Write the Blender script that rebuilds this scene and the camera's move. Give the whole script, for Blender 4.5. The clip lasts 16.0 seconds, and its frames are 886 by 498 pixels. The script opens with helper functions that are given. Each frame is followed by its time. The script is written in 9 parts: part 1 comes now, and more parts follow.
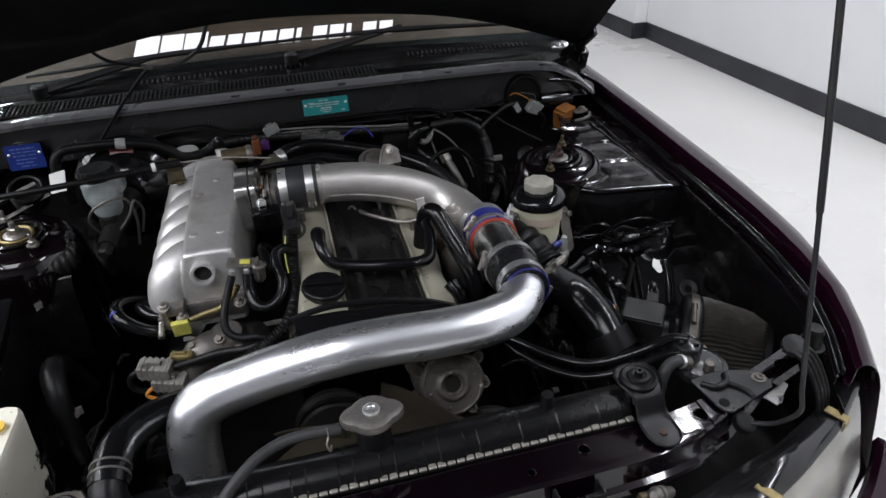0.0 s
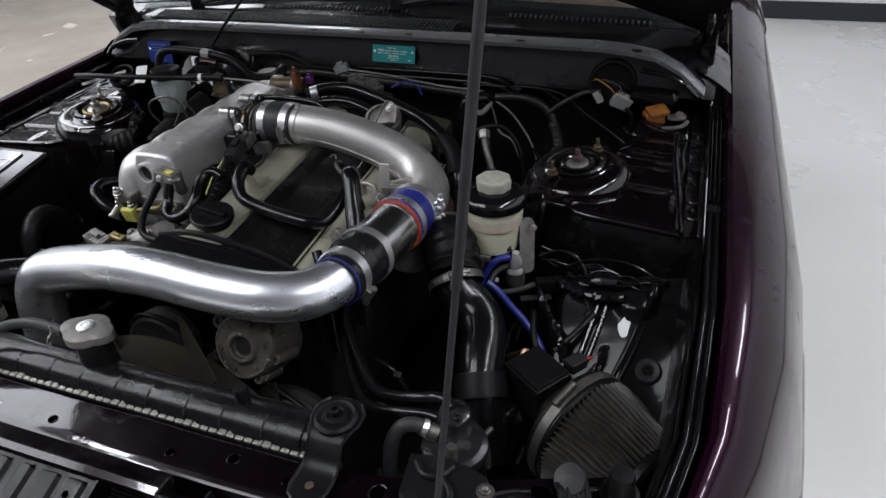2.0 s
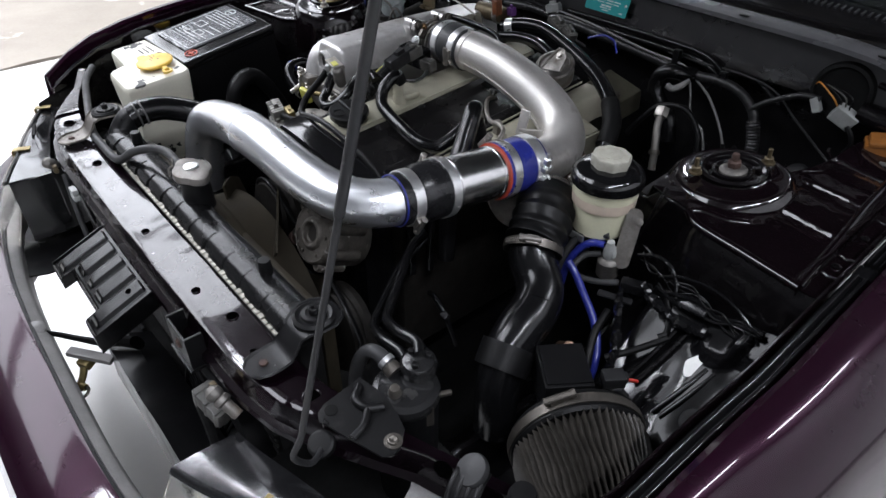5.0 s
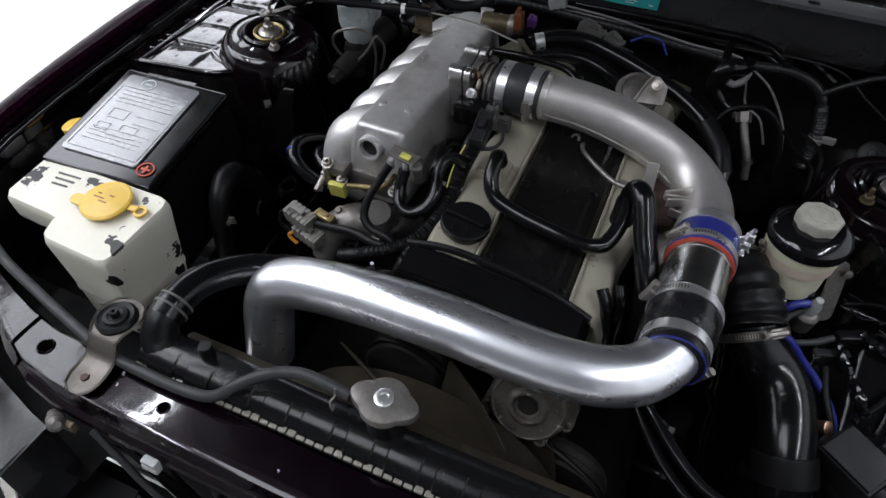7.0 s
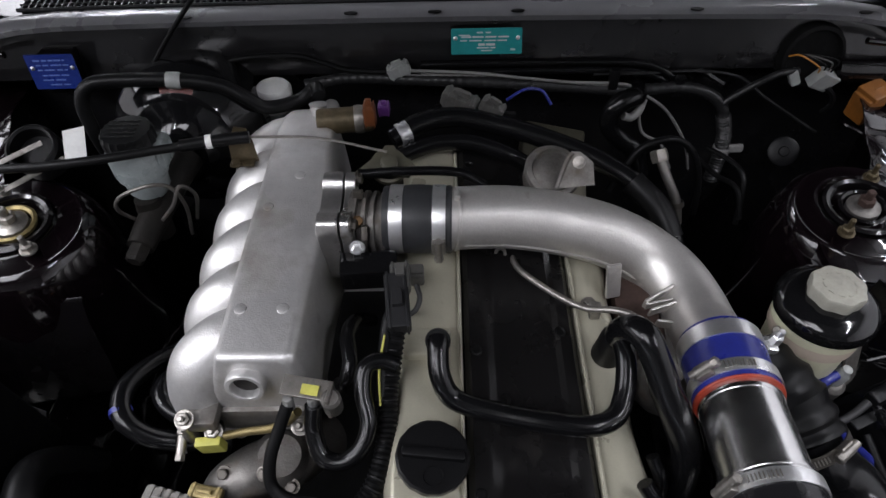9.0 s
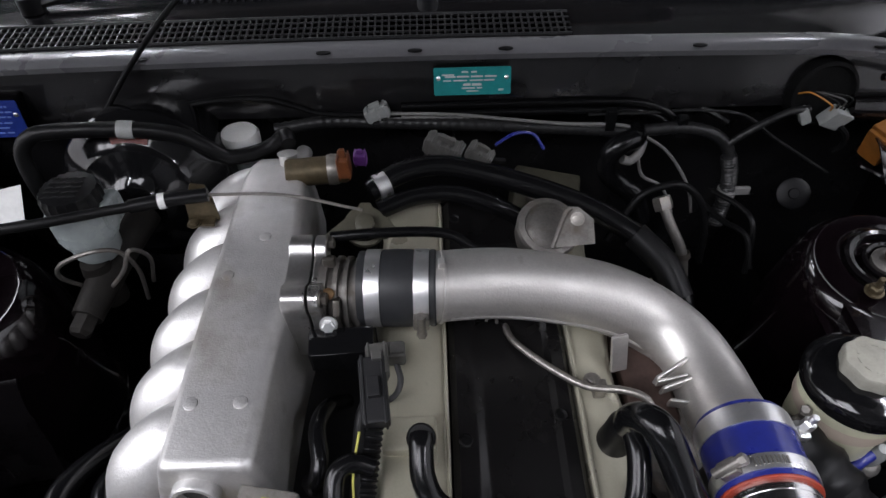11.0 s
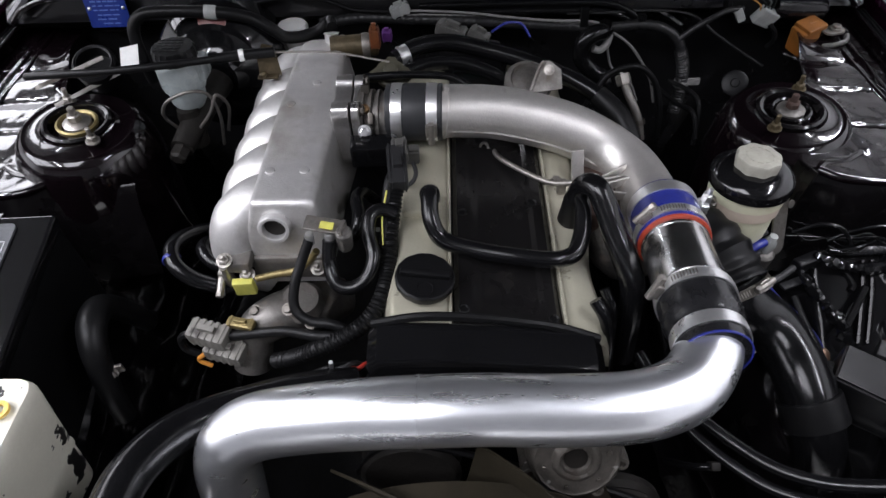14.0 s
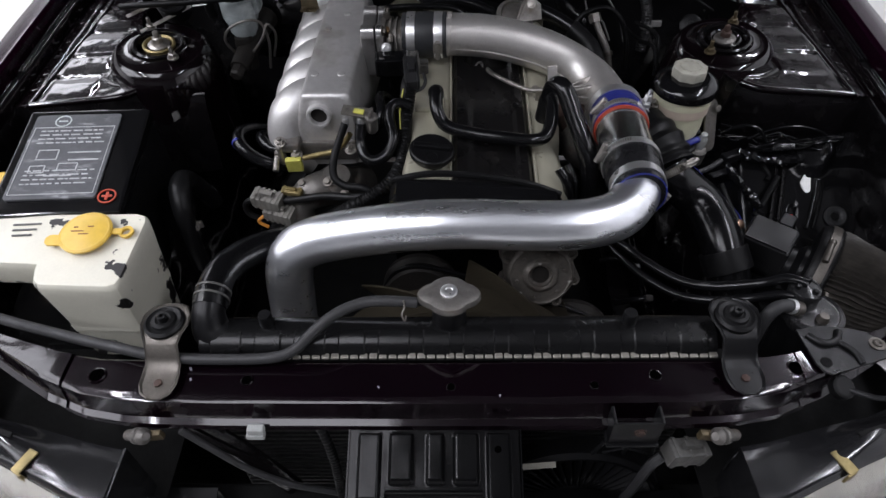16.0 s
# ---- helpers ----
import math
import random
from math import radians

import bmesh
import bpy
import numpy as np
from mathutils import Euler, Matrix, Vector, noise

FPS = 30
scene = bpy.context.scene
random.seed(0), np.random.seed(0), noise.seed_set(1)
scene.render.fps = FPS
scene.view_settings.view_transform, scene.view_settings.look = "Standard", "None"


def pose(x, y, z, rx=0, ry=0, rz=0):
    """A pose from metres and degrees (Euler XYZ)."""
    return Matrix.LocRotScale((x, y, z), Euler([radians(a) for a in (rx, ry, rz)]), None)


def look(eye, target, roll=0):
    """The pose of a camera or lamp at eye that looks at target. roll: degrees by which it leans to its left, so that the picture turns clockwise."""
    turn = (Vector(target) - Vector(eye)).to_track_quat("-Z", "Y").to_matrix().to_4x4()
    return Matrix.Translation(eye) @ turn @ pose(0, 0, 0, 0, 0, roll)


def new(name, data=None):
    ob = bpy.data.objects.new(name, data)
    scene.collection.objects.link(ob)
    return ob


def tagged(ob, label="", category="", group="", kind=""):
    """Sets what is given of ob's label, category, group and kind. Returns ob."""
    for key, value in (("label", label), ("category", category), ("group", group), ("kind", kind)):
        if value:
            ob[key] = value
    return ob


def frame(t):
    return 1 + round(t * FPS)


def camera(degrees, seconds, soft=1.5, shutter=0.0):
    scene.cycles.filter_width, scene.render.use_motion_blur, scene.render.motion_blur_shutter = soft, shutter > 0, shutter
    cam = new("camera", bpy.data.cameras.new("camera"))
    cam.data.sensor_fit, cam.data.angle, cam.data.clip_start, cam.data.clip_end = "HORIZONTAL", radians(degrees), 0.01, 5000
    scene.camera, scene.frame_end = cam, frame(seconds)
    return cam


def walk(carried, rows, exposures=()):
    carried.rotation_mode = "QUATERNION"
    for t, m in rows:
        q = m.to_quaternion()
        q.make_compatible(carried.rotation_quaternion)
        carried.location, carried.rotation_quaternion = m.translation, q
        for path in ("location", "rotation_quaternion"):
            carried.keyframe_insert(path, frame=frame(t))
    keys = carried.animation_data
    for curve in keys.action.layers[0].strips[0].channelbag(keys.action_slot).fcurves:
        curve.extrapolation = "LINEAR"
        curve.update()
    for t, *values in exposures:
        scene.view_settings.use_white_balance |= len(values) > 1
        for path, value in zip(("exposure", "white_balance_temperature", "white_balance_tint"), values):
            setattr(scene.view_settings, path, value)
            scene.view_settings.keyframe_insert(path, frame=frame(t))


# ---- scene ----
cam = camera(69.6, 16.0)
PATH = [
    (0, (-0.011, -0.532, 1.310), (0.389, 1.118, 0.253), -2.5),
    (0.5, (0.193, -0.549, 1.304), (0.311, 1.125, 0.218), -2.6),
    (1, (0.374, -0.497, 1.286), (0.232, 1.150, 0.163), -3.1),
    (1.5, (0.524, -0.444, 1.274), (0.159, 1.154, 0.122), -3.1),
    (2, (0.661, -0.398, 1.247), (0.059, 1.157, 0.142), -3.1),
    (2.5, (0.745, -0.273, 1.225), (-0.052, 1.159, 0.077), -2.6),
    (3, (0.773, -0.164, 1.213), (-0.134, 1.149, 0.007), -2.3),
    (3.5, (0.826, -0.11, 1.211), (-0.206, 1.074, -0.027), -1.7),
    (4, (0.885, -0.096, 1.208), (-0.275, 0.974, -0.02), -0.9),
    (4.5, (0.906, -0.135, 1.203), (-0.302, 0.883, -0.023), -0.1),
    (5, (0.864, -0.232, 1.217), (-0.341, 0.809, 0.006), 0.6),
    (5.2, (0.817, -0.298, 1.216), (-0.368, 0.765, 0.005), 1.4),
    (7.3, (0.149, -0.27, 1.334), (-0.324, 1.019, -0.12), 0.7),
    (7.5, (0.123, -0.218, 1.332), (-0.326, 1.074, -0.127), 0.1),
    (8, (0.069, -0.115, 1.319), (-0.265, 1.215, -0.136), -0.1),
    (8.5, (0.031, -0.026, 1.313), (-0.12, 1.333, -0.147), -0.6),
    (9, (0.014, 0.042, 1.295), (0.002, 1.413, -0.161), -1.2),
    (9.5, (0.005, 0.111, 1.292), (0.033, 1.474, -0.171), -1.0),
    (9.7, (0.005, 0.138, 1.295), (0.036, 1.498, -0.171), -0.9),
    (11.8, (0.052, 0.132, 1.261), (0.045, 1.568, -0.131), -1.7),
    (12, (0.059, 0.113, 1.261), (0.04, 1.541, -0.138), -2.0),
    (12.5, (0.051, 0.054, 1.269), (0.041, 1.462, -0.152), -1.3),
    (13, (0.037, -0.038, 1.276), (0.014, 1.383, -0.131), -1.9),
    (13.5, (0.026, -0.124, 1.283), (0.0, 1.296, -0.126), -1.8),
    (14, (0.03, -0.185, 1.279), (0.001, 1.226, -0.138), -1.8),
    (14.5, (0.042, -0.266, 1.303), (0.013, 1.111, -0.147), -1.7),
    (15, (0.052, -0.37, 1.32), (0.014, 1.012, -0.125), -1.9),
    (15.5, (0.051, -0.433, 1.338), (0.011, 0.949, -0.107), -1.8),
    (16, (0.038, -0.474, 1.342), (-0.011, 0.905, -0.106), -1.9),
]
walk(cam, [(t, look(eye, target, roll)) for t, eye, target, roll in PATH], [(0.0, 0.0, 6500, 10), (1.5, -0.20, 6428, 10), (2.5, -0.03, 6380, 10), (3.2, 0.02, 6352, 10), (4.0, 0.25, 6320, 10), (4.5, 0.29, 6300, 10), (5.2, 0.3, 6312, 10), (7.3, -0.3, 6350, 10), (8.0, -0.44, 6404, 11), (9.0, 0.05, 6480, 12), (9.7, 0.2, 6473, 12), (12.0, 0.25, 6450, 13), (13.5, 0.32, 6439, 13), (14.0, 0.42, 6435, 13), (14.5, 0.21, 6431, 13), (15.3, -0.1, 6425, 13), (16.0, -0.15, 6420, 13)])

# ---- light ----
world = bpy.data.worlds.new("room_air")
scene.world = world
world.use_nodes = True
world.node_tree.nodes["Background"].inputs[0].default_value = (0.9, 0.95, 1.0, 1)
world.node_tree.nodes["Background"].inputs[1].default_value = 0.015
STRIPS = [(-1.9, -1.3), (1.9, -0.93), (1.9, 0.40), (-1.9, 0.25), (-1.9, 3.2), (2.1, 2.1)]
PANELS = [(-0.93, -1.40, 1.7), (-3.1, -0.15, 3.8), (-4.5, -0.45, 3.2), (-5.9, -0.45, 3.2), (-3.5, 3.35, 2.7)]
PANEL_POWER = 24.0
STRIP_POWER = 28.0


# ---- materials ----
def material(name, base, rough=0.5, metal=0.0, coat=0.0, var=0.25, scale=30.0, fine=300.0, bump=0.1, rvar=0.12, second=None, spec=0.5, stretch=(1, 1, 1), coat_rough=0.05):
    """A principled surface: base colour varied at two scales, uneven gloss and a fine relief."""
    m = bpy.data.materials.new(name)
    m.use_nodes = True
    nt = m.node_tree
    n, l = nt.nodes, nt.links
    b = n["Principled BSDF"]
    co = n.new("ShaderNodeTexCoord")
    mp = n.new("ShaderNodeMapping")
    mp.inputs["Scale"].default_value = stretch
    l.new(co.outputs["Object"], mp.inputs["Vector"])
    big = n.new("ShaderNodeTexNoise")
    big.inputs["Scale"].default_value, big.inputs["Detail"].default_value, big.inputs["Roughness"].default_value = scale, 5, 0.6
    small = n.new("ShaderNodeTexNoise")
    small.inputs["Scale"].default_value, small.inputs["Detail"].default_value = fine, 3
    for t in (big, small):
        l.new(mp.outputs[0], t.inputs["Vector"])
    add = n.new("ShaderNodeMath")
    add.operation = "MULTIPLY_ADD"
    add.inputs[1].default_value = 0.35
    l.new(small.outputs["Fac"], add.inputs[0])
    l.new(big.outputs["Fac"], add.inputs[2])
    ramp = n.new("ShaderNodeMapRange")
    ramp.inputs["From Min"].default_value, ramp.inputs["From Max"].default_value = 0.4, 0.95
    l.new(add.outputs[0], ramp.inputs["Value"])
    mix = n.new("ShaderNodeMix")
    mix.data_type = "RGBA"
    dark = second or tuple(c * (1 - var) for c in base)
    mix.inputs["A"].default_value = (*dark, 1)
    mix.inputs["B"].default_value = (*[min(1, c * (1 + var * 0.6)) for c in base], 1)
    l.new(ramp.outputs[0], mix.inputs["Factor"])
    l.new(mix.outputs["Result"], b.inputs["Base Color"])
    rr = n.new("ShaderNodeMapRange")
    rr.inputs["To Min"].default_value, rr.inputs["To Max"].default_value = min(1, rough + rvar), max(0.02, rough - rvar)
    rr.inputs["From Min"].default_value, rr.inputs["From Max"].default_value = 0.3, 0.7
    l.new(big.outputs["Fac"], rr.inputs["Value"])
    l.new(rr.outputs[0], b.inputs["Roughness"])
    b.inputs["Metallic"].default_value = metal
    b.inputs["Coat Weight"].default_value = coat
    b.inputs["Coat Roughness"].default_value = coat_rough
    b.inputs["Specular IOR Level"].default_value = spec
    if bump:
        bp = n.new("ShaderNodeBump")
        bp.inputs["Strength"].default_value, bp.inputs["Distance"].default_value = bump, 0.002
        l.new(add.outputs[0], bp.inputs["Height"])
        l.new(bp.outputs[0], b.inputs["Normal"])
        if coat:
            l.new(bp.outputs[0], b.inputs["Coat Normal"])
    return m


def chips(m, colour, rough=0.6, scale=18.0, at=0.66, soft=0.02, metal=0.0, stretch=(1, 1, 1)):
    """Adds flaked or stained islands of another colour to a material."""
    n, l = m.node_tree.nodes, m.node_tree.links
    b = n["Principled BSDF"]
    co = n.new("ShaderNodeTexCoord")
    mp = n.new("ShaderNodeMapping")
    mp.inputs["Scale"].default_value, mp.inputs["Location"].default_value = stretch, (3.1, 1.7, 0.4)
    t = n.new("ShaderNodeTexNoise")
    t.inputs["Scale"].default_value, t.inputs["Detail"].default_value, t.inputs["Roughness"].default_value = scale, 4, 0.55
    l.new(co.outputs["Object"], mp.inputs[0])
    l.new(mp.outputs[0], t.inputs["Vector"])
    r = n.new("ShaderNodeMapRange")
    r.inputs["From Min"].default_value, r.inputs["From Max"].default_value = at, at + soft
    l.new(t.outputs["Fac"], r.inputs["Value"])
    for socket, value in (("Base Color", (*colour, 1)), ("Roughness", rough), ("Metallic", metal)):
        old = b.inputs[socket].links[0].from_socket if b.inputs[socket].links else None
        mix = n.new("ShaderNodeMix")
        mix.data_type = "RGBA" if socket == "Base Color" else "FLOAT"
        if old:
            l.new(old, mix.inputs["A"] if socket == "Base Color" else mix.inputs[2])
        else:
            mix.inputs[2].default_value = b.inputs[socket].default_value
        if socket == "Base Color":
            mix.inputs["B"].default_value = value
        else:
            mix.inputs[3].default_value = value
        l.new(r.outputs[0], mix.inputs["Factor"])
        l.new(mix.outputs["Result"] if socket == "Base Color" else mix.outputs[0], b.inputs[socket])
    return m


def clear(name, colour, rough, weight=1.0, ior=1.45):
    m = material(name, colour, rough, var=0.08, bump=0.02, rvar=0.03)
    b = m.node_tree.nodes["Principled BSDF"]
    b.inputs["Transmission Weight"].default_value = weight
    b.inputs["IOR"].default_value = ior
    return m


PURPLE = material("purple_metallic_paint", (0.0135, 0.0018, 0.0085), 0.24, 0.45, 0.42, 0.25, 25, 1500, 0.008, 0.05, spec=0.1, coat_rough=0.03)
BAY = chips(chips(material("dark_bay_paint", (0.0035, 0.003, 0.0034), 0.22, 0.0, 0.5, 0.4, 20, 80, 0.35, 0.06, coat_rough=0.08, spec=0.12), (0.010, 0.0095, 0.009), 0.6, 9, 0.6, 0.12), (0.16, 0.155, 0.15), 0.6, 70, 0.755, 0.02)
SATINBAY = chips(chips(material("satin_dark_bay_paint", (0.0035, 0.003, 0.0034), 0.25, 0, 0.3, 0.4, 20, 80, 0.20, 0.1, coat_rough=0.12, spec=0.12), (0.007, 0.0067, 0.0065), 0.6, 11, 0.58, 0.15), (0.16, 0.155, 0.15), 0.6, 70, 0.755, 0.02)
TOWER = chips(material("dark_purple_bay_paint", (0.0030, 0.0016, 0.0023), 0.22, 0.0, 1.0, 0.4, 22, 70, 0.10, 0.1, spec=0.1, coat_rough=0.04), (0.20, 0.19, 0.19), 0.6, 85, 0.755, 0.02)
SUPPORT = chips(material("chipped_purple_paint", (0.0036, 0.0013, 0.0029), 0.24, 0.3, 0.8, 0.35, 24, 60, 0.10, 0.1, spec=0.1, coat_rough=0.07), (0.30, 0.28, 0.32), 0.35, 44, 0.72, 0.02, 0.3)
UNDERHOOD = material("black_hood_underside", (0.004, 0.004, 0.0045), 0.5, 0, 0.1, 0.3, 12, 200, 0.1, spec=0.15)
CHASSIS = material("grimy_black_underbody", (0.006, 0.006, 0.006), 0.7, 0, 0, 0.5, 20, 160, 0.3, spec=0.1)
CAST = chips(material("cast_aluminium", (0.62, 0.61, 0.60), 0.46, 0.74, 0, 0.24, 16, 520, 0.45, 0.10), (0.20, 0.18, 0.155), 0.62, 11, 0.565, 0.20, 0.4)
BLOCK = material("grimy_engine_iron", (0.016, 0.0145, 0.013), 0.55, 0.2, 0, 0.5, 25, 200, 0.4, spec=0.2)
CASTDARK = chips(material("dirty_cast_aluminium", (0.18, 0.17, 0.158), 0.5, 0.8, 0, 0.4, 30, 400, 0.4), (0.08, 0.065, 0.05), 0.7, 35, 0.55, 0.15)
POLISHED = material("polished_aluminium", (0.88, 0.90, 0.94), 0.30, 0.95, 1.0, 0.12, 9, 60, 0.004, 0.05, stretch=(1, 6, 6), coat_rough=0.05)
SATIN = chips(material("satin_silver_paint", (0.62, 0.60, 0.575), 0.47, 0.85, 0, 0.22, 9, 420, 0.30, 0.10), (0.24, 0.205, 0.17), 0.6, 20, 0.585, 0.17, 0.5)
STEEL = material("stainless_steel", (0.86, 0.86, 0.86), 0.33, 0.92, 0, 0.15, 40, 300, 0.03, 0.08)
CHROME = material("polished_stainless_tube", (0.76, 0.755, 0.75), 0.23, 1.0, 0, 0.12, 30, 200, 0.02, 0.05)
ZINC = material("yellow_zinc_plating", (0.24, 0.19, 0.085), 0.45, 0.7, 0, 0.4, 60, 300, 0.1)
DARKZINC = material("tarnished_zinc_plating", (0.10, 0.078, 0.045), 0.5, 0.6, 0, 0.4, 60, 300, 0.1)
BROWNPLUG = material("dark_brown_plug_plastic", (0.14, 0.045, 0.016), 0.45, 0, 0, 0.3, 40, 300, 0.1)
BOLT = material("dull_steel", (0.32, 0.30, 0.275), 0.42, 0.85, 0, 0.4, 80, 400, 0.15)
RUST = material("heat_browned_iron", (0.06, 0.035, 0.028), 0.75, 0.3, 0, 0.5, 40, 300, 0.4)
RUBBER = material("black_rubber", (0.005, 0.005, 0.0053), 0.42, 0, 0, 0.4, 25, 260, 0.12, 0.12, spec=0.18)
HOSE = material("shiny_black_hose", (0.0045, 0.0045, 0.005), 0.2, 0, 0.0, 0.4, 22, 200, 0.05, 0.07, spec=0.34)
OLDHOSE = material("grey_weathered_hose", (0.030, 0.030, 0.031), 0.5, 0, 0, 0.3, 30, 300, 0.15, spec=0.25)
SILICONE = material("black_silicone", (0.010, 0.010, 0.011), 0.26, 0, 0.0, 0.3, 40, 300, 0.05, 0.08, spec=0.45)
BLUE = material("blue_silicone", (0.018, 0.025, 0.20), 0.33, 0, 0.15, 0.3, 40, 300, 0.05)
RED = material("red_silicone_lip", (0.36, 0.045, 0.02), 0.45, 0, 0, 0.3, 60, 300, 0.1)
PLASTIC = material("black_plastic", (0.005, 0.005, 0.0055), 0.36, 0, 0, 0.35, 20, 380, 0.12, 0.1, spec=0.2)
GLOSSBLACK = material("glossy_black_plastic", (0.005, 0.005, 0.0055), 0.10, 0, 0.0, 0.3, 20, 300, 0.02, 0.05, spec=0.5)
DUSTY = chips(material("dusty_grey_plastic", (0.017, 0.017, 0.018), 0.45, 0, 0, 0.35, 22, 300, 0.2, spec=0.25), (0.038, 0.036, 0.034), 0.8, 12, 0.58, 0.2)
GREYPLASTIC = material("grey_connector_plastic", (0.070, 0.068, 0.063), 0.5, 0, 0, 0.4, 60, 400, 0.15)
LIGHTPLASTIC = material("pale_connector_plastic", (0.30, 0.31, 0.30), 0.45, 0, 0, 0.2, 60, 400, 0.1)
WHITEPLASTIC = material("white_plastic", (0.72, 0.72, 0.70), 0.4, 0, 0, 0.15, 40, 300, 0.05)
TANK = chips(material("yellowed_white_tank_plastic", (0.66, 0.64, 0.54), 0.42, 0, 0, 0.12, 9, 300, 0.06), (0.012, 0.011, 0.011), 0.5, 17, 0.615, 0.010)
MILKY = material("milky_yellowed_plastic", (0.56, 0.55, 0.40), 0.38, 0, 0, 0.15, 18, 200, 0.05)
FLUID = material("milky_plastic_with_fluid", (0.50, 0.42, 0.34), 0.38, 0, 0, 0.15, 18, 200, 0.05)
CAPGREY = material("worn_grey_cap_plastic", (0.34, 0.33, 0.28), 0.6, 0, 0, 0.25, 40, 300, 0.3)
YELLOW = material("yellow_cap_plastic", (0.70, 0.46, 0.07), 0.38, 0, 0, 0.15, 30, 300, 0.06)
CHAMPAGNE = chips(material("champagne_valve_cover_paint", (0.44, 0.42, 0.33), 0.36, 0.35, 0.1, 0.15, 14, 500, 0.12), (0.16, 0.12, 0.07), 0.6, 16, 0.62, 0.15)
COILCOVER = chips(material("satin_black_coil_cover", (0.008, 0.0075, 0.0077), 0.27, 0.1, 0, 0.3, 10, 500, 0.1, spec=0.35), (0.03, 0.027, 0.024), 0.55, 8, 0.6, 0.2)
FABRIC = material("dark_pleated_filter_cotton", (0.052, 0.047, 0.041), 0.45, 0, 0, 0.4, 60, 700, 0.3, second=(0.018, 0.016, 0.014), spec=0.5)
BEIGE = chips(material("brown_fan_plastic", (0.024, 0.0202, 0.0136), 0.6, 0, 0, 0.3, 10, 200, 0.1, spec=0.12), (0.010, 0.008, 0.006), 0.6, 6, 0.5, 0.25)
ORANGE = material("brown_orange_plastic", (0.22, 0.082, 0.015), 0.42, 0, 0, 0.3, 40, 300, 0.1)
TEAL = material("teal_plate", (0.012, 0.28, 0.28), 0.4, 0.2, 0, 0.15, 40, 300, 0.03)
NAVY = material("blue_plate", (0.010, 0.028, 0.20), 0.35, 0.2, 0, 0.2, 40, 300, 0.03)
LABELPRINT = material("worn_white_print", (0.50, 0.51, 0.52), 0.5, 0, 0, 0.4, 90, 300, 0)
PRINT = material("pale_print", (0.55, 0.6, 0.6), 0.5, 0, 0, 0.1, 40, 300, 0)
DECAL = material("white_vinyl", (0.85, 0.85, 0.86), 0.45, 0, 0, 0.05, 40, 300, 0)
# the lighter islands paint scuffs and streaks of glare on the label
LABEL = chips(material("scuffed_label_with_glare", (0.13, 0.134, 0.142), 0.16, 0.1, 0.9, 0.35, 9, 200, 0.04, 0.10, coat_rough=0.06), (0.26, 0.265, 0.275), 0.35, 22, 0.57, 0.16, stretch=(1, 2.5, 1))
REDMARK = material("red_mark", (0.45, 0.05, 0.02), 0.5, 0, 0, 0.1, 40, 300, 0)
FIN = material("aluminium_fins", (0.29, 0.275, 0.24), 0.5, 0.7, 0, 0.3, 60, 300, 0.2)
MESHDARK = material("dark_condenser_fins", (0.010, 0.010, 0.010), 0.6, 0.3, 0, 0.4, 60, 300, 0.3, spec=0.2)
YELLOWTAPE = material("yellow_tag", (0.50, 0.48, 0.10), 0.5, 0, 0, 0.3, 60, 300, 0.1)
WIRE_R = material("red_wire", (0.4, 0.03, 0.02), 0.45)
WIRE_O = material("orange_wire", (0.5, 0.2, 0.03), 0.45)
LENS = clear("headlight_glass", (0.86, 0.86, 0.83), 0.22)
LAMPSHELL = material("worn_grey_lamp_shell", (0.012, 0.012, 0.013), 0.17, 0.2, 0.2, 0.3, 14, 200, 0.08, 0.08, spec=0.5)
BULKHEAD = chips(material("dusty_bulkhead_paint", (0.0085, 0.0083, 0.009), 0.30, 0, 0.8, 0.4, 9, 160, 0.08, 0.08, coat_rough=0.10, spec=0.3), (0.014, 0.0135, 0.013), 0.5, 11, 0.6, 0.18)
WINDSCREEN = clear("windscreen_glass", (0.75, 0.82, 0.8), 0.01, 1.0, 1.3)
REFLECTOR = material("silver_reflector", (0.52, 0.50, 0.45), 0.35, 0.3, 0, 0.1, 20, 300, 0.05)
INTERIOR = material("brown_dashboard", (0.035, 0.018, 0.011), 0.6, 0, 0, 0.4, 6, 200, 0.1)
FLOOR = chips(material("cream_painted_floor", (0.79, 0.78, 0.75), 0.30, 0, 0.15, 0.06, 1.2, 40, 0.03, 0.08), (0.5, 0.45, 0.38), 0.5, 1.7, 0.68, 0.1)
CONCRETE = chips(material("bare_concrete", (0.30, 0.265, 0.22), 0.55, 0, 0, 0.2, 1.5, 60, 0.2), (0.55, 0.5, 0.44), 0.5, 2.2, 0.66, 0.03)
WALL = material("white_wall_paint", (0.78, 0.78, 0.79), 0.5, 0, 0, 0.04, 1.5, 120, 0.05)
SKIRTING = material("dark_rubber_baseboard", (0.020, 0.021, 0.028), 0.45, 0, 0, 0.3, 6, 120, 0.05)
CEILING = material("dark_grey_ceiling", (0.12, 0.123, 0.127), 0.8, 0, 0, 0.05, 2, 60, 0.05)
SHELFPAINT = chips(material("worn_satin_shelf_paint", (0.0042, 0.0041, 0.0046), 0.20, 0.0, 0.25, 0.4, 12, 120, 0.03, 0.05, spec=0.1, coat_rough=0.08), (0.20, 0.195, 0.19), 0.6, 60, 0.785, 0.015)
TANKBLACK = material("worn_black_tank_plastic", (0.0055, 0.0055, 0.0058), 0.23, 0, 0, 0.4, 12, 380, 0.12, 0.1, spec=0.27)
LIPGREY = material("satin_grey_lip_paint", (0.15, 0.15, 0.158), 0.28, 0.15, 0.6, 0.15, 5, 300, 0.03, 0.05, coat_rough=0.15, spec=0.5)
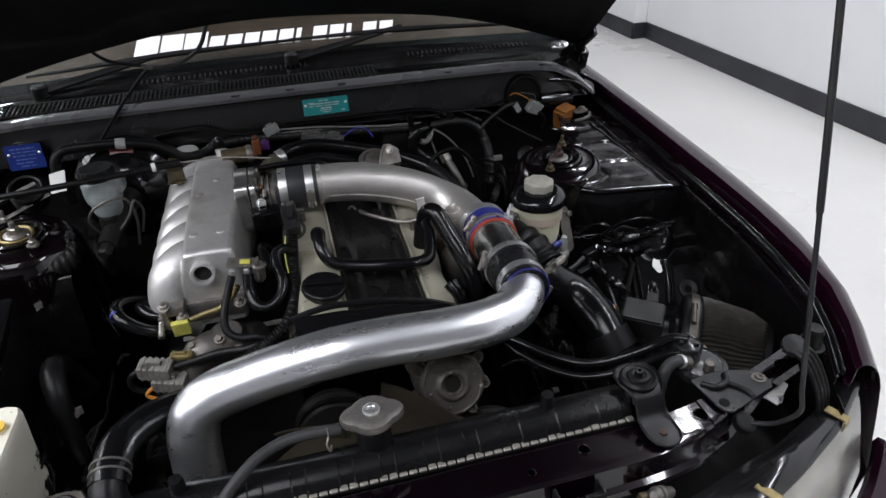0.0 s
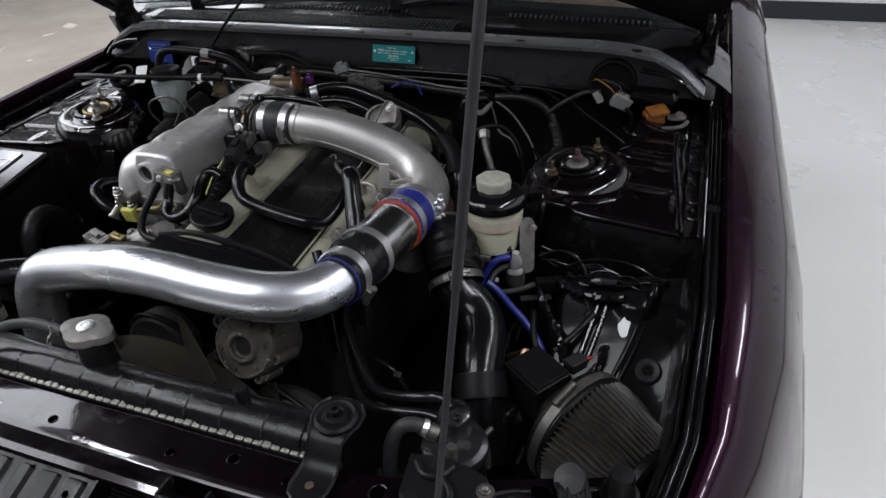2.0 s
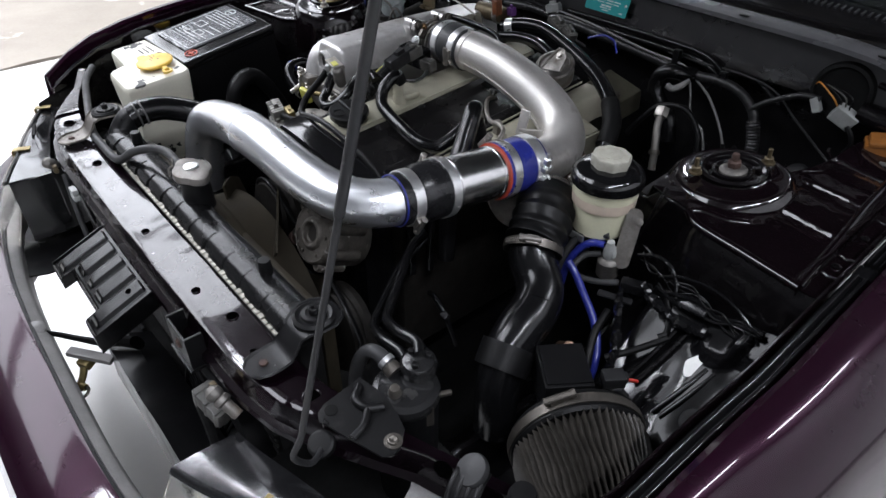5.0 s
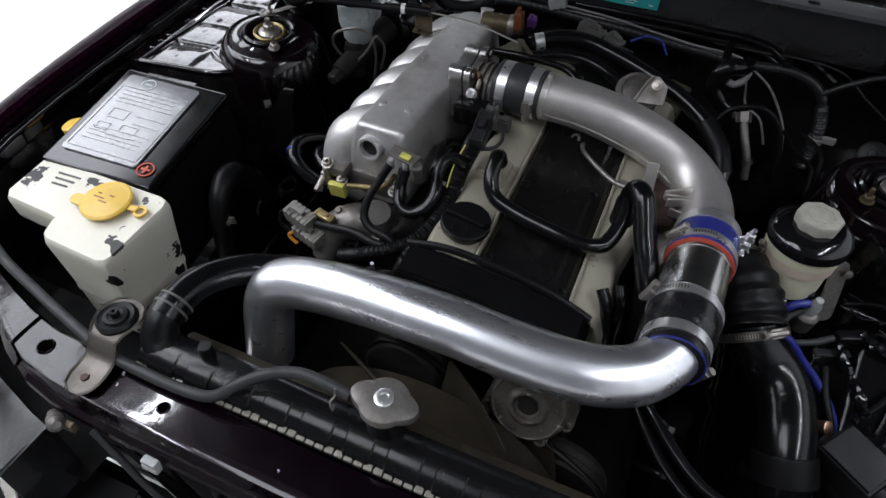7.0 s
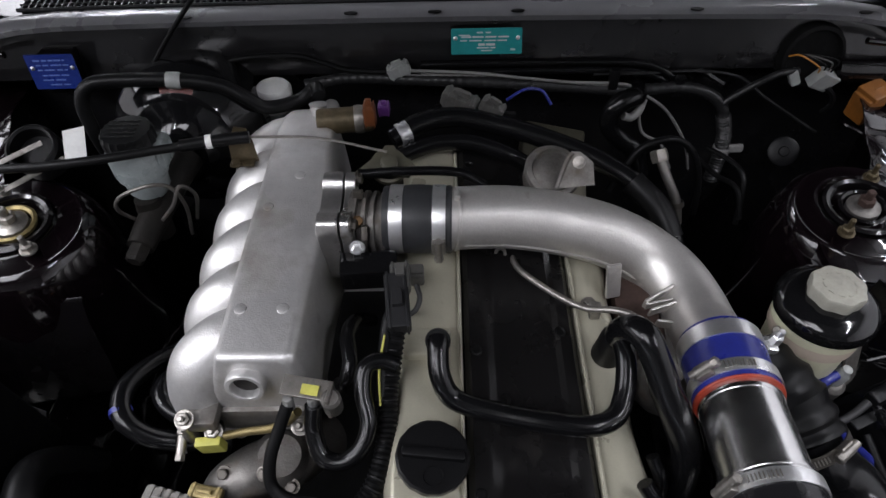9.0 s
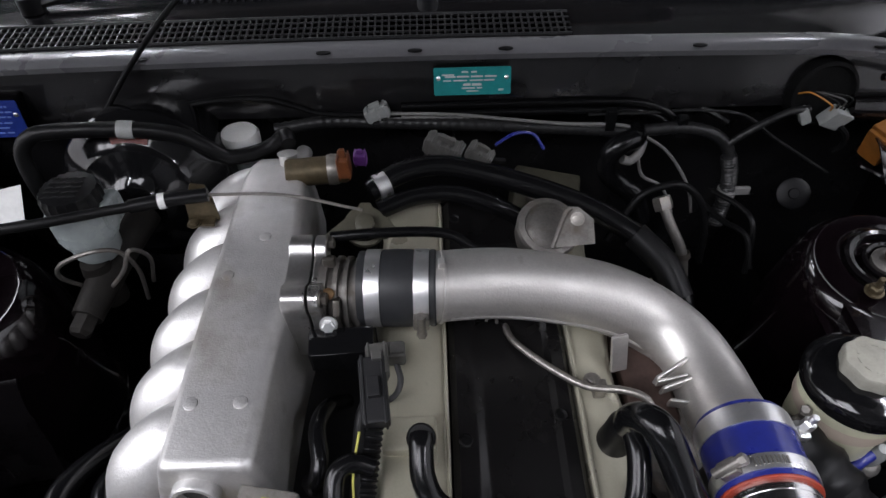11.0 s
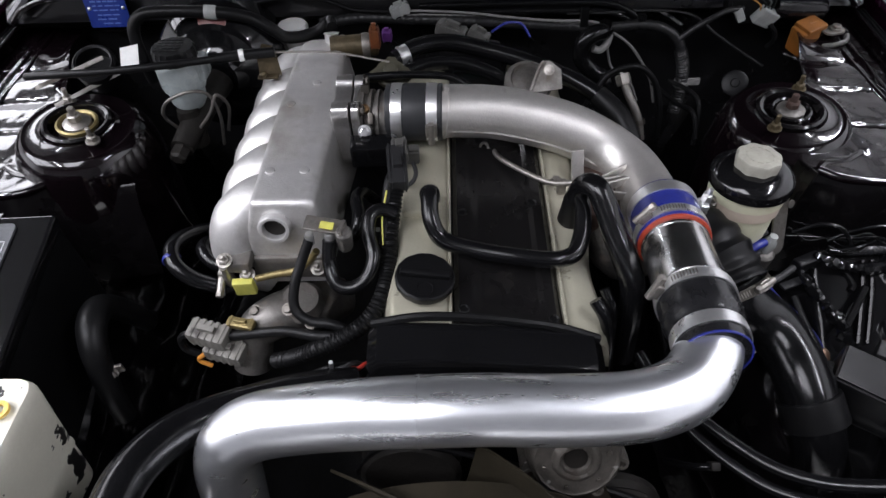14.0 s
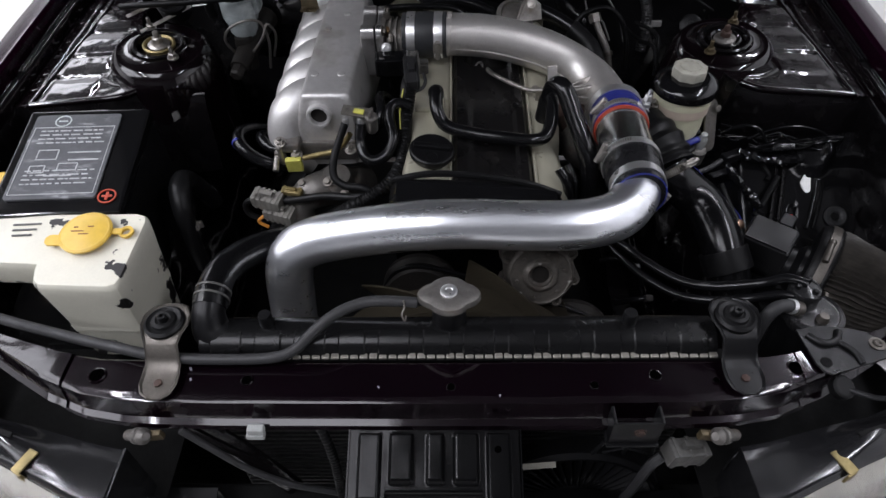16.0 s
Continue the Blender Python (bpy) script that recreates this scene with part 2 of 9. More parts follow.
# for the unseen south wall, kept dark to dim what the bay reflects
DIMWALL = material("dark_grey_unseen_wall", (0.11, 0.112, 0.118), 0.55, 0, 0, 0.2, 3, 60, 0.1)
LATCHBLACK = chips(material("worn_gloss_latch_paint", (0.0028, 0.0028, 0.003), 0.18, 0, 0.0, 0.3, 14, 200, 0.03, 0.05, spec=0.2), (0.10, 0.098, 0.095), 0.5, 60, 0.77, 0.03)
BAREGREY = material("bare_grey_plastic", (0.20, 0.195, 0.19), 0.5, 0, 0, 0.3, 14, 300, 0.1)
OLDSTEEL = chips(material("dull_tarnished_steel", (0.11, 0.10, 0.088), 0.45, 0.75, 0, 0.35, 30, 300, 0.25), (0.04, 0.028, 0.018), 0.7, 30, 0.6, 0.15)
CANLID = chips(material("dusty_gloss_canister_plastic", (0.012, 0.012, 0.0125), 0.22, 0, 0, 0.35, 24, 260, 0.10, 0.10, spec=0.5), (0.035, 0.034, 0.032), 0.6, 30, 0.6, 0.15)
OLIVE = chips(material("dull_olive_plated_metal", (0.075, 0.070, 0.050), 0.5, 0.3, 0, 0.35, 18, 260, 0.15), (0.03, 0.026, 0.018), 0.6, 20, 0.6, 0.15)
LOOM = material("dusty_taped_loom", (0.017, 0.017, 0.0175), 0.36, 0, 0, 0.4, 30, 260, 0.15, 0.10, spec=0.4)
WORNMETAL = chips(material("worn_bright_metal", (0.50, 0.49, 0.49), 0.35, 0.7, 0, 0.35, 26, 300, 0.15), (0.012, 0.008, 0.012), 0.4, 34, 0.56, 0.05)
PUMPCAST = chips(chips(material("corroded_pump_casting", (0.095, 0.086, 0.075), 0.55, 0.5, 0, 0.5, 40, 300, 0.5), (0.030, 0.023, 0.017), 0.7, 24, 0.52, 0.12), (0.34, 0.33, 0.31), 0.5, 55, 0.66, 0.05, 0.5)
THROTTLECAST = chips(material("oily_cast_alloy", (0.52, 0.51, 0.50), 0.34, 0.95, 0, 0.3, 22, 300, 0.2), (0.14, 0.125, 0.105), 0.5, 20, 0.60, 0.14, 0.6)
BRONZE = material("dull_bronze", (0.20, 0.12, 0.06), 0.4, 0.85, 0, 0.3, 40, 300, 0.1)
COUPLER = material("charcoal_rubber_coupler", (0.024, 0.025, 0.027), 0.46, 0, 0, 0.3, 26, 300, 0.12, 0.08, spec=0.35)
PALEPLUG = chips(material("grimy_beige_plug_plastic", (0.17, 0.163, 0.145), 0.5, 0, 0, 0.35, 40, 300, 0.15), (0.05, 0.045, 0.04), 0.6, 45, 0.58, 0.1)
COPPERY = material("coppery_fitting", (0.42, 0.27, 0.19), 0.35, 0.9, 0, 0.3, 40, 300, 0.1)
# shade inside openings, put into a near-black colour without sheen
HOLE = material("painted_hollow_shade", (0.0006, 0.0006, 0.0006), 0.9, 0, 0, 0.2, 20, 200, 0, spec=0.0)


# ---- mesh tools ----
def B():
    return bmesh.new()


def aim(loc, axis=(0, 0, 1), up=None):
    """A matrix at loc whose z runs along axis."""
    z = Vector(axis).normalized()
    x = Vector(up or ((1, 0, 0) if abs(z.x) < 0.9 else (0, 1, 0)))
    x = (x - x.dot(z) * z).normalized()
    y = z.cross(x)
    return Matrix.Translation(loc) @ Matrix((x, y, z)).transposed().to_4x4()


def box(bm, c, s, bev=0.003, rot=(0, 0, 0), segs=2, m=None):
    m = m or pose(*[float(v) for v in c], *rot)
    vs = bmesh.ops.create_cube(bm, size=1, matrix=m @ Matrix.Diagonal((*s, 1)))["verts"]
    if bev:
        bmesh.ops.bevel(bm, geom=list({e for v in vs for e in v.link_edges}), offset=min(bev, 0.45 * min(s)), segments=segs, affect="EDGES", profile=0.5)
    return bm


def rings(bm, loops, closed=True, cap=True):
    """Joins point loops of equal length into a skin."""
    rows = [[bm.verts.new(p) for p in lp] for lp in loops]
    n = len(rows[0])
    for a, b in zip(rows[:-1], rows[1:]):
        for i in range(n if closed else n - 1):
            j = (i + 1) % n
            bm.faces.new((a[i], a[j], b[j], b[i]))
    if cap and closed:
        bm.faces.new(rows[0][::-1])
        bm.faces.new(rows[-1])
    return bm


def spline(pts, steps=6):
    """A smooth line through the points."""
    p = [Vector(q) for q in pts]
    if len(p) < 3:
        return p
    q = [2 * p[0] - p[1], *p, 2 * p[-1] - p[-2]]
    out = []
    for i in range(1, len(q) - 2):
        a, b, c, d = q[i - 1:i + 3]
        for k in range(steps):
            t = k / steps
            out.append(0.5 * (2 * b + (c - a) * t + (2 * a - 5 * b + 4 * c - d) * t * t + (3 * b - a - 3 * c + d) * t ** 3))
    return [*out, p[-1]]


def tube(bm, pts, r, seg=12, steps=6, cap=True, ribs=0.0, pitch=0.006, flat=1.0):
    """A hose or pipe along a smooth line; r is a number or one for each point; ribs makes it corrugated."""
    line = spline(pts, steps)
    rad = [r] * len(line)
    if isinstance(r, (list, tuple)):
        rad = [float(v) for v in np.interp(np.linspace(0, len(r) - 1, len(line)), range(len(r)), r)]
    if ribs:
        fine, fr, acc = [], [], 0.0
        for a, b, ra, rb in zip(line[:-1], line[1:], rad[:-1], rad[1:]):
            k = max(1, int((b - a).length / pitch * 4))
            for i in range(k):
                fine.append(a.lerp(b, i / k))
                fr.append(ra + (rb - ra) * i / k)
        line, rad = fine, fr
        run = 0.0
        for i in range(len(line)):
            run += (line[i] - line[i - 1]).length if i else 0
            rad[i] += ribs * math.sin(run / pitch * 2 * math.pi)
    x, loops = None, []
    for i, p in enumerate(line):
        d = (line[min(i + 1, len(line) - 1)] - line[max(i - 1, 0)]).normalized()
        x = (x - x.dot(d) * d).normalized() if x else d.orthogonal().normalized()
        y = d.cross(x)
        loops.append([p + rad[i] * (math.cos(a) * x + flat * math.sin(a) * y) for a in (2 * math.pi * k / seg for k in range(seg))])
    return rings(bm, loops, True, cap)


def lathe(bm, prof, m, seg=28, wave=0.0, waves=0, start=0.0):
    """Turns a profile of (radius, height) round the z of m; radius 0 closes an end."""
    loops = []
    for r, h in prof:
        r = max(r, 1e-5)
        loops.append([m @ Vector(((r + wave * math.cos(waves * a)) * math.cos(a), (r + wave * math.cos(waves * a)) * math.sin(a), h)) for a in (2 * math.pi * k / seg + start for k in range(seg))])
    closed_ring = prof[0] == prof[-1]
    return rings(bm, loops, True, not closed_ring)


def disc(bm, loc, axis, r, h, seg=24, bev=0.0015):
    b = min(bev, r * 0.4, h * 0.4)
    return lathe(bm, [(r - b, 0), (r, b), (r, h - b), (r - b, h)], aim(loc, axis), seg)


def hoop(bm, loc, axis, r, w, t=0.0012, seg=36):
    """A flat band round an axis, centred on loc."""
    return lathe(bm, [(r, -w / 2), (r + t, -w / 2), (r + t * 1.2, 0), (r + t, w / 2), (r, w / 2), (r, -w / 2)], aim(loc, axis), seg)


def plate(bm, outline, t, m, bev=0.0):
    """A flat sheet of that outline, its top at z = 0 of m."""
    a = [m @ Vector((x, y, 0)) for x, y in outline]
    b = [m @ Vector((x, y, -t)) for x, y in outline]
    rings(bm, [b, a])
    return bm


def skin(bm, rows, t=0.0):
    """A sheet through rows of points, with thickness t downwards along its normals."""
    g = [[bm.verts.new(p) for p in r] for r in rows]
    fs = []
    for a, b in zip(g[:-1], g[1:]):
        for i in range(len(a) - 1):
            fs.append(bm.faces.new((a[i], a[i + 1], b[i + 1], b[i])))
    if t:
        bm.normal_update()
        bmesh.ops.solidify(bm, geom=fs, thickness=t)
    return bm


def hexbolt(bm, loc, axis, r=0.006, h=0.006, washer=True, stud=0.0):
    m = aim(loc, axis)
    if washer:
        lathe(bm, [(r * 1.5, 0), (r * 1.5, h * 0.25), (r * 1.2, h * 0.3)], m, 16)
    lathe(bm, [(r, h * 0.2), (r * 1.08, h * 0.35), (r * 1.08, h), (r * 0.85, h * 1.15)], m, 6)
    if stud:
        lathe(bm, [(r * 0.5, h), (r * 0.5, h + stud), (r * 0.35, h + stud + 0.001)], m, 10)
    return bm


def rounded(w, h, r, k=4):
    """The outline of a rounded rectangle about its middle."""
    r = min(r, w / 2 - 1e-4, h / 2 - 1e-4)
    out = []
    for cx, cy, a0 in ((w / 2 - r, h / 2 - r, 0), (-w / 2 + r, h / 2 - r, 90), (-w / 2 + r, -h / 2 + r, 180), (w / 2 - r, -h / 2 + r, 270)):
        for i in range(k + 1):
            a = radians(a0 + 90 * i / k)
            out.append((cx + r * math.cos(a), cy + r * math.sin(a)))
    return out


def obj(name, bm, mat, origin, angle=38):
    bmesh.ops.recalc_face_normals(bm, faces=bm.faces)
    bmesh.ops.translate(bm, verts=bm.verts, vec=-Vector(origin))
    me = bpy.data.meshes.new(name)
    bm.to_mesh(me)
    bm.free()
    me.polygons.foreach_set("use_smooth", [True] * len(me.polygons))
    me.set_sharp_from_angle(angle=radians(angle))
    me.materials.append(mat)
    ob = new(name, me)
    flat = ob.modifiers.new("flat_faces", "WEIGHTED_NORMAL")
    flat.keep_sharp, flat.weight = True, 60
    return ob


def thing(name, loc, label, category, group="", kind=""):
    """An empty at the base of a thing, which parents its parts."""
    ob = new(name)
    ob.empty_display_size = 0.02
    ob.location = loc
    ob["at"] = list(loc)
    return tagged(ob, label, category, group, kind)


def part(name, bm, mat, parent, label="", angle=38):
    """One mesh, given in world places, as a part of a thing or of another part."""
    at = Vector(parent["at"])
    ob = obj(name, bm, mat, at, angle)
    ob.parent = parent
    ob["at"] = list(at)
    return tagged(ob, label)


def solo(name, bm, mat, label, category, group="", kind="", angle=38):
    """A thing that is one mesh."""
    bm.verts.ensure_lookup_table()
    lo = [min(v.co[i] for v in bm.verts) for i in range(3)]
    hi = [max(v.co[i] for v in bm.verts) for i in range(3)]
    at = ((lo[0] + hi[0]) / 2, (lo[1] + hi[1]) / 2, lo[2])
    ob = obj(name, bm, mat, at, angle)
    ob.location = at
    ob["at"] = list(at)
    return tagged(ob, label, category, group, kind)



# ---- the workshop ----
def room():
    bm = B()
    box(bm, (0.0, 0.3, -0.05), (5.66, 9.2, 0.1), 0)
    solo("floor", bm, FLOOR, "cream painted workshop floor with faint scuffs", "floor", kind="structure")
    # bare concrete beyond a ragged edge of the paint
    bm = B()
    edge = [(-2.83 - 0.10 * noise.noise((0, y * 1.7, 3.0)), y) for y in np.linspace(-4.3, 4.9, 60)]
    plate(bm, [(-7.0, -4.3), *edge, (-7.0, 4.9)], 0.1, Matrix.Translation((0, 0, 0.004)))
    solo("ground", bm, CONCRETE, "bare stained concrete past the painted floor", "floor", kind="structure")
    walls = {"wall_east": ((2.93, 0.1, 1.6), (0.2, 8.8, 3.2)), "wall_north": ((-2.1, 4.9, 1.6), (10.2, 0.2, 3.2)), "wall_west": ((-7.1, 0.3, 1.6), (0.2, 9.4, 3.2)), "wall_south": ((-2.1, -4.4, 1.6), (10.2, 0.2, 3.2))}
    for name, (c, s) in walls.items():
        bm = B()
        box(bm, c, s, 0)
        # the south wall is out of view, added dark to subdue reflections
        south = name == "wall_south"
        solo(name, bm, DIMWALL if south else WALL, "unseen dark grey wall added to dim reflections" if south else "smooth white painted workshop wall", "wall", kind="structure")
    bm = B()
    box(bm, (2.775, 4.44, 1.6), (0.11, 0.72, 3.2), 0.01)
    solo("pilaster", bm, WALL, "shallow white pilaster on the wall", "wall", kind="structure")
    bm = B()
    box(bm, (-2.1, 0.25, 3.25), (10.4, 9.6, 0.1), 0)
    solo("ceiling", bm, CEILING, "plain dark grey workshop ceiling", "ceiling", kind="structure")
    bm = B()
    for c, s in (((2.824, -0.1, 0.06), (0.012, 8.36, 0.12)), ((2.77, 4.074, 0.06), (0.11, 0.012, 0.12)), ((2.714, 4.44, 0.06), (0.012, 0.72, 0.12)), ((-2.1, 4.794, 0.06), (9.6, 0.012, 0.12))):
        box(bm, c, s, 0.003)
    solo("baseboard", bm, SKIRTING, "dark rubber baseboard along the white wall", "baseboard", kind="structure")


def strip_light(x, y):
    t = thing("strip_light", (x, y, 3.2), "white ceiling strip light with a lit tube", "light", "ceiling strip lights")
    bm = B()
    box(bm, None, (0.16, 1.3, 0.06), 0.008, m=pose(x, y, 3.17))
    part("housing", bm, WHITEPLASTIC, t)
    lamp = bpy.data.lights.new("tube", "AREA")
    lamp.shape, lamp.size, lamp.size_y, lamp.energy, lamp.color = "RECTANGLE", 0.1, 1.2, STRIP_POWER, (0.92, 0.935, 1.0)
    ob = new("tube", lamp)
    ob.parent, ob.location = t, (0, 0, -0.065)
    tagged(ob, "lit white tube")


def panel_light(x, y, w):
    t = thing("panel_light", (x, y, 3.2), "broad white ceiling light panel", "light", "ceiling light panels")
    bm = B()
    box(bm, (x, y, 3.185), (1.24, w + 0.09, 0.03), 0.006)
    part("frame", bm, WHITEPLASTIC, t)
    lamp = bpy.data.lights.new("diffuser", "AREA")
    lamp.shape, lamp.size, lamp.size_y, lamp.energy, lamp.color = "RECTANGLE", 1.15, w, PANEL_POWER * w, (0.92, 0.935, 1.0)
    ob = new("diffuser", lamp)
    ob.parent, ob.location = t, (0, 0, -0.035)
    tagged(ob, "lit white diffuser")


room()
for sx, sy in STRIPS:
    strip_light(sx, sy)
for sx, sy, sw in PANELS:
    panel_light(sx, sy, sw)

# ---- the car's body ----
car = thing("car", (0, 0.4, 0), "dark purple coupe with its bonnet propped open", "car")


def wheel(x, y):
    """A road wheel under the wing, which carries the car."""
    m = aim((x, y, 0.305), (1 if x > 0 else -1, 0, 0))
    t = part("wheel", lathe(B(), [(0.20, -0.075), (0.285, -0.08), (0.302, -0.065), (0.305, -0.03), (0.305, 0.03), (0.302, 0.065), (0.285, 0.08), (0.20, 0.075), (0.20, -0.075)], m, 48), RUBBER, car, "black tyre on a grey rim")
    part("rim", lathe(B(), [(0.0, 0.05), (0.05, 0.055), (0.06, 0.04), (0.18, 0.06), (0.205, 0.07), (0.205, -0.07), (0.0, -0.07)], m, 40), BOLT, t)


for wx, wy in ((0.795, 0.58), (-0.795, 0.58), (0.78, 2.2), (-0.78, 2.2)):
    wheel(wx, wy)


def wing_z(y):
    return float(np.interp(y, [-0.02, 0.04, 0.1, 0.2, 0.4, 0.7, 1.0, 1.6], [0.665, 0.695, 0.716, 0.738, 0.757, 0.778, 0.795, 0.815]))


def wing_x(y):
    """The wing's inner edge."""
    return float(np.interp(y, [-0.06, -0.02, 0.04, 0.1, 0.3, 0.9, 1.6], [0.700, 0.715, 0.737, 0.752, 0.764, 0.767, 0.775]))


def fender(side, name):
    """The wing: an inner return, a rounded crest and the flank, swept along y, with a ridged seal along its inner edge."""
    rows = []
    for y in (-0.02, 0.04, 0.10, 0.18, 0.24, 0.30, 0.36, 0.42, 0.5, 0.6, 0.7, 0.78, 0.84, 0.9, 1.0, 1.25, 1.6):
        xi, z = wing_x(y), wing_z(y)
        xo = np.interp(y, [-0.02, 0.1, 0.25, 0.5, 1.6], [0.785, 0.828, 0.864, 0.884, 0.886])
        w = xo - xi
        sec = [(xi - 0.010, z - 0.036), (xi - 0.006, z - 0.034), (xi - 0.001, z - 0.026), (xi, z - 0.004), (xi + 0.006, z + 0.001), (xi + 0.20 * w, z + 0.0005), (xi + 0.33 * w, z - 0.004), (xi + 0.45 * w, z - 0.0108), (xi + 0.58 * w, z - 0.0215), (xi + 0.70 * w, z - 0.036), (xi + 0.83 * w, z - 0.057), (xi + 0.94 * w, z - 0.084), (xo + 0.007, z - 0.125), (xo + 0.023, z - 0.19), (xo + 0.038, z - 0.25), (xo + 0.041, z - 0.256), (xo + 0.043, z - 0.262), (xo + 0.036, z - 0.31), (xo - 0.002, z - 0.5 + 0.32 * math.exp(-((y - 0.58) / 0.30) ** 4))]
        rows.append([(side * px, y, pz) for px, pz in sec])
    bm = B()
    skin(bm, rows, 0.0012 if side < 0 else -0.0012)
    f = part(name, bm, PURPLE, car, "glossy dark purple metallic wing")
    for y0, y1, lines in ((-0.01, 0.515, 2), (0.545, 0.90, 3)):
        bm = B()
        rows = []
        for y in np.linspace(y0, y1, 30):
            rows.append([(side * (wing_x(y) - 0.0275 + 0.0215 * v), y, wing_z(y) - 0.026 + 0.0065 * abs(math.sin(lines * math.pi * v)) ** 0.6) for v in np.linspace(0, 1, 8 * lines + 1)])
        skin(bm, rows, 0.004 * side)
        part("seal", bm, GLOSSBLACK, f, "ridged glossy black rubber seal")
    bm = B()
    rows = [[(side * (wing_x(y) + dx), y, wing_z(y) - 0.0245 + 0.001 * noise.noise((y * 50, dx * 80, 3))) for dx in (-0.028, -0.018, -0.007)] for y in np.linspace(0.518, 0.542, 6)]
    skin(bm, rows, 0.003 * side)
    part("seal_joint", bm, GLOSSBLACK, f)
    return f


fender(1, "wing")
fender(-1, "wing")


def shelf_z(x, y):
    """The inclined shelf ahead of the tower, with a round dome, a square pad and a soft dent pressed into it."""
    z = 0.6005 + 0.72 * (y - 0.392) if y > 0.27 else 0.5127 + 0.15 * (y - 0.27)
    z -= 0.9 * max(0.0, 0.545 - x)
    def lift(d, w):
        return min(1.0, max(0.0, 0.5 - d / w))
    z += 0.013 * lift(math.hypot(x - 0.660, (y - 0.421) * 1.2) - 0.030, 0.007)
    z += 0.012 * lift(max(abs(x - 0.703) - 0.029, abs(y - 0.428) * 1.2 - 0.024), 0.006)
    z -= 0.006 * lift(math.hypot(x - 0.69, y - 0.335) - 0.026, 0.03)
    z -= 0.010 * lift(abs(x - 0.615 - 0.15 * (y - 0.3)) - 0.003, 0.006) * (0.30 < y < 0.36)
    return z + 0.22 * (x - 0.654) + 0.007 * noise.noise((x * 13, y * 13, 2.0))


def apron(side):
    """The inner wing: a beaded ledge beside the strut tower, the drop ahead of it, and the low shelf."""
    def edge_y(x):
        return float(np.interp(x, [0.42, 0.53, 0.56, 0.705], [0.52, 0.50, 0.480, 0.461]))
    def top_z(x, y):
        return 0.7285 + 0.05 * (y - 0.46) - (0.02 if x < 0.46 else 0)
    lines = (0.592, 0.684, 0.768, 0.850) if side > 0 else (0.548, 0.614, 0.700, 0.790)
    def swage(x, y):
        """Rounded grooves across the ledge, with a flat raised pad between each two, fading out beside the tower."""
        q = (x - 0.600) / 0.012
        r = (0.692 - x) / 0.006
        end = max(0.0, min(1.0, q)) * max(0.0, min(1.0, r))
        d = 0.0
        for yl in lines:
            u = y - yl + 0.10 * (x - 0.645) + 0.003
            if u < 0.0088:
                d += max(0.0, 1 + u / 0.004) if u < 0 else (1 - u / 0.0088) ** 1.1
        crown = sum(math.exp(-((y - yl - 0.042 + 0.10 * (x - 0.645)) / 0.026) ** 4) for yl in (lines[0] - 0.085, *lines))
        return (-0.0105 * d + 0.0018 * crown) * end * end * (3 - 2 * end)
    bm = B()
    rows = []
    for x in np.linspace(0.44, 0.704, 60):
        y0 = edge_y(x)
        y1 = float(np.interp(x, [0.56, 0.59, 0.62, 0.65], [0.66, 0.72, 0.84, 0.98]))
        line = [min(max(y, y0 + 0.004), y1) for y in np.linspace(0.462, 0.98, 330)]
        rows.append([(side * x, y, top_z(x, y) + swage(x, y) + 0.016 * math.exp(-((x - 0.607) / 0.028) ** 2 - ((y - 0.835) / 0.05) ** 2) + (0.003 if x > 0.696 else 0) + 0.0008 * noise.noise((x * 20, y * 20, side)) + 0.0003 * noise.noise((x * 70, y * 70, side))) for y in line])
    skin(bm, rows, 0.0015 * side)
    inner = part("inner_wing_ledge", bm, TOWER, car, "glossy beaded inner wing panel with sealer seams")
    # creased front edge and the fillets running from the tower to it
    for pts in ([(0.530, 0.502), (0.56, 0.483), (0.63, 0.473), (0.704, 0.4625)], [(0.530, 0.502), (0.545, 0.515), (0.575, 0.520), (0.60, 0.535)], [(0.704, 0.4625), (0.700, 0.52), (0.694, 0.60), (0.686, 0.70), (0.682, 0.85), (0.69, 0.97)]):
        bm = B()
        tube(bm, [(side * x, y, top_z(x, y) - 0.0012) for x, y in pts], 0.0062, 12, 6)
        part("crease", bm, TOWER, inner)
    bm = B()
    tube(bm, [(side * (0.699 + 0.002 * math.sin(y * 60)), y, top_z(0.7, y) + 0.003) for y in np.linspace(0.47, 0.96, 30)], 0.0022, 6, 2)
    part("sealer_seam", bm, TOWER, inner)
    bm = B()
    tube(bm, [(side * (0.598 + 0.009 * math.sin(y * 61) + 0.004 * math.sin(y * 140)), y, top_z(0.6, y) + 0.0005) for y in np.linspace(0.60, 0.80, 24)], 0.0028, 6, 2)
    part("sealer_seam", bm, TOWER, inner)
    # flat strip outside the ledge and the upright flange beside the wing seal
    bm = B()
    skin(bm, [[(side * x, y, top_z(0.7, y) + dz + 0.0012 * noise.noise((x * 30, y * 26, 5.0))) for x, dz in ((0.7035, -0.02), (0.7040, 0.001), (0.7065, 0.0035), (0.7085, 0.0005), (0.716, 0.0), (0.725, 0.0005), (wing_x(y) - 0.037, 0.001), (wing_x(y) - 0.034, 0.004))] for y in np.linspace(0.458, 1.0, 60)], 0.0015 * side)
    rail = part("wing_rail", bm, TOWER, car, "glossy dark strip beside the wing")
    for y in (0.505, 0.552, 0.66, 0.785):
        bm = B()
        tube(bm, [(side * x, y + 0.10 * (x - 0.71) + 0.002 * math.sin(x * 400), top_z(0.7, y) + 0.0012) for x in np.linspace(0.709, 0.727, 5)], 0.0016, 6, 2)
        part("weld_bead", bm, TOWER, rail)
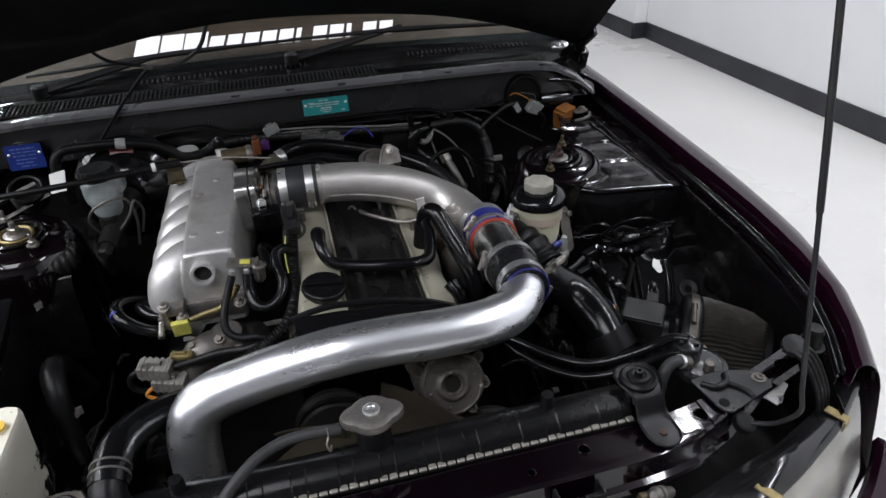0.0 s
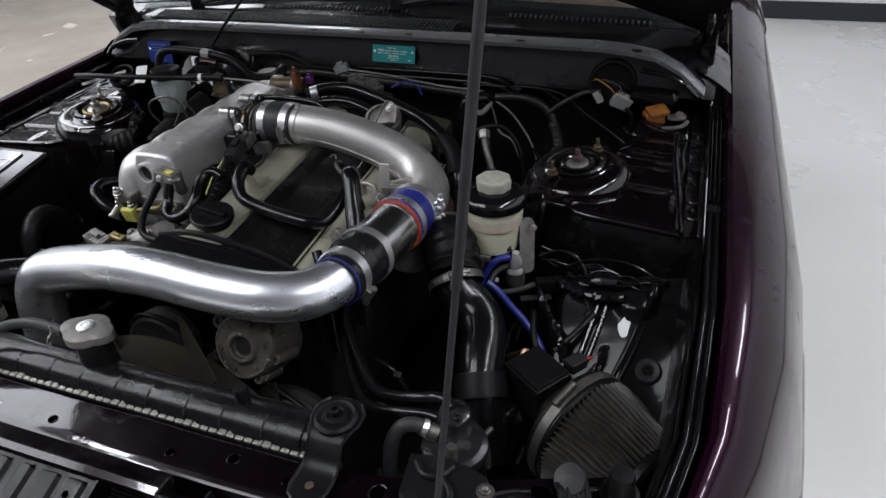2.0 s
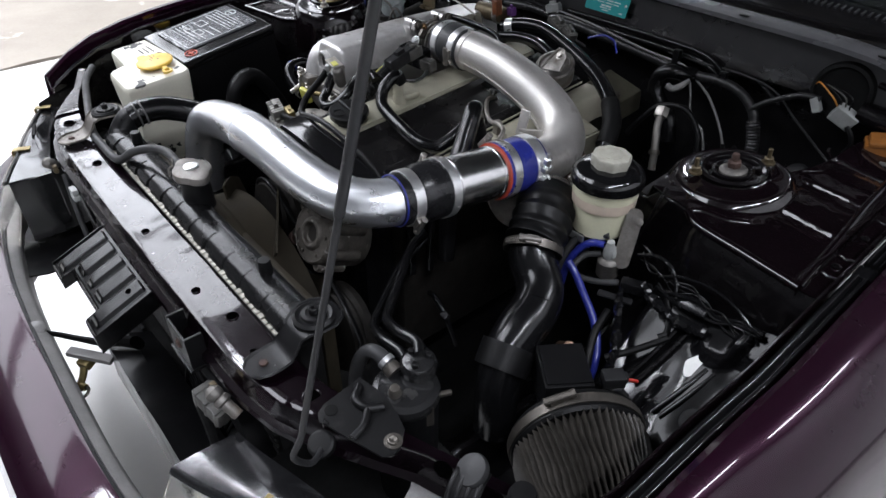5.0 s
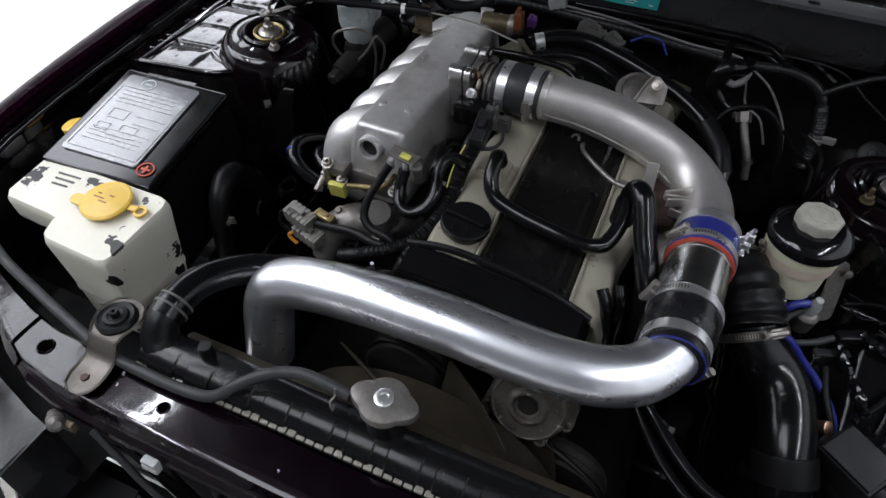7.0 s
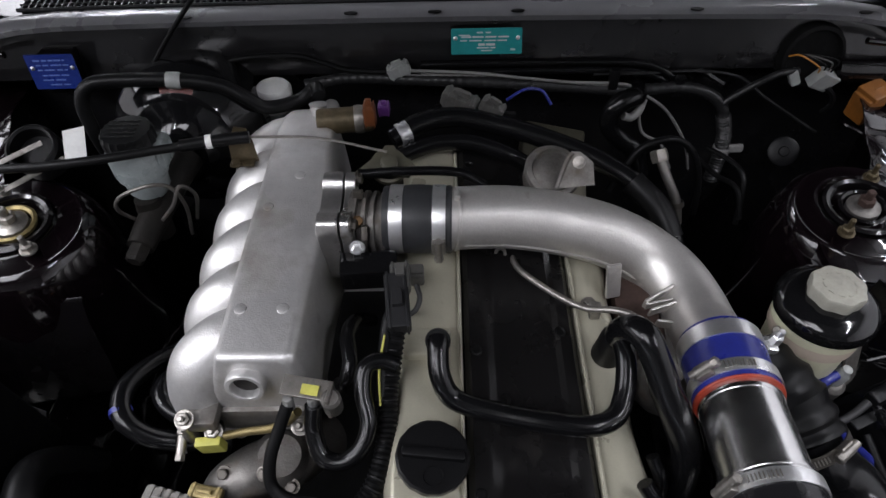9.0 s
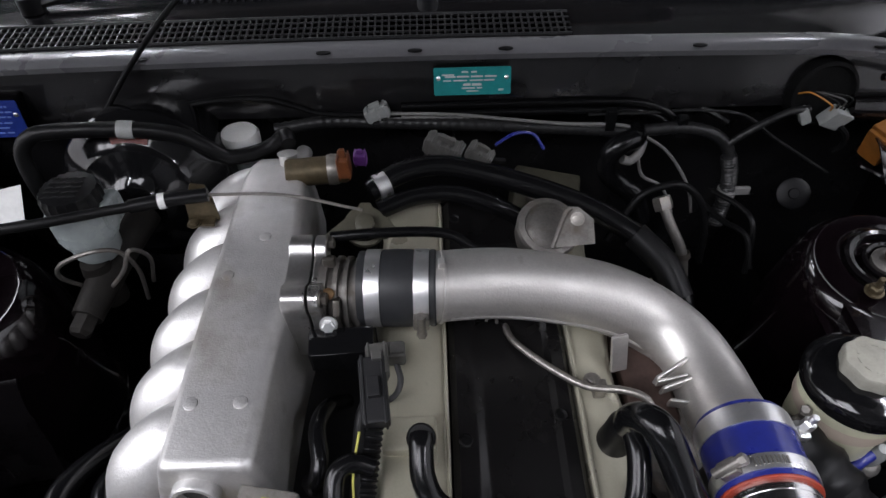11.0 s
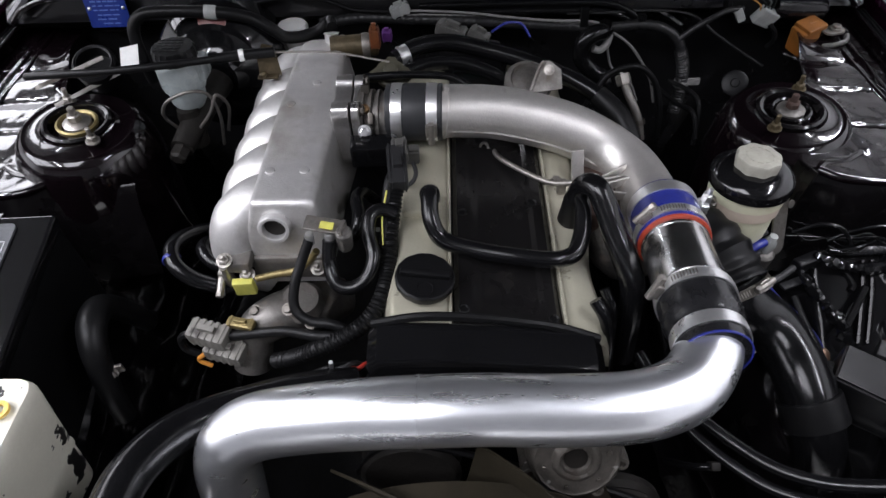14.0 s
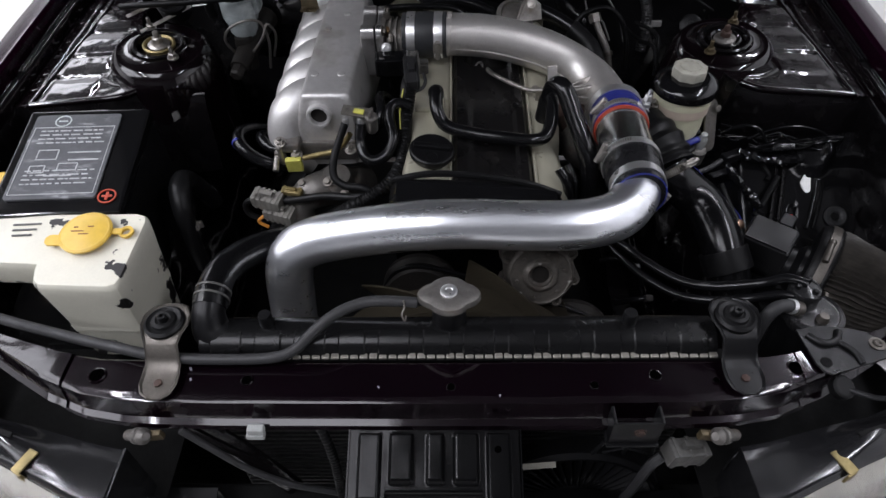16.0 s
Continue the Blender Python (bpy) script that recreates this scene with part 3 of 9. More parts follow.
    for y in (0.53, 0.61, 0.73, 0.86):
        bm = B()
        lathe(bm, [(0.0058, 0.0), (0.0055, 0.0014), (0.004, 0.0020), (0.0, 0.0022)], pose(side * 0.717, y, top_z(0.7, y) + 0.0008), 16)
        part("plug", bm, BAY, rail)
    bm = B()
    skin(bm, [[(side * (wing_x(y) + dx + 0.0006 * noise.noise((y * 16, 2.0, side))), y, wing_z(y) + dz) for dx, dz in ((-0.035, -0.065), (-0.0345, -0.020), (-0.0335, -0.0165), (-0.0315, -0.0155), (-0.0300, -0.0175), (-0.0295, -0.030))] for y in np.linspace(-0.02, 1.0, 52)], 0.0006 * side)
    part("flange", bm, TOWER, rail, "thin upright flange")
    # drop from the ledge to the shelf
    bm = B()
    rows = []
    for x in np.linspace(0.42, 0.732, 18):
        y0, zt = edge_y(x), top_z(x, edge_y(x))
        rows.append([(side * x, y0 + 0.003, zt - 0.0005), (side * x, y0 - 0.001, zt - 0.004), (side * x, y0 - 0.010, zt - 0.03), (side * x, y0 - 0.016 + 0.003 * noise.noise((x * 20, 1, side)), zt - 0.07), (side * x, y0 - 0.018, zt - 0.10), (side * x, y0 - 0.03, 0.56)])
    skin(bm, rows, 0.0015)
    part("tower_front_panel", bm, SATINBAY, car)
    # outer wall below the wing
    bm = B()
    rows = []
    for y in np.linspace(-0.06, 1.0, 15):
        top = wing_z(y) - 0.034
        xx = wing_x(y) - 0.034
        rows.append([(side * (xx + 0.001), y, top), (side * (xx - 0.002), y, top - 0.004), (side * (xx - 0.008), y, top - 0.03), (side * (xx - 0.012), y, 0.56), (side * (xx - 0.014), y, 0.25)])
    skin(bm, rows, 0.0015)
    part("inner_wing_wall", bm, SATINBAY, car)
    # inclined shelf with its pressed shapes
    bm = B()
    skin(bm, [[(side * x, y, shelf_z(x, y)) for x in np.linspace(0.50, 0.734, 66)] for y in np.linspace(0.10, 0.452, 84)], 0.002)
    part("inner_wing_shelf", bm, SHELFPAINT, car, "worn satin black shelf with pressed shapes")
    # inner side of the shelf, falling to the chassis rail
    bm = B()
    rows = []
    for y in np.linspace(0.10, 0.9, 70):
        path = spline([(0.503, 0, min(0.56, shelf_z(0.503, y))), (0.475, 0, 0.46), (0.45, 0, 0.40), (0.44, 0, 0.30), (0.40, 0, 0.29), (0.36, 0, 0.285)], 5)
        rows.append([(side * (p.x + 0.010 * noise.noise((y * 14, p.z * 14, side)) + 0.004 * noise.noise((y * 34, p.z * 34, side))), y, p.z) for p in path])
    skin(bm, rows, 0.002)
    part("chassis_rail", bm, BAY, car)


apron(1)
apron(-1)


def strut_tower(cx, cy, z, side):
    t = part("strut_tower", lathe(B(), [(0.114, -0.25), (0.105, -0.08), (0.096, -0.038), (0.089, -0.020), (0.082, -0.010), (0.076, -0.0065), (0.070, -0.008), (0.056, -0.006), (0.050, -0.002), (0.045, -0.005), (0.038, -0.008), (0.022, -0.008)], pose(cx, cy, z, 5, -4 * side), 40), TOWER, car, "glossy dark purple suspension tower")
    n = pose(cx, cy, z, 5, -4 * side) @ Matrix.Diagonal((0.78, 0.78, 0.85, 1))
    part("mount_ring", lathe(B(), [(0.058, -0.003), (0.060, 0.003), (0.055, 0.006), (0.049, 0.004), (0.046, -0.004), (0.058, -0.003)], n, 36), BAY, t)
    part("dust_ring", lathe(B(), [(0.036, -0.004), (0.037, 0.002), (0.033, 0.004), (0.029, 0.001), (0.028, -0.004), (0.036, -0.004)], n, 32), ZINC if side < 0 else BAY, t, "yellow zinc ring" if side < 0 else "dark ring")
    part("strut_washer", lathe(B(), [(0.025, -0.006), (0.025, 0.002), (0.020, 0.005), (0.013, 0.007)], n, 24), BOLT if side < 0 else CASTDARK, t)
    bm = B()
    lathe(bm, [(0.0115, 0.007), (0.0125, 0.009), (0.0125, 0.017), (0.010, 0.019)], n, 6)
    lathe(bm, [(0.0065, 0.018), (0.0065, 0.030), (0.005, 0.032)], n, 14)
    part("strut_nut", bm, BOLT if side < 0 else RUST, t, "rusty strut nut on its thread")
    for a in (59, 227) if side > 0 else (121, 313):
        p = n @ Vector((0.068 * math.cos(radians(a)), 0.068 * math.sin(radians(a)), 0.001))
        bm = B()
        hexbolt(bm, p, n.to_3x3() @ Vector((0, 0, 1)), 0.0066, 0.009, True, 0.014)
        part("stud_nut", bm, DARKZINC if side > 0 else BOLT, t, "studs with pale nuts")
    return t


strut_tower(0.527, 0.614, 0.752, 1)
strut_tower(-0.502, 0.585, 0.773, -1)


def bulkhead():
    bm = B()
    rows = []
    for x in np.linspace(-0.74, 0.74, 31):
        bow = 0.006 * (1 - (x / 0.74) ** 2)
        y = 0.890 + bow
        d = 0.055 * max(0.0, (abs(x) - 0.60) / 0.14) ** 2
        rows.append([(x, y + 0.016, 0.866 - d), (x, y + 0.004, 0.858 - d), (x, y - 0.010, 0.81 - 0.5 * d), (x, y - 0.012, 0.785), (x, y + 0.035, 0.755), (x, y + 0.04, 0.70), (x, y + 0.03, 0.55), (x, y + 0.02, 0.25)])
    skin(bm, rows, 0.002)
    b = part("bulkhead", bm, BULKHEAD, car, "black painted bulkhead")
    # pressed bead along the bulkhead
    bm = B()
    tube(bm, [(x, 0.900 + 0.02 * (1 - (x / 0.74) ** 2), z) for x, z in ((0.14, 0.772), (0.25, 0.775), (0.36, 0.776), (0.40, 0.768), (0.45, 0.74))], 0.006, 8, 4)
    part("bead", bm, BULKHEAD, b)
    # cowl lip with its sealing strip
    bm = B()
    rows = []
    for x in np.linspace(-0.72, 0.72, 31):
        bow = 0.02 * (1 - (x / 0.74) ** 2)
        drop = 0.03 * max(0, (abs(x) - 0.5) / 0.22) ** 2 + 0.045 * max(0, (abs(x) - 0.60) / 0.12) ** 2
        y = 0.858 + bow
        rows.append([(x, y + 0.002, 0.868 - drop), (x, y, 0.875 - drop), (x, y + 0.006, 0.880 - drop), (x, y + 0.018, 0.8825 - drop), (x, y + 0.029, 0.881 - drop)])
    skin(bm, rows, 0.002)
    lip = part("cowl_lip", bm, LIPGREY, car, "dusty grey cowl sealing strip")
    for x in (-0.34, -0.113, 0.002, 0.116, 0.36, 0.588):
        bm = B()
        lathe(bm, [(0.0055, 0), (0.0055, 0.0012), (0.003, 0.0016)], pose(x, 0.858 + 0.02 * (1 - (x / 0.74) ** 2), 0.8815 - 0.03 * max(0, (abs(x) - 0.5) / 0.22) ** 2) @ Matrix.Diagonal((1.7, 0.8, 1, 1)), 16)
        part("plug", bm, RUBBER, lip)
    # cowl tray and louvred grille
    bm = B()
    rows = []
    for x in np.linspace(-0.72, 0.72, 31):
        q = (x / 0.74) ** 2
        drop = 0.03 * max(0, (abs(x) - 0.5) / 0.22) ** 2 + 0.045 * max(0, (abs(x) - 0.60) / 0.12) ** 2
        rows.append([(x, 0.8825 + 0.02 * (1 - q), 0.876 - drop), (x, 0.889 + 0.02 * (1 - q), 0.8805 - drop), (x, 0.935 + 0.02 * (1 - q), 0.8825 - 0.4 * drop), (x, 1.0 + 0.03 * (1 - q) - 0.02 * q, 0.886), (x, 1.06 + 0.04 * (1 - q) - 0.04 * q, 0.905)])
    skin(bm, rows, 0.003)
    cowl = part("cowl_panel", bm, GLOSSBLACK, car, "black plastic scuttle panel with louvres")
    def grille(x, w):
        """A place on the sloping louvre grille, w from its front edge (0) to its back (1)."""
        q = (x / 0.74) ** 2
        return Vector((x, 0.889 + 0.05 * w + 0.02 * (1 - q), 0.8835 + 0.006 * w))
    for x in np.arange(-0.575, 0.203, 0.0092):
        bm = B()
        a, b = grille(float(x), 0.0), grille(float(x), 1.0)
        box(bm, None, (0.0022, (b - a).length, 0.005), 0, m=aim((a + b) / 2, (0, -0.12, 1), (1, 0, 0)))
        part("louvre", bm, DUSTY, cowl)
    for w in (0.0, 0.25, 0.5, 0.75, 1.0):
        bm = B()
        tube(bm, [grille(float(x), w) + Vector((0, 0, 0.0012)) for x in np.linspace(-0.58, 0.205, 16)], 0.0017 if 0 < w < 1 else 0.003, 6, 1)
        part("louvre_rail", bm, DUSTY, cowl)
    # near-black sheet that paints the shade between the louvres
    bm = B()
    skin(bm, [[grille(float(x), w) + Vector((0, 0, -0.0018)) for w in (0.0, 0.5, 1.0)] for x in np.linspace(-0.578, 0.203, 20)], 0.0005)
    part("louvre_shade", bm, HOLE, cowl)
    for x0, x1 in ((-0.33, 0.06), (0.30, 0.60)):
        for x in np.arange(x0, x1, 0.0115):
            q = (x / 0.74) ** 2
            bm = B()
            box(bm, (float(x), 1.002 + 0.03 * (1 - q) - 0.02 * q, 0.8915), (0.0035, 0.018, 0.004), 0, (8, 0, 0))
            part("louvre", bm, DUSTY, cowl)
    # corner panels between the scuttle and the wings
    for side in (-1, 1):
        bm = B()
        rows = [[(side * (0.665 + 0.105 * u), y, 0.838 - 0.045 * u + 0.012 * math.sin(u * 3.1) + 0.03 * (y - 0.88) + 0.002 * noise.noise((u * 6, y * 22, side))) for u in np.linspace(0, 1, 14)] for y in np.linspace(0.895, 1.12, 22)]
        skin(bm, rows, 0.002 * side)
        corner = part("scuttle_corner", bm, BAY, car, "chipped black corner panel by the hinge")
        for k in range(3):
            bm = B()
            hexbolt(bm, (side * (0.70 + 0.012 * k), 0.905 + 0.03 * k, 0.836 - 0.004 * k), (0, -0.2, 1), 0.006, 0.005)
            part("bolt", bm, BAY, corner)
        bm = B()
        tube(bm, [(side * x, y, z) for x, y, z in ((0.60, 0.853, 0.842), (0.645, 0.850, 0.836), (0.682, 0.846, 0.822), (0.706, 0.85, 0.80), (0.716, 0.87, 0.79))], 0.005, 10, 5)
        part("seam_flange", bm, TOWER, corner)
    # windscreen and what lies behind it
    bm = B()
    rows = []
    for x in np.linspace(-0.70, 0.70, 21):
        q = (x / 0.72) ** 2
        rows.append([(x * (1 - 0.08 * v), 1.075 - 0.10 * q + 0.66 * v + 0.03 * q * v, 0.895 + 0.005 * (1 - q) + 0.42 * v) for v in np.linspace(0, 1, 9)])
    skin(bm, rows, 0.005)
    glass = part("windscreen", bm, WINDSCREEN, car, "tinted windscreen with white lettering film")
    glass.visible_shadow = False
    bm = B()
    rows = [[(x, 1.10 - 0.10 * (x / 0.72) ** 2 + dy, z) for dy, z in ((0.0, 0.885), (0.10, 0.895), (0.30, 0.90), (0.55, 0.88), (0.6, 0.6))] for x in np.linspace(-0.70, 0.70, 15)]
    skin(bm, rows, 0.01)
    part("dashboard", bm, INTERIOR, car, "brown dashboard behind the glass")
    bm = B()
    box(bm, (0, 2.4, 0.85), (1.3, 0.1, 1.0), 0.05)
    box(bm, (0, 2.1, 1.36), (1.2, 1.0, 0.03), 0.01)
    box(bm, (0, 2.0, 0.34), (1.3, 0.9, 0.04), 0.01)
    part("cabin", bm, INTERIOR, car)
    for sx in (-1, 1):
        bm = B()
        rows = [[(sx * x, y, z) for x, z in ((0.866, 0.30), (0.886, 0.45), (0.89, 0.62), (0.88, 0.74), (0.84, 0.815), (0.78, 0.83))] for y in (1.6, 1.85, 2.1, 2.45)]
        skin(bm, rows, 0.003)
        part("door_skin", bm, PURPLE, car)
        bm = B()
        tube(bm, [(sx * 0.655, 1.70, 1.30), (sx * 0.70, 1.35, 1.08), (sx * 0.73, 1.08, 0.90)], 0.025, 10, 4)
        box(bm, (sx * 0.62, 2.1, 1.34), (0.06, 0.95, 0.06), 0.02)
        part("roof_pillar", bm, PURPLE, car)
    # lettering film: plain slanted bars in place of the trade name
    spans = [(-0.335, 0.052, 0.060), (-0.279, 0.050, 0.058), (-0.226, 0.052, 0.056)] + [(-0.170 + 0.0412 * i, 0.034 if i != 5 and i != 8 else 0.012, 0.040) for i in range(11)]
    for x, w, h in spans:
        bm = B()
        a = 1.075 - 0.10 * (x / 0.72) ** 2
        v0 = 0.055
        p = [(x + du * w + dv * 0.012, a + 0.66 * (v0 + dv * h / 0.7) - 0.004, 0.90 + 0.42 * (v0 + dv * h / 0.7) + 0.0045) for du, dv in ((0, 0), (1, 0), (1, 1), (0, 1))]
        rings(bm, [[Vector(q) for q in p], [Vector(q) + Vector((0, -0.0006, 0.0009)) for q in p]])
        part("film_bar", bm, DECAL, glass)


bulkhead()


def wiper(pivot, elbow, tip0, tip1):
    t = part("wiper_arm", tube(B(), [pivot, (pivot[0] * 0.7 + elbow[0] * 0.3, pivot[1] * 0.7 + elbow[1] * 0.3, pivot[2] + 0.012), elbow], [0.010, 0.011, 0.006], 8, 5, flat=0.6), PLASTIC, car, "black wiper arm")
    bm = B()
    lathe(bm, [(0.016, -0.01), (0.016, 0.012), (0.012, 0.016)], pose(*pivot), 18)
    part("pivot_cap", bm, PLASTIC, t)
    bm = B()
    tube(bm, [tip0, [(a + b) / 2 + c for a, b, c in zip(tip0, tip1, (0, 0, 0.006))], tip1], [0.003, 0.007, 0.003], 8, 5)
    part("blade", bm, RUBBER, t)


wiper((0.02, 1.035, 0.905), (0.30, 1.09, 0.945), (0.02, 1.105, 0.935), (0.62, 1.03, 0.935))
wiper((-0.52, 1.0, 0.90), (-0.28, 1.075, 0.935), (-0.55, 1.045, 0.925), (0.05, 1.10, 0.935))


def hood():
    """The open bonnet, hinged at its rear: outer skin, inner frame, insulation of plain pressed steel."""
    hinge, ang = Vector((0, 0.935, 0.900)), radians(41)
    def at(x, s, h):
        return hinge + Vector((x, -s * math.cos(ang) + h * math.sin(ang), s * math.sin(ang) + h * math.cos(ang)))
    def edge(s):
        return np.interp(s, [0, 0.3, 1.0, 1.1], [0.74, 0.735, 0.68, 0.64])
    bm = B()
    rows = []
    for s in np.linspace(-0.03, 1.1, 13):
        w = edge(s)
        rows.append([at(w * u, s + 0.17 * (1 - u * u) * max(0.0, 1 - (s + 0.03) / 0.6), 0.030 + 0.05 * (1 - u * u) - 0.02 * u ** 4) for u in np.linspace(-1, 1, 17)])
    skin(bm, rows, 0.0015)
    h = part("bonnet", bm, PURPLE, car, "propped-open dark bonnet with a black underside")
    bm = B()
    rows = []
    for s in np.linspace(-0.02, 1.08, 23):
        w = edge(s) - 0.012
        rows.append([at(w * u, s + 0.17 * (1 - u * u) * max(0.0, 1 - (s + 0.03) / 0.6), 0.004 + 0.05 * (1 - u * u) + 0.008 * math.sin(u * 9) * math.sin(s * 11) - 0.006 * u ** 4) for u in np.linspace(-1, 1, 33)])
    skin(bm, rows, 0.0015)
    part("inner_frame", bm, UNDERHOOD, h)
    for sx in (-1, 1):
        bm = B()
        box(bm, (sx * 0.715, 0.945, 0.87), (0.03, 0.07, 0.05), 0.006, (20, 0, 0))
        box(bm, (sx * 0.71, 0.90, 0.91), (0.012, 0.12, 0.02), 0.004, (-35, 0, 0))
        for k in range(3):
            hexbolt(bm, (sx * 0.70, 0.92 + 0.022 * k, 0.885 + 0.008 * k), (-sx, 0, 0.3), 0.006, 0.006)
        part("hinge", bm, BAY, h, "painted bonnet hinge with bolts")


hood()


def front():
    # upper panel in front of the radiator: top, front fall and return flange
    def back(x):
        return float(np.interp(abs(x), [0.0, 0.30, 0.41, 0.46, 0.51, 0.56, 0.68], [-0.034, -0.031, -0.028, -0.020, -0.006, 0.010, 0.055]))
    def fore(x):
        return float(np.interp(abs(x), [0.0, 0.25, 0.33, 0.37, 0.42, 0.475, 0.535, 0.57, 0.68], [-0.091, -0.090, -0.088, -0.085, -0.076, -0.054, -0.020, 0.001, 0.040]))
    def dent(x, y):
        return 0.0009 * noise.noise((x * 11, y * 22, 4.0)) + 0.00022 * noise.noise((x * 45, y * 45, 9.0))
    bm = B()
    rows = []
    for x in np.linspace(-0.452, 0.452, 121):
        yb, yf = back(x), fore(x)
        top = [(x, yb + (yf - yb) * w, 0.6818 + dent(x, w * 0.06)) for w in (0.07, 0.25, 0.42, 0.6, 0.78, 0.93)]
        rows.append([(x, yb + 0.004, 0.660), (x, yb, 0.678), *top, (x, yf - 0.001, 0.679), (x, yf - 0.004, 0.660), (x, yf - 0.006, 0.652), (x, yf - 0.013, 0.648), (x, yf - 0.0145, 0.641)])
    skin(bm, rows, 0.0014)
    s = part("upper_panel", bm, SUPPORT, car, "chipped purple radiator panel with bolt holes")
    # side pieces that sweep back to the wings, lapped on the panel's ends
    for side in (-1, 1):
        bm = B()
        rows = []
        for x in np.linspace(0.446, 0.678, 40):
            yb, yf = back(x), fore(x)
            z = 0.6838 - 0.03 * max(0.0, x - 0.46)
            top = [(side * x, yb + (yf - yb) * w, z + dent(x + side, w * 0.06)) for w in (0.07, 0.3, 0.55, 0.8, 0.93)]
            rows.append([(side * x, yb + 0.004, z - 0.03), (side * x, yb, z - 0.004), *top, (side * x, yf - 0.001, z - 0.003), (side * x, yf - 0.006, z - 0.03), (side * x, yf - 0.014, z - 0.035)])
        skin(bm, rows, 0.0014)
        part("side_panel", bm, SUPPORT, car)
    for x, y, r in ((-0.404, -0.054, 0.0085), (-0.218, -0.062, 0.0060), (0.028, -0.072, 0.0045), (0.197, -0.070, 0.0045), (0.271, -0.056, 0.0062), (0.341, -0.064, 0.0035), (0.440, -0.047, 0.0085)):
        bm = B()
        lathe(bm, [(r * 1.30, 0), (r * 1.15, 0.0014), (r, 0.0006), (r, -0.001), (r * 1.30, 0)], pose(x, y, 0.6826), 20)
        hole = part("hole_rim", bm, SUPPORT, s)
        # near-black disc on the panel paints the hole's dark inside
        bm = B()
        lathe(bm, [(r * 1.02, 0.0), (r, 0.0008), (0.0, 0.0008)], pose(x, y, 0.6830), 20)
        part("hole", bm, HOLE, hole)
    # condenser, hood latch bracket and lower members
    bm = B()
    box(bm, (0.02, -0.045, 0.46), (0.62, 0.018, 0.34), 0.003)
    part("condenser_core", bm, MESHDARK, car, "dark finned condenser")
    for z in np.arange(0.31, 0.635, 0.012):
        bm = B()
        box(bm, (0.02, -0.056, z), (0.61, 0.005, 0.0045), 0)
        part("condenser_tube", bm, MESHDARK, car)
    # latch shelf reaching forward from the panel: five raised pads with narrow gaps
    pads = ((-0.084, -0.0545, -0.182), (-0.047, -0.016, -0.163), (-0.003, 0.020, -0.163), (0.029, 0.061, -0.163), (0.068, 0.099, -0.182))
    def pad(x, y):
        best = 0.0
        for x0, x1, y1 in pads:
            d = math.hypot(max(0.0, abs(x - (x0 + x1) / 2) - (x1 - x0) / 2 + 0.005), max(0.0, abs(y - (y1 - 0.108) / 2) - (-0.108 - y1) / 2 + 0.005)) - 0.005
            best = max(best, min(1.0, max(0.0, -d / 0.0045)))
        return best * best * (3 - 2 * best)
    bm = B()
    rows = []
    for x in np.linspace(-0.094, 0.108, 170):
        y1 = -0.186 if x < -0.050 or x > 0.0645 else -0.168
        line = [(x, y, 0.6425 - 0.40 * (-0.098 - y) + 0.006 * pad(x, y) + 0.0006 * noise.noise((x * 30, y * 30, 7))) for y in np.linspace(-0.096, y1, 46)]
        rows.append(line + [(x, y1 - 0.003, line[-1][2] - 0.004), (x, y1 - 0.003, line[-1][2] - 0.022)])
    skin(bm, rows, 0.0016)
    shelf = part("latch_panel", bm, LATCHBLACK, car, "ribbed black latch support shelf")
    for sx in (-0.095, 0.109):
        bm = B()
        skin(bm, [[(sx, y, 0.6425 - 0.40 * (-0.098 - y) + dz) for dz in (0.003, -0.006, -0.03)] for y in np.linspace(-0.096, -0.188, 8)], 0.0016)
        part("side_flange", bm, LATCHBLACK, shelf)
    # no opening is cut: a near-black disc paints the shaded hole
    bm = B()
    lathe(bm, [(0.0042, 0.0), (0.004, 0.0006), (0.0, 0.0006)], pose(0.0825, -0.128, 0.6372, 22), 14)
    part("hole", bm, HOLE, shelf)
    # black guide plates that close the space round the condenser and under the lamps
    bm = B()
    skin(bm, [[(x, y, z + 0.006 * math.sin(x * 40)) for y, z in ((-0.100, 0.455), (-0.135, 0.475), (-0.168, 0.468 + 0.14 * max(0.0, x - 0.05)), (-0.172, 0.40))] for x in np.linspace(-0.04, 0.34, 24)], 0.002)
    part("air_guide", bm, PLASTIC, car, "black plastic air guide behind the bumper")
    for sx in (-1, 1):
        bm = B()
        skin(bm, [[(sx * x, y, 0.505 + 0.05 * (x - 0.36) + 0.003 * noise.noise((x * 12, y * 12, sx))) for y in np.linspace(-0.13 + 0.30 * max(0.0, x - 0.45), 0.10, 8)] for x in np.linspace(0.355, 0.735, 14)], 0.002)
        part("lamp_carrier", bm, CHASSIS, car, "grimy black carrier panel behind the lamp")
    bm = B()
    box(bm, (0.0, -0.10, 0.40), (1.15, 0.05, 0.05), 0.008)
    box(bm, (0.0, 0.03, 0.28), (1.1, 0.12, 0.06), 0.01)
    part("crossmember", bm, CHASSIS, car)
    # black duct between bumper and condenser, open towards the middle
    bm = B()
    rows = []
    for x in np.linspace(-0.66, -0.30, 13):
        b = 0.22 * (abs(x) / 0.8) ** 3.2
        rib = 0.006 if int((x + 0.66) / 0.05) % 2 else 0.0
        rows.append([(x, -0.232 + b, 0.46 + rib), (x, -0.20 + b, 0.452 + rib), (x, -0.15, 0.45 + rib), (x, -0.108, 0.47), (x, -0.105, 0.40)])
    skin(bm, rows, 0.003)
    part("front_duct", bm, PLASTIC, car, "black plastic duct behind the bumper")
    # dark undertray beneath the engine
    bm = B()
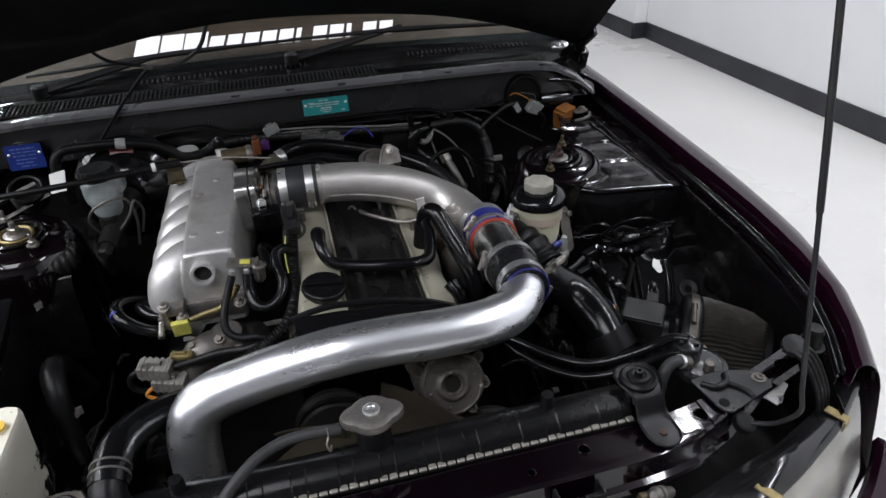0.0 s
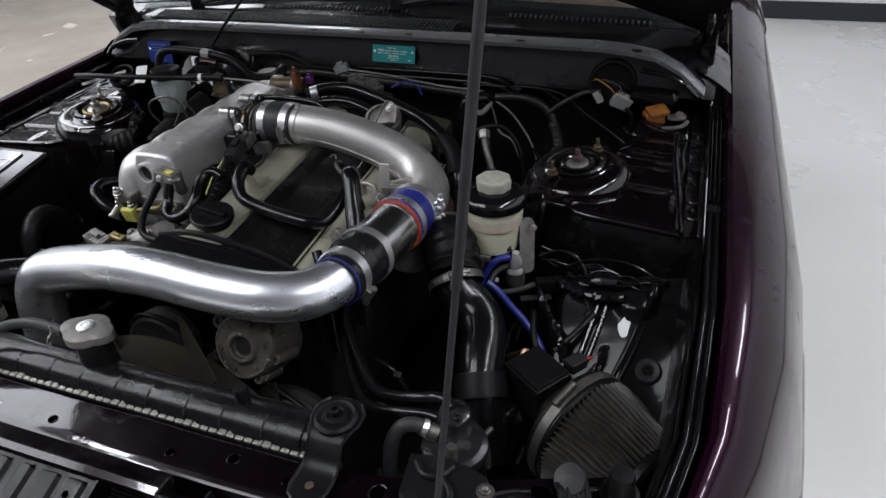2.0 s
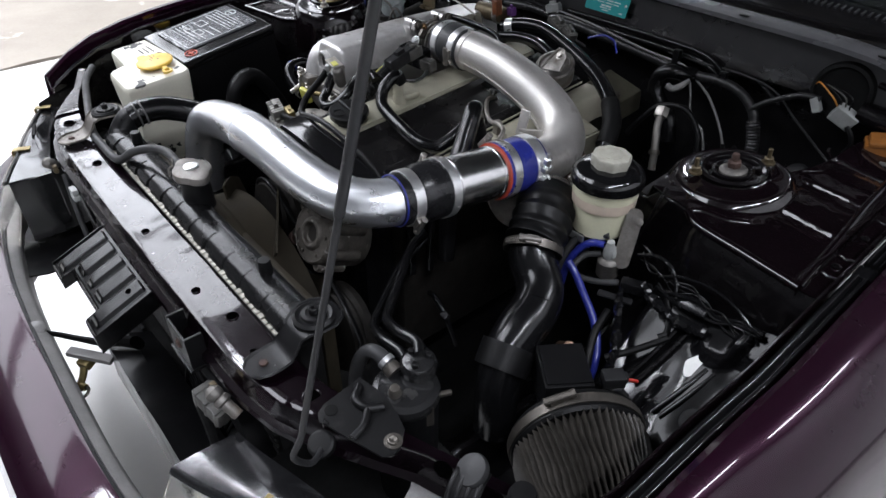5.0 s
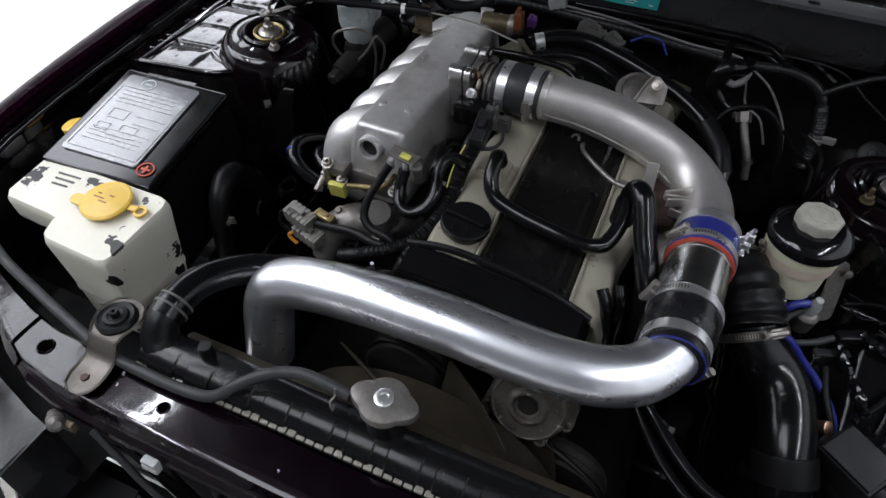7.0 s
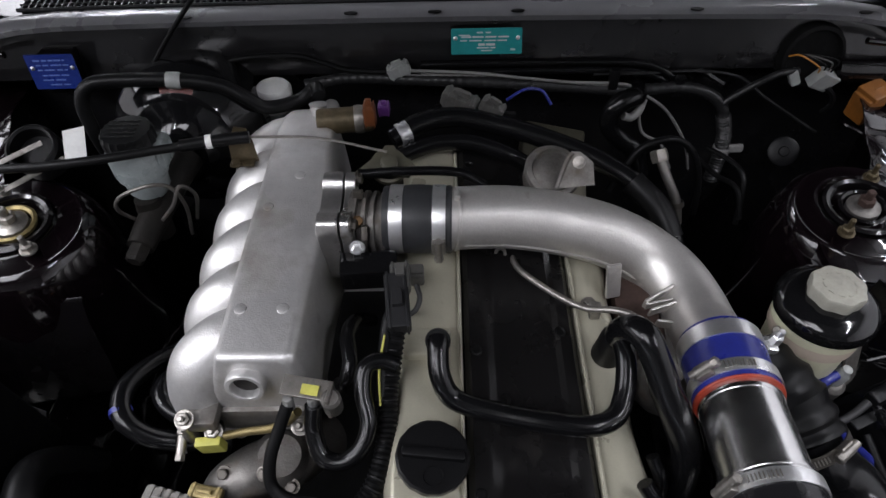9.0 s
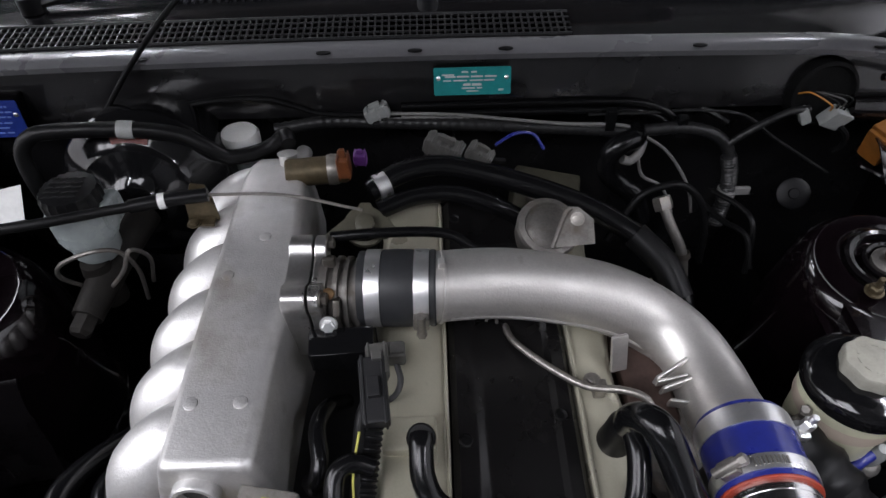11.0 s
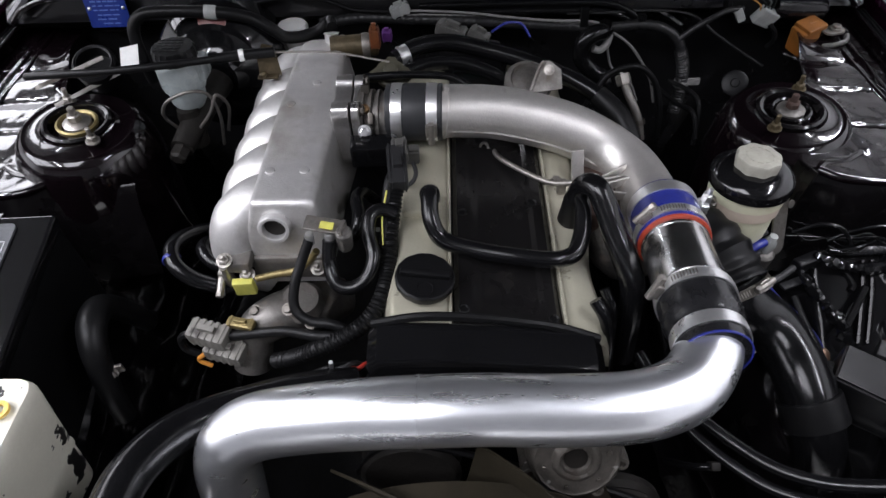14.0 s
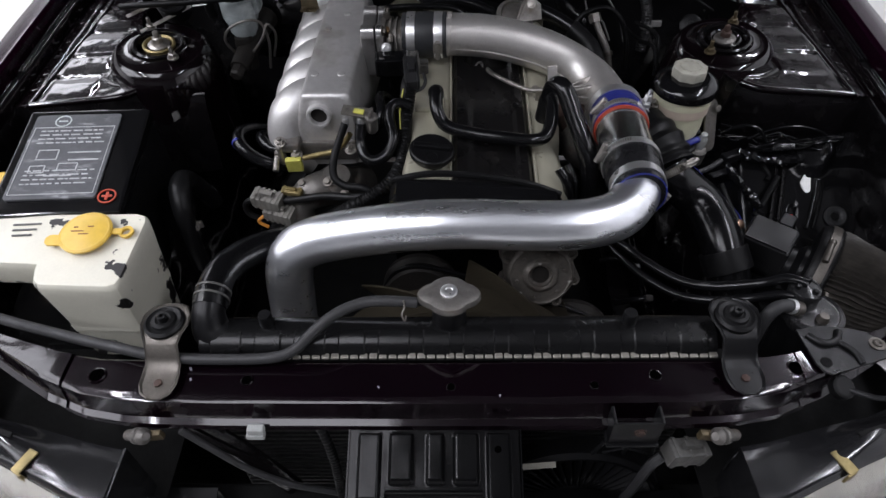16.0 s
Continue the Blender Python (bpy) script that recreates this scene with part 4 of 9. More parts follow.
    box(bm, (0.0, 0.45, 0.22), (1.4, 0.95, 0.02), 0.005)
    part("undertray", bm, CHASSIS, car)
    # bumper skin ahead of the panel
    bm = B()
    rows = []
    for x in np.linspace(-0.80, 0.80, 41):
        q = (abs(x) / 0.8)
        b = 0.22 * q ** 3.2
        rows.append([(x, -0.245 + b, 0.49), (x, -0.25 + b, 0.505), (x, -0.262 + b, 0.51), (x, -0.32 + b, 0.50), (x, -0.345 + b, 0.485), (x, -0.358 + b, 0.44), (x, -0.362 + b, 0.34), (x, -0.35 + b, 0.2)])
    skin(bm, rows, 0.003)
    part("bumper", bm, PURPLE, car, "dark purple front bumper skin")
    bm = B()
    tube(bm, [(x, -0.252 + 0.22 * (abs(x) / 0.8) ** 3.2, 0.503) for x in np.linspace(-0.6, 0.6, 21)], 0.004, 6, 2)
    part("bumper_edge", bm, PLASTIC, car)
    bm = B()
    skin(bm, [[(x, -0.250 + d + 0.22 * (abs(x) / 0.8) ** 3.2, z) for d, z in ((0.0, 0.498), (0.012, 0.490), (0.016, 0.480), (0.017, 0.44))] for x in np.linspace(-0.6, 0.42, 25)], 0.003)
    part("bumper_flange", bm, BAREGREY, car, "bare grey inner flange of the bumper")


front()


def headlamp(side):
    """A sealed lamp: ribbed front glass under a domed shell, spring clips."""
    h = thing("headlight", (side * 0.56, -0.10, 0.53), "hazy glass headlamp under a dark shell with brass clips", "headlight", "pair of headlamps")
    xs = (0.376, 0.41, 0.45, 0.50, 0.55, 0.65, 0.74)
    front_y = (-0.190, -0.178, -0.160, -0.138, -0.118, -0.070, -0.010)
    back_y = (-0.116, -0.110, -0.099, -0.086, -0.074, -0.035, 0.022)
    yf = lambda x: float(np.interp(x, xs, front_y))
    yb = lambda x: float(np.interp(x, xs, back_y))
    bm = B()
    skin(bm, [[(side * x, yf(x) - 0.004 - 0.05 * v ** 0.8, 0.614 - 0.125 * v) for v in np.linspace(0, 1, 8)] for x in np.linspace(0.38, 0.735, 23)], 0.004)
    g = part("lens", bm, LENS, h, "hazy headlamp glass")
    g.visible_shadow = False
    bm = B()
    skin(bm, [[(side * x, yf(x) + 0.022 - 0.045 * v, 0.606 - 0.125 * v) for v in np.linspace(0, 1, 6)] for x in np.linspace(0.385, 0.73, 17)], 0.002)
    part("reflector", bm, REFLECTOR, h, "silvery reflector")
    bm = B()
    tube(bm, [(side * x, yf(x), 0.617) for x in np.linspace(0.378, 0.738, 12)], 0.0055, 8, 3, flat=0.7)
    part("rim", bm, LAMPSHELL, h)
    bm = B()
    rows = []
    for x in np.linspace(0.376, 0.738, 26):
        dome = 0.016 * math.exp(-((x - 0.535) / 0.055) ** 2)
        line = [(side * x, yf(x) + w * (yb(x) - yf(x)), 0.617 + dome * math.sin(math.pi * min(1, w * 1.1)) - 0.006 * w ** 2) for w in np.linspace(0, 1, 9)]
        rows.append(line + [(side * x, yb(x) + 0.004, 0.59), (side * x, yb(x) + 0.004, 0.51)])
    skin(bm, rows, 0.003)
    shell = part("housing", bm, LAMPSHELL, h, "dark satin lamp shell")
    bm = B()
    skin(bm, [[(side * 0.376, y, z) for z in np.linspace(0.49, 0.614, 5)] for y in np.linspace(-0.185, -0.115, 5)], 0.003)
    part("end_wall", bm, LAMPSHELL, shell)
    bm = B()
    plate(bm, rounded(0.05, 0.006, 0.002), 0.003, aim((side * 0.535, -0.10, 0.634), (0, -0.15, 1), (1, 0.3 * side, 0)))
    part("rib", bm, CHASSIS, shell)
    for x in (0.485, 0.66):
        y = yf(x)
        bm = B()
        box(bm, (side * x, y + 0.008, 0.6235), (0.014, 0.030, 0.003), 0.001, (0, 0, side * 24))
        box(bm, (side * (x + 0.003), y - 0.007, 0.616), (0.014, 0.003, 0.016), 0.001, (0, 0, side * 24))
        part("clip", bm, ZINC, h, "brass spring clip")


headlamp(1)
headlamp(-1)



# ---- the engine ----
engine = thing("engine", (0.02, 0.5, 0.24), "straight-six engine with champagne valve covers and a cast plenum", "engine")


def zc(x, y):
    """The height of the valve-cover plane, which leans to the exhaust side and rises rearwards."""
    return 0.730 - 0.17 * (x - 0.045) + 0.085 * (y - 0.42)


def cover_strip(x0, x1, y0, y1, name, lean):
    bm = B()
    rows = []
    for y in np.linspace(y0, y1, 24):
        w = 0.004 * math.sin((y - y0) * 40)
        a, b = (x0 - w, x1) if lean < 0 else (x0, x1 + w)
        s = [(a - 0.006 * (lean < 0), -0.04), (a - 0.004 * (lean < 0), -0.02), (a + 0.002, -0.005), (a + 0.008, 0.0), ((a + b) / 2, 0.003), (b - 0.008, 0.0), (b - 0.002, -0.005), (b + 0.004 * (lean > 0), -0.02), (b + 0.006 * (lean > 0), -0.04)]
        rows.append([(x, y, zc(x, y) + h) for x, h in s])
    rings(bm, rows)
    return part(name, bm, CHAMPAGNE, engine, "champagne painted valve cover with oil stains")


intake_cover = cover_strip(-0.040, 0.030, 0.250, 0.73, "valve_cover", -1)
exhaust_cover = cover_strip(0.156, 0.205, 0.245, 0.73, "valve_cover", 1)
bm = B()
tube(bm, [(x, y, zc(x, y) + 0.003) for x, y in ((0.027, 0.252), (0.027, 0.5), (0.027, 0.72))], 0.002, 6, 3)
tube(bm, [(x, y, zc(x, y) + 0.003) for x, y in ((0.159, 0.248), (0.159, 0.5), (0.159, 0.72))], 0.002, 6, 3)
part("cover_edge", bm, CHAMPAGNE, intake_cover)

bm = B()
rows = []
for y in np.linspace(0.250, 0.728, 40):
    row = []
    for x in np.linspace(0.031, 0.155, 21):
        e = min(1.0, min(x - 0.031, 0.155 - x) / 0.004)
        inner = 0.058 < x < 0.132
        dish = 0.005 if inner and 0.285 < y < 0.70 else 0.0
        row.append((x, y, zc(x, y) - 0.006 + 0.009 * e - dish))
    rows.append(row)
skin(bm, rows, 0.003)
coil = part("coil_cover", bm, COILCOVER, engine, "satin black coil cover with recessed screws")
for x, y in ((0.042, 0.275), (0.043, 0.424), (0.044, 0.58), (0.145, 0.272), (0.137, 0.455), (0.146, 0.60), (0.044, 0.70), (0.146, 0.70)):
    bm = B()
    n = aim((x, y, zc(x, y) + 0.0025), (0.17, -0.085, 1))
    lathe(bm, [(0.0065, 0), (0.0065, 0.002), (0.0055, 0.0025), (0.004, 0.0005), (0.001, 0.0005)], n, 18)
    part("screw", bm, RUBBER, coil)

# block, head sides and front cover
bm = B()
box(bm, (0.075, 0.53, 0.52), (0.26, 0.56, 0.34), 0.02)
box(bm, (0.08, 0.52, 0.645), (0.23, 0.53, 0.06), 0.01)
part("block", bm, BLOCK, engine, "grimy engine block")
bm = B()
prof = []
for i in range(25):
    u = i / 24
    x = -0.062 + 0.255 * u
    prof.append((x, 0.722 - 0.17 * (x - 0.06) * 0.6 + 0.012 * math.sin(math.pi * u) ** 0.5 - 0.01 * (1 if u in (0, 1) else 0)))
loops = []
for y, dz, sx in ((0.190, -0.012, 0.97), (0.196, -0.002, 0.99), (0.205, 0.0, 1.0), (0.235, 0.003, 1.0), (0.242, 0.0, 1.0)):
    top = [(0.066 + (x - 0.066) * sx, y, z + dz) for x, z in prof]
    loops.append([*top, (0.19, y, 0.45), (-0.055, y, 0.45)])
rings(bm, loops)
timing = part("timing_cover", bm, GLOSSBLACK, engine, "glossy black timing belt cover")
bm = B()
tube(bm, [(-0.058, 0.243, 0.737), (0.0, 0.243, 0.748), (0.07, 0.243, 0.742), (0.14, 0.242, 0.728), (0.19, 0.24, 0.708)], 0.005, 8, 5)
part("gasket", bm, RUBBER, timing)
for x in (-0.016, 0.10):
    bm = B()
    box(bm, (x, 0.194, 0.688), (0.003, 0.006, 0.06), 0.001)
    part("rib", bm, GLOSSBLACK, timing)

# oil filler cap
n = aim((-0.003, 0.302, zc(0, 0.302) + 0.002), (0.1, -0.085, 1))
bm = B()
lathe(bm, [(0.026, 0), (0.026, 0.008), (0.0325, 0.009), (0.034, 0.012), (0.034, 0.019), (0.032, 0.021), (0.0, 0.0215)], n, 40, 0.0004, 26)
cap = part("oil_filler_cap", bm, PLASTIC, engine, "round black oil filler cap with a grip bar")
bm = B()
box(bm, None, (0.058, 0.010, 0.009), 0.003, m=n @ pose(0, 0, 0.024, 0, 0, -4))
part("grip_bar", bm, PLASTIC, cap)
bm = B()
lathe(bm, [(0.010, 0.0215), (0.0105, 0.0225), (0.009, 0.0225), (0.0085, 0.0215), (0.010, 0.0215)], n @ pose(0, -0.019, 0), 20)
part("emblem_ring", bm, RUBBER, cap)

# breather stub and hoses across the covers
bm = B()
lathe(bm, [(0.014, -0.01), (0.012, 0.01), (0.009, 0.014), (0.009, 0.045), (0.010, 0.05)], aim((0.004, 0.405, zc(0.004, 0.405)), (0, -0.1, 1)), 20)
box(bm, (-0.008, 0.425, zc(0, 0.425) + 0.006), (0.05, 0.036, 0.014), 0.005)
part("breather_stub", bm, CHAMPAGNE, intake_cover)
hoses = thing("breather_hose", (0.1, 0.36, 0.72), "black rubber breather hose across the valve covers", "hose")
part("hose", tube(B(), [(0.004, 0.402, 0.785), (0.004, 0.392, 0.784), (0.006, 0.370, 0.770), (0.020, 0.355, 0.752), (0.06, 0.345, 0.744), (0.11, 0.335, 0.742), (0.150, 0.333, 0.738), (0.174, 0.344, 0.736), (0.184, 0.362, 0.744), (0.188, 0.380, 0.754), (0.189, 0.396, 0.762), (0.188, 0.408, 0.764)], 0.0105, 14, 6), HOSE, hoses)
bm = B()
lathe(bm, [(0.011, -0.012), (0.0125, -0.01), (0.0125, 0.004), (0.011, 0.006)], aim((0.004, 0.402, 0.782), (0, -0.5, 1)), 18)
part("hose_end", bm, RUBBER, hoses)
down = thing("breather_hose", (0.22, 0.35, 0.6), "black rubber hose dropping beside the exhaust cover", "hose")
part("hose", tube(B(), [(0.186, 0.424, 0.752), (0.188, 0.420, 0.772), (0.195, 0.409, 0.788), (0.204, 0.396, 0.790), (0.213, 0.380, 0.775), (0.222, 0.362, 0.755), (0.234, 0.340, 0.732), (0.244, 0.322, 0.705), (0.248, 0.312, 0.66), (0.25, 0.305, 0.58)], [0.0125, 0.013, 0.0145, 0.0145, 0.0145, 0.015, 0.0155, 0.015, 0.0145, 0.014], 16, 6), HOSE, down)
bm = B()
lathe(bm, [(0.017, -0.02), (0.015, 0.0), (0.014, 0.02), (0.011, 0.028)], aim((0.185, 0.428, 0.732), (0, -0.15, 1)), 20)
part("collar", bm, RUBBER, down)
bm = B()
tube(bm, [(0.192, 0.285, 0.72), (0.205, 0.27, 0.70), (0.214, 0.262, 0.64), (0.216, 0.26, 0.55)], 0.008, 10, 5)
tube(bm, [(0.212, 0.32, 0.70), (0.222, 0.30, 0.67), (0.226, 0.29, 0.55)], 0.007, 10, 5)
part("side_hose", bm, HOSE, down)

# cast flange and steel breather line on the exhaust cover
bm = B()
lathe(bm, [(0.016, -0.004), (0.016, 0.003), (0.010, 0.005), (0.009, 0.02)], aim((0.186, 0.432, zc(0.186, 0.432)), (0.2, -0.3, 1)), 20)
part("outlet", bm, CHAMPAGNE, exhaust_cover)
line = thing("steel_line", (0.15, 0.5, 0.72), "bent steel line over the exhaust valve cover", "pipe")
part("pipe", tube(B(), [(0.092, 0.575, 0.722), (0.094, 0.545, 0.734), (0.104, 0.525, 0.737), (0.135, 0.495, 0.737), (0.165, 0.475, 0.737), (0.195, 0.465, 0.745), (0.215, 0.455, 0.745), (0.222, 0.44, 0.735)], 0.0038, 10, 6), BOLT, line)
bm = B()
box(bm, (0.178, 0.478, 0.728), (0.012, 0.010, 0.022), 0.002)
hexbolt(bm, (0.172, 0.486, 0.730), (0, 0, 1), 0.006, 0.006)
part("bracket", bm, BOLT, line)
bm = B()
lathe(bm, [(0.006, 0), (0.0075, 0.004), (0.0075, 0.014), (0.004, 0.014), (0.004, 0.004)], aim((0.078, 0.572, 0.728), (0, -0.8, 0.5)), 14)
part("fitting", bm, CASTDARK, line)


# ---- plenum and runners ----
def plenum():
    bm = B()
    rows = []
    for y, k in ((0.372, 0.0), (0.3735, 0.6), (0.377, 0.9), (0.382, 1.0), (0.48, 1.0), (0.58, 1.0), (0.68, 1.0), (0.735, 0.95), (0.765, 0.6), (0.782, 0.0)):
        top = 0.799 + 0.004 * math.sin((y - 0.37) / 0.4 * math.pi)
        e = 0.007 * (1 - k)
        xr = np.interp(y, [0.37, 0.50, 0.54, 0.60, 0.64, 0.78], [-0.130, -0.127, -0.119, -0.119, -0.127, -0.134])
        rows.append([(xr - e, y, 0.665), (xr + 0.012 - e, y, 0.70), (xr + 0.009 - e, y, 0.74), (xr + 0.001 - e, y, top - 0.009 - e), (xr - 0.003 - e, y, top - 0.003 - e), (xr - 0.009 - e, y, top - e), (xr - 0.045, y, top + 0.0008 - e), (-0.199 + e, y, top - e), (-0.204 + e, y, top - 0.0025 - e), (-0.207 + e, y, top - 0.008 - e), (-0.222 + e, y, 0.74), (-0.224 + e, y, 0.70), (-0.20, y, 0.665)])
    rings(bm, rows)
    p = part("plenum", bm, CAST, engine, "cast aluminium intake plenum with fat runners", angle=50)
    for i in range(6):
        y = 0.408 + 0.0655 * i
        bm = B()
        tube(bm, [(-0.172, y + 0.032, 0.764), (-0.207, y + 0.014, 0.7655), (-0.233, y - 0.004, 0.748), (-0.243, y - 0.012, 0.713), (-0.237, y - 0.014, 0.68), (-0.21, y - 0.01, 0.655)], [0.024, 0.0295, 0.0335, 0.0340, 0.032, 0.028], 24, 5)
        part("runner", bm, CAST, p)
    # boss with an open bore on the front face
    n = aim((-0.180, 0.3715, 0.765), (0, -1, 0.12))
    bm = B()
    lathe(bm, [(0.0195, -0.006), (0.0195, 0.009), (0.018, 0.011), (0.0145, 0.011), (0.0135, 0.009), (0.0135, -0.006), (0.0195, -0.006)], n, 32)
    boss = part("boss", bm, CAST, p)
    bm = B()
    lathe(bm, [(0.0137, 0.0015), (0.010, 0.0022), (0.0, 0.0022)], n, 24)
    part("bore", bm, BLOCK, boss)
    for x, y in ((-0.190, 0.43), (-0.148, 0.43), (-0.188, 0.575), (-0.160, 0.63)):
        bm = B()
        lathe(bm, [(0.0065, -0.002), (0.006, 0.0012), (0.004, 0.0018), (0.0, 0.0018)], pose(x, y, 0.7995 + 0.004 * math.sin((y - 0.37) / 0.4 * math.pi)), 18)
        part("pad", bm, CAST, p)
    # rear neck, vacuum stub and cable bracket
    bm = B()
    lathe(bm, [(0.016, -0.02), (0.014, 0.0), (0.011, 0.008), (0.011, 0.022), (0.0125, 0.024)], aim((-0.156, 0.765, 0.785), (0, 0.25, 1)), 22)
    tube(bm, [(-0.15, 0.775, 0.775), (-0.15, 0.80, 0.77), (-0.15, 0.83, 0.765)], 0.011, 14, 4)
    part("vacuum_stub", bm, CAST, p)
    bm = B()
    plate(bm, [(-0.016, -0.022), (0.016, -0.022), (0.013, 0.004), (0.008, 0.022), (-0.006, 0.026), (-0.016, 0.006)], 0.003, aim((-0.235, 0.672, 0.815), (0.25, -1, 0.2), (1, 0, 0)))
    box(bm, (-0.238, 0.668, 0.795), (0.03, 0.018, 0.004), 0.001)
    hexbolt(bm, (-0.244, 0.660, 0.797), (0, 0, 1), 0.005, 0.005)
    part("cable_bracket", bm, DARKZINC, p)
    # lower flange with bolts
    bm = B()
    box(bm, (-0.185, 0.375, 0.695), (0.12, 0.02, 0.04), 0.01)
    box(bm, (-0.235, 0.362, 0.715), (0.035, 0.03, 0.018), 0.005)
    part("flange", bm, CASTDARK, p)
    for x, y, z in ((-0.247, 0.352, 0.726), (-0.225, 0.352, 0.70), (-0.135, 0.352, 0.71)):
        bm = B()
        hexbolt(bm, (x, y, z), (0, -0.5, 1), 0.0065, 0.007, True, 0.006)
        part("bolt", bm, BOLT, p)
    return p


plenum()


def throttle():
    t = thing("throttle", (-0.06, 0.555, 0.75), "cast throttle body with a black position sensor", "throttle body")
    c = Vector((-0.112, 0.560, 0.788))
    ax = Vector((1, -0.05, 0.04)).normalized()
    ears = [p.yz for p in spline([(0, y, z) for y, z in ((-0.045, -0.036), (-0.036, -0.045), (0.026, -0.045), (0.044, -0.032), (0.046, 0.004), (0.041, 0.016), (0.046, 0.030), (0.042, 0.043), (0.028, 0.045), (0.016, 0.037), (-0.012, 0.035), (-0.028, 0.044), (-0.042, 0.043), (-0.047, 0.030), (-0.042, 0.012), (-0.043, -0.020), (-0.045, -0.036))], 4)][:-1]
    for name, span in (("mounting_flange", ((-0.012, 0.97), (-0.0105, 1.0), (0.0098, 1.0), (0.0112, 0.975))), ("body_flange", ((0.0135, 0.955), (0.0147, 0.985), (0.0235, 0.985), (0.025, 0.955)))):
        bm = B()
        rings(bm, [[c + ax * d + Vector((0, y * k, z * k)) for y, z in ears] for d, k in span])
        part(name, bm, THROTTLECAST, t)
    bm = B()
    lathe(bm, [(0.040, 0.022), (0.039, 0.030), (0.0335, 0.0305), (0.0335, 0.036), (0.0385, 0.0365), (0.0385, 0.0405), (0.033, 0.041), (0.033, 0.0455), (0.0378, 0.046), (0.0378, 0.050), (0.033, 0.0505), (0.033, 0.055), (0.037, 0.0555), (0.037, 0.060), (0.033, 0.061), (0.033, 0.09)], aim(c, ax), 40)
    bore = part("bore", bm, CASTDARK, t, "ribbed cast throttle bore")
    bm = B()
    lathe(bm, [(0.0055, -0.004), (0.0055, 0.006), (0.0035, 0.007), (0.0, 0.0065)], aim(c + ax * 0.031 + Vector((0, -0.026, 0.030)), (0.1, -0.6, 0.8)), 14)
    part("stop_screw", bm, BRONZE, bore, "bronze stop screw")
    bm = B()
    box(bm, None, (0.007, 0.016, 0.020), 0.002, m=aim(c + ax * 0.038 + Vector((0, -0.034, 0.021)), (0.1, -0.8, 0.6)))
    part("linkage_plate", bm, OLDSTEEL, bore)
    bm = B()
    box(bm, None, (0.012, 0.006, 0.012), 0.002, m=aim(c + ax * 0.030 + Vector((0, 0.004, 0.042)), (0, 0, 1)))
    part("lug", bm, OLDSTEEL, bore)
    bm = B()
    hexbolt(bm, c + ax * 0.030 + Vector((0, -0.046, 0.010)), (0.1, -0.9, 0.4), 0.0058, 0.007)
    part("linkage_nut", bm, STEEL, bore)
    for y, z in ((0.037, 0.036), (-0.037, 0.036), (-0.036, -0.037)):
        bm = B()
        hexbolt(bm, c + ax * 0.025 + Vector((0, y, z)), ax, 0.0058, 0.006)
        part("bolt", bm, OLDSTEEL, t)
    bm = B()
    box(bm, (-0.070, 0.500, 0.777), (0.062, 0.030, 0.034), 0.004, (8, 0, 3))
    sensor = part("position_sensor", bm, GLOSSBLACK, t, "black sensor box with a grey plug")
    bm = B()
    box(bm, (-0.026, 0.496, 0.772), (0.030, 0.018, 0.020), 0.003, (8, 0, 3))
    box(bm, (-0.018, 0.495, 0.782), (0.014, 0.012, 0.006), 0.002, (8, 0, 3))
    part("plug", bm, GREYPLASTIC, sensor, "grey plug")
    bm = B()
    tube(bm, [(-0.020, 0.490, 0.765), (-0.016, 0.475, 0.758), (-0.022, 0.462, 0.752), (-0.04, 0.455, 0.748)], 0.003, 8, 5)
    part("plug_lead", bm, OLDHOSE, sensor)
    # cable quadrant
    bm = B()
    plate(bm, [(-0.040, -0.016), (-0.022, -0.020), (0.004, -0.016), (0.026, -0.018), (0.036, -0.008), (0.028, 0.004), (0.014, 0.012), (0.008, 0.022), (-0.002, 0.022), (-0.008, 0.012), (-0.022, 0.0)], 0.003, aim((-0.055, 0.628, 0.822), (0.1, -0.5, 1)))
    lathe(bm, [(0.010, 0), (0.010, 0.006), (0.006, 0.008)], aim((-0.052, 0.624, 0.823), (0.1, -0.5, 1)), 16)
    lathe(bm, [(0.022, -0.012), (0.022, -0.004), (0.018, -0.003), (0.018, -0.012), (0.022, -0.012)], aim((-0.052, 0.624, 0.823), (0.1, -0.5, 1)), 24)
    part("cable_quadrant", bm, OLIVE, t, "tarnished zinc cable quadrant")
    bm = B()
    tube(bm, [(-0.085, 0.603, 0.826), (-0.03, 0.607, 0.826), (0.03, 0.61, 0.82), (0.06, 0.60, 0.808)], 0.0055, 10, 5)
    part("vacuum_hose", bm, HOSE, t)


throttle()


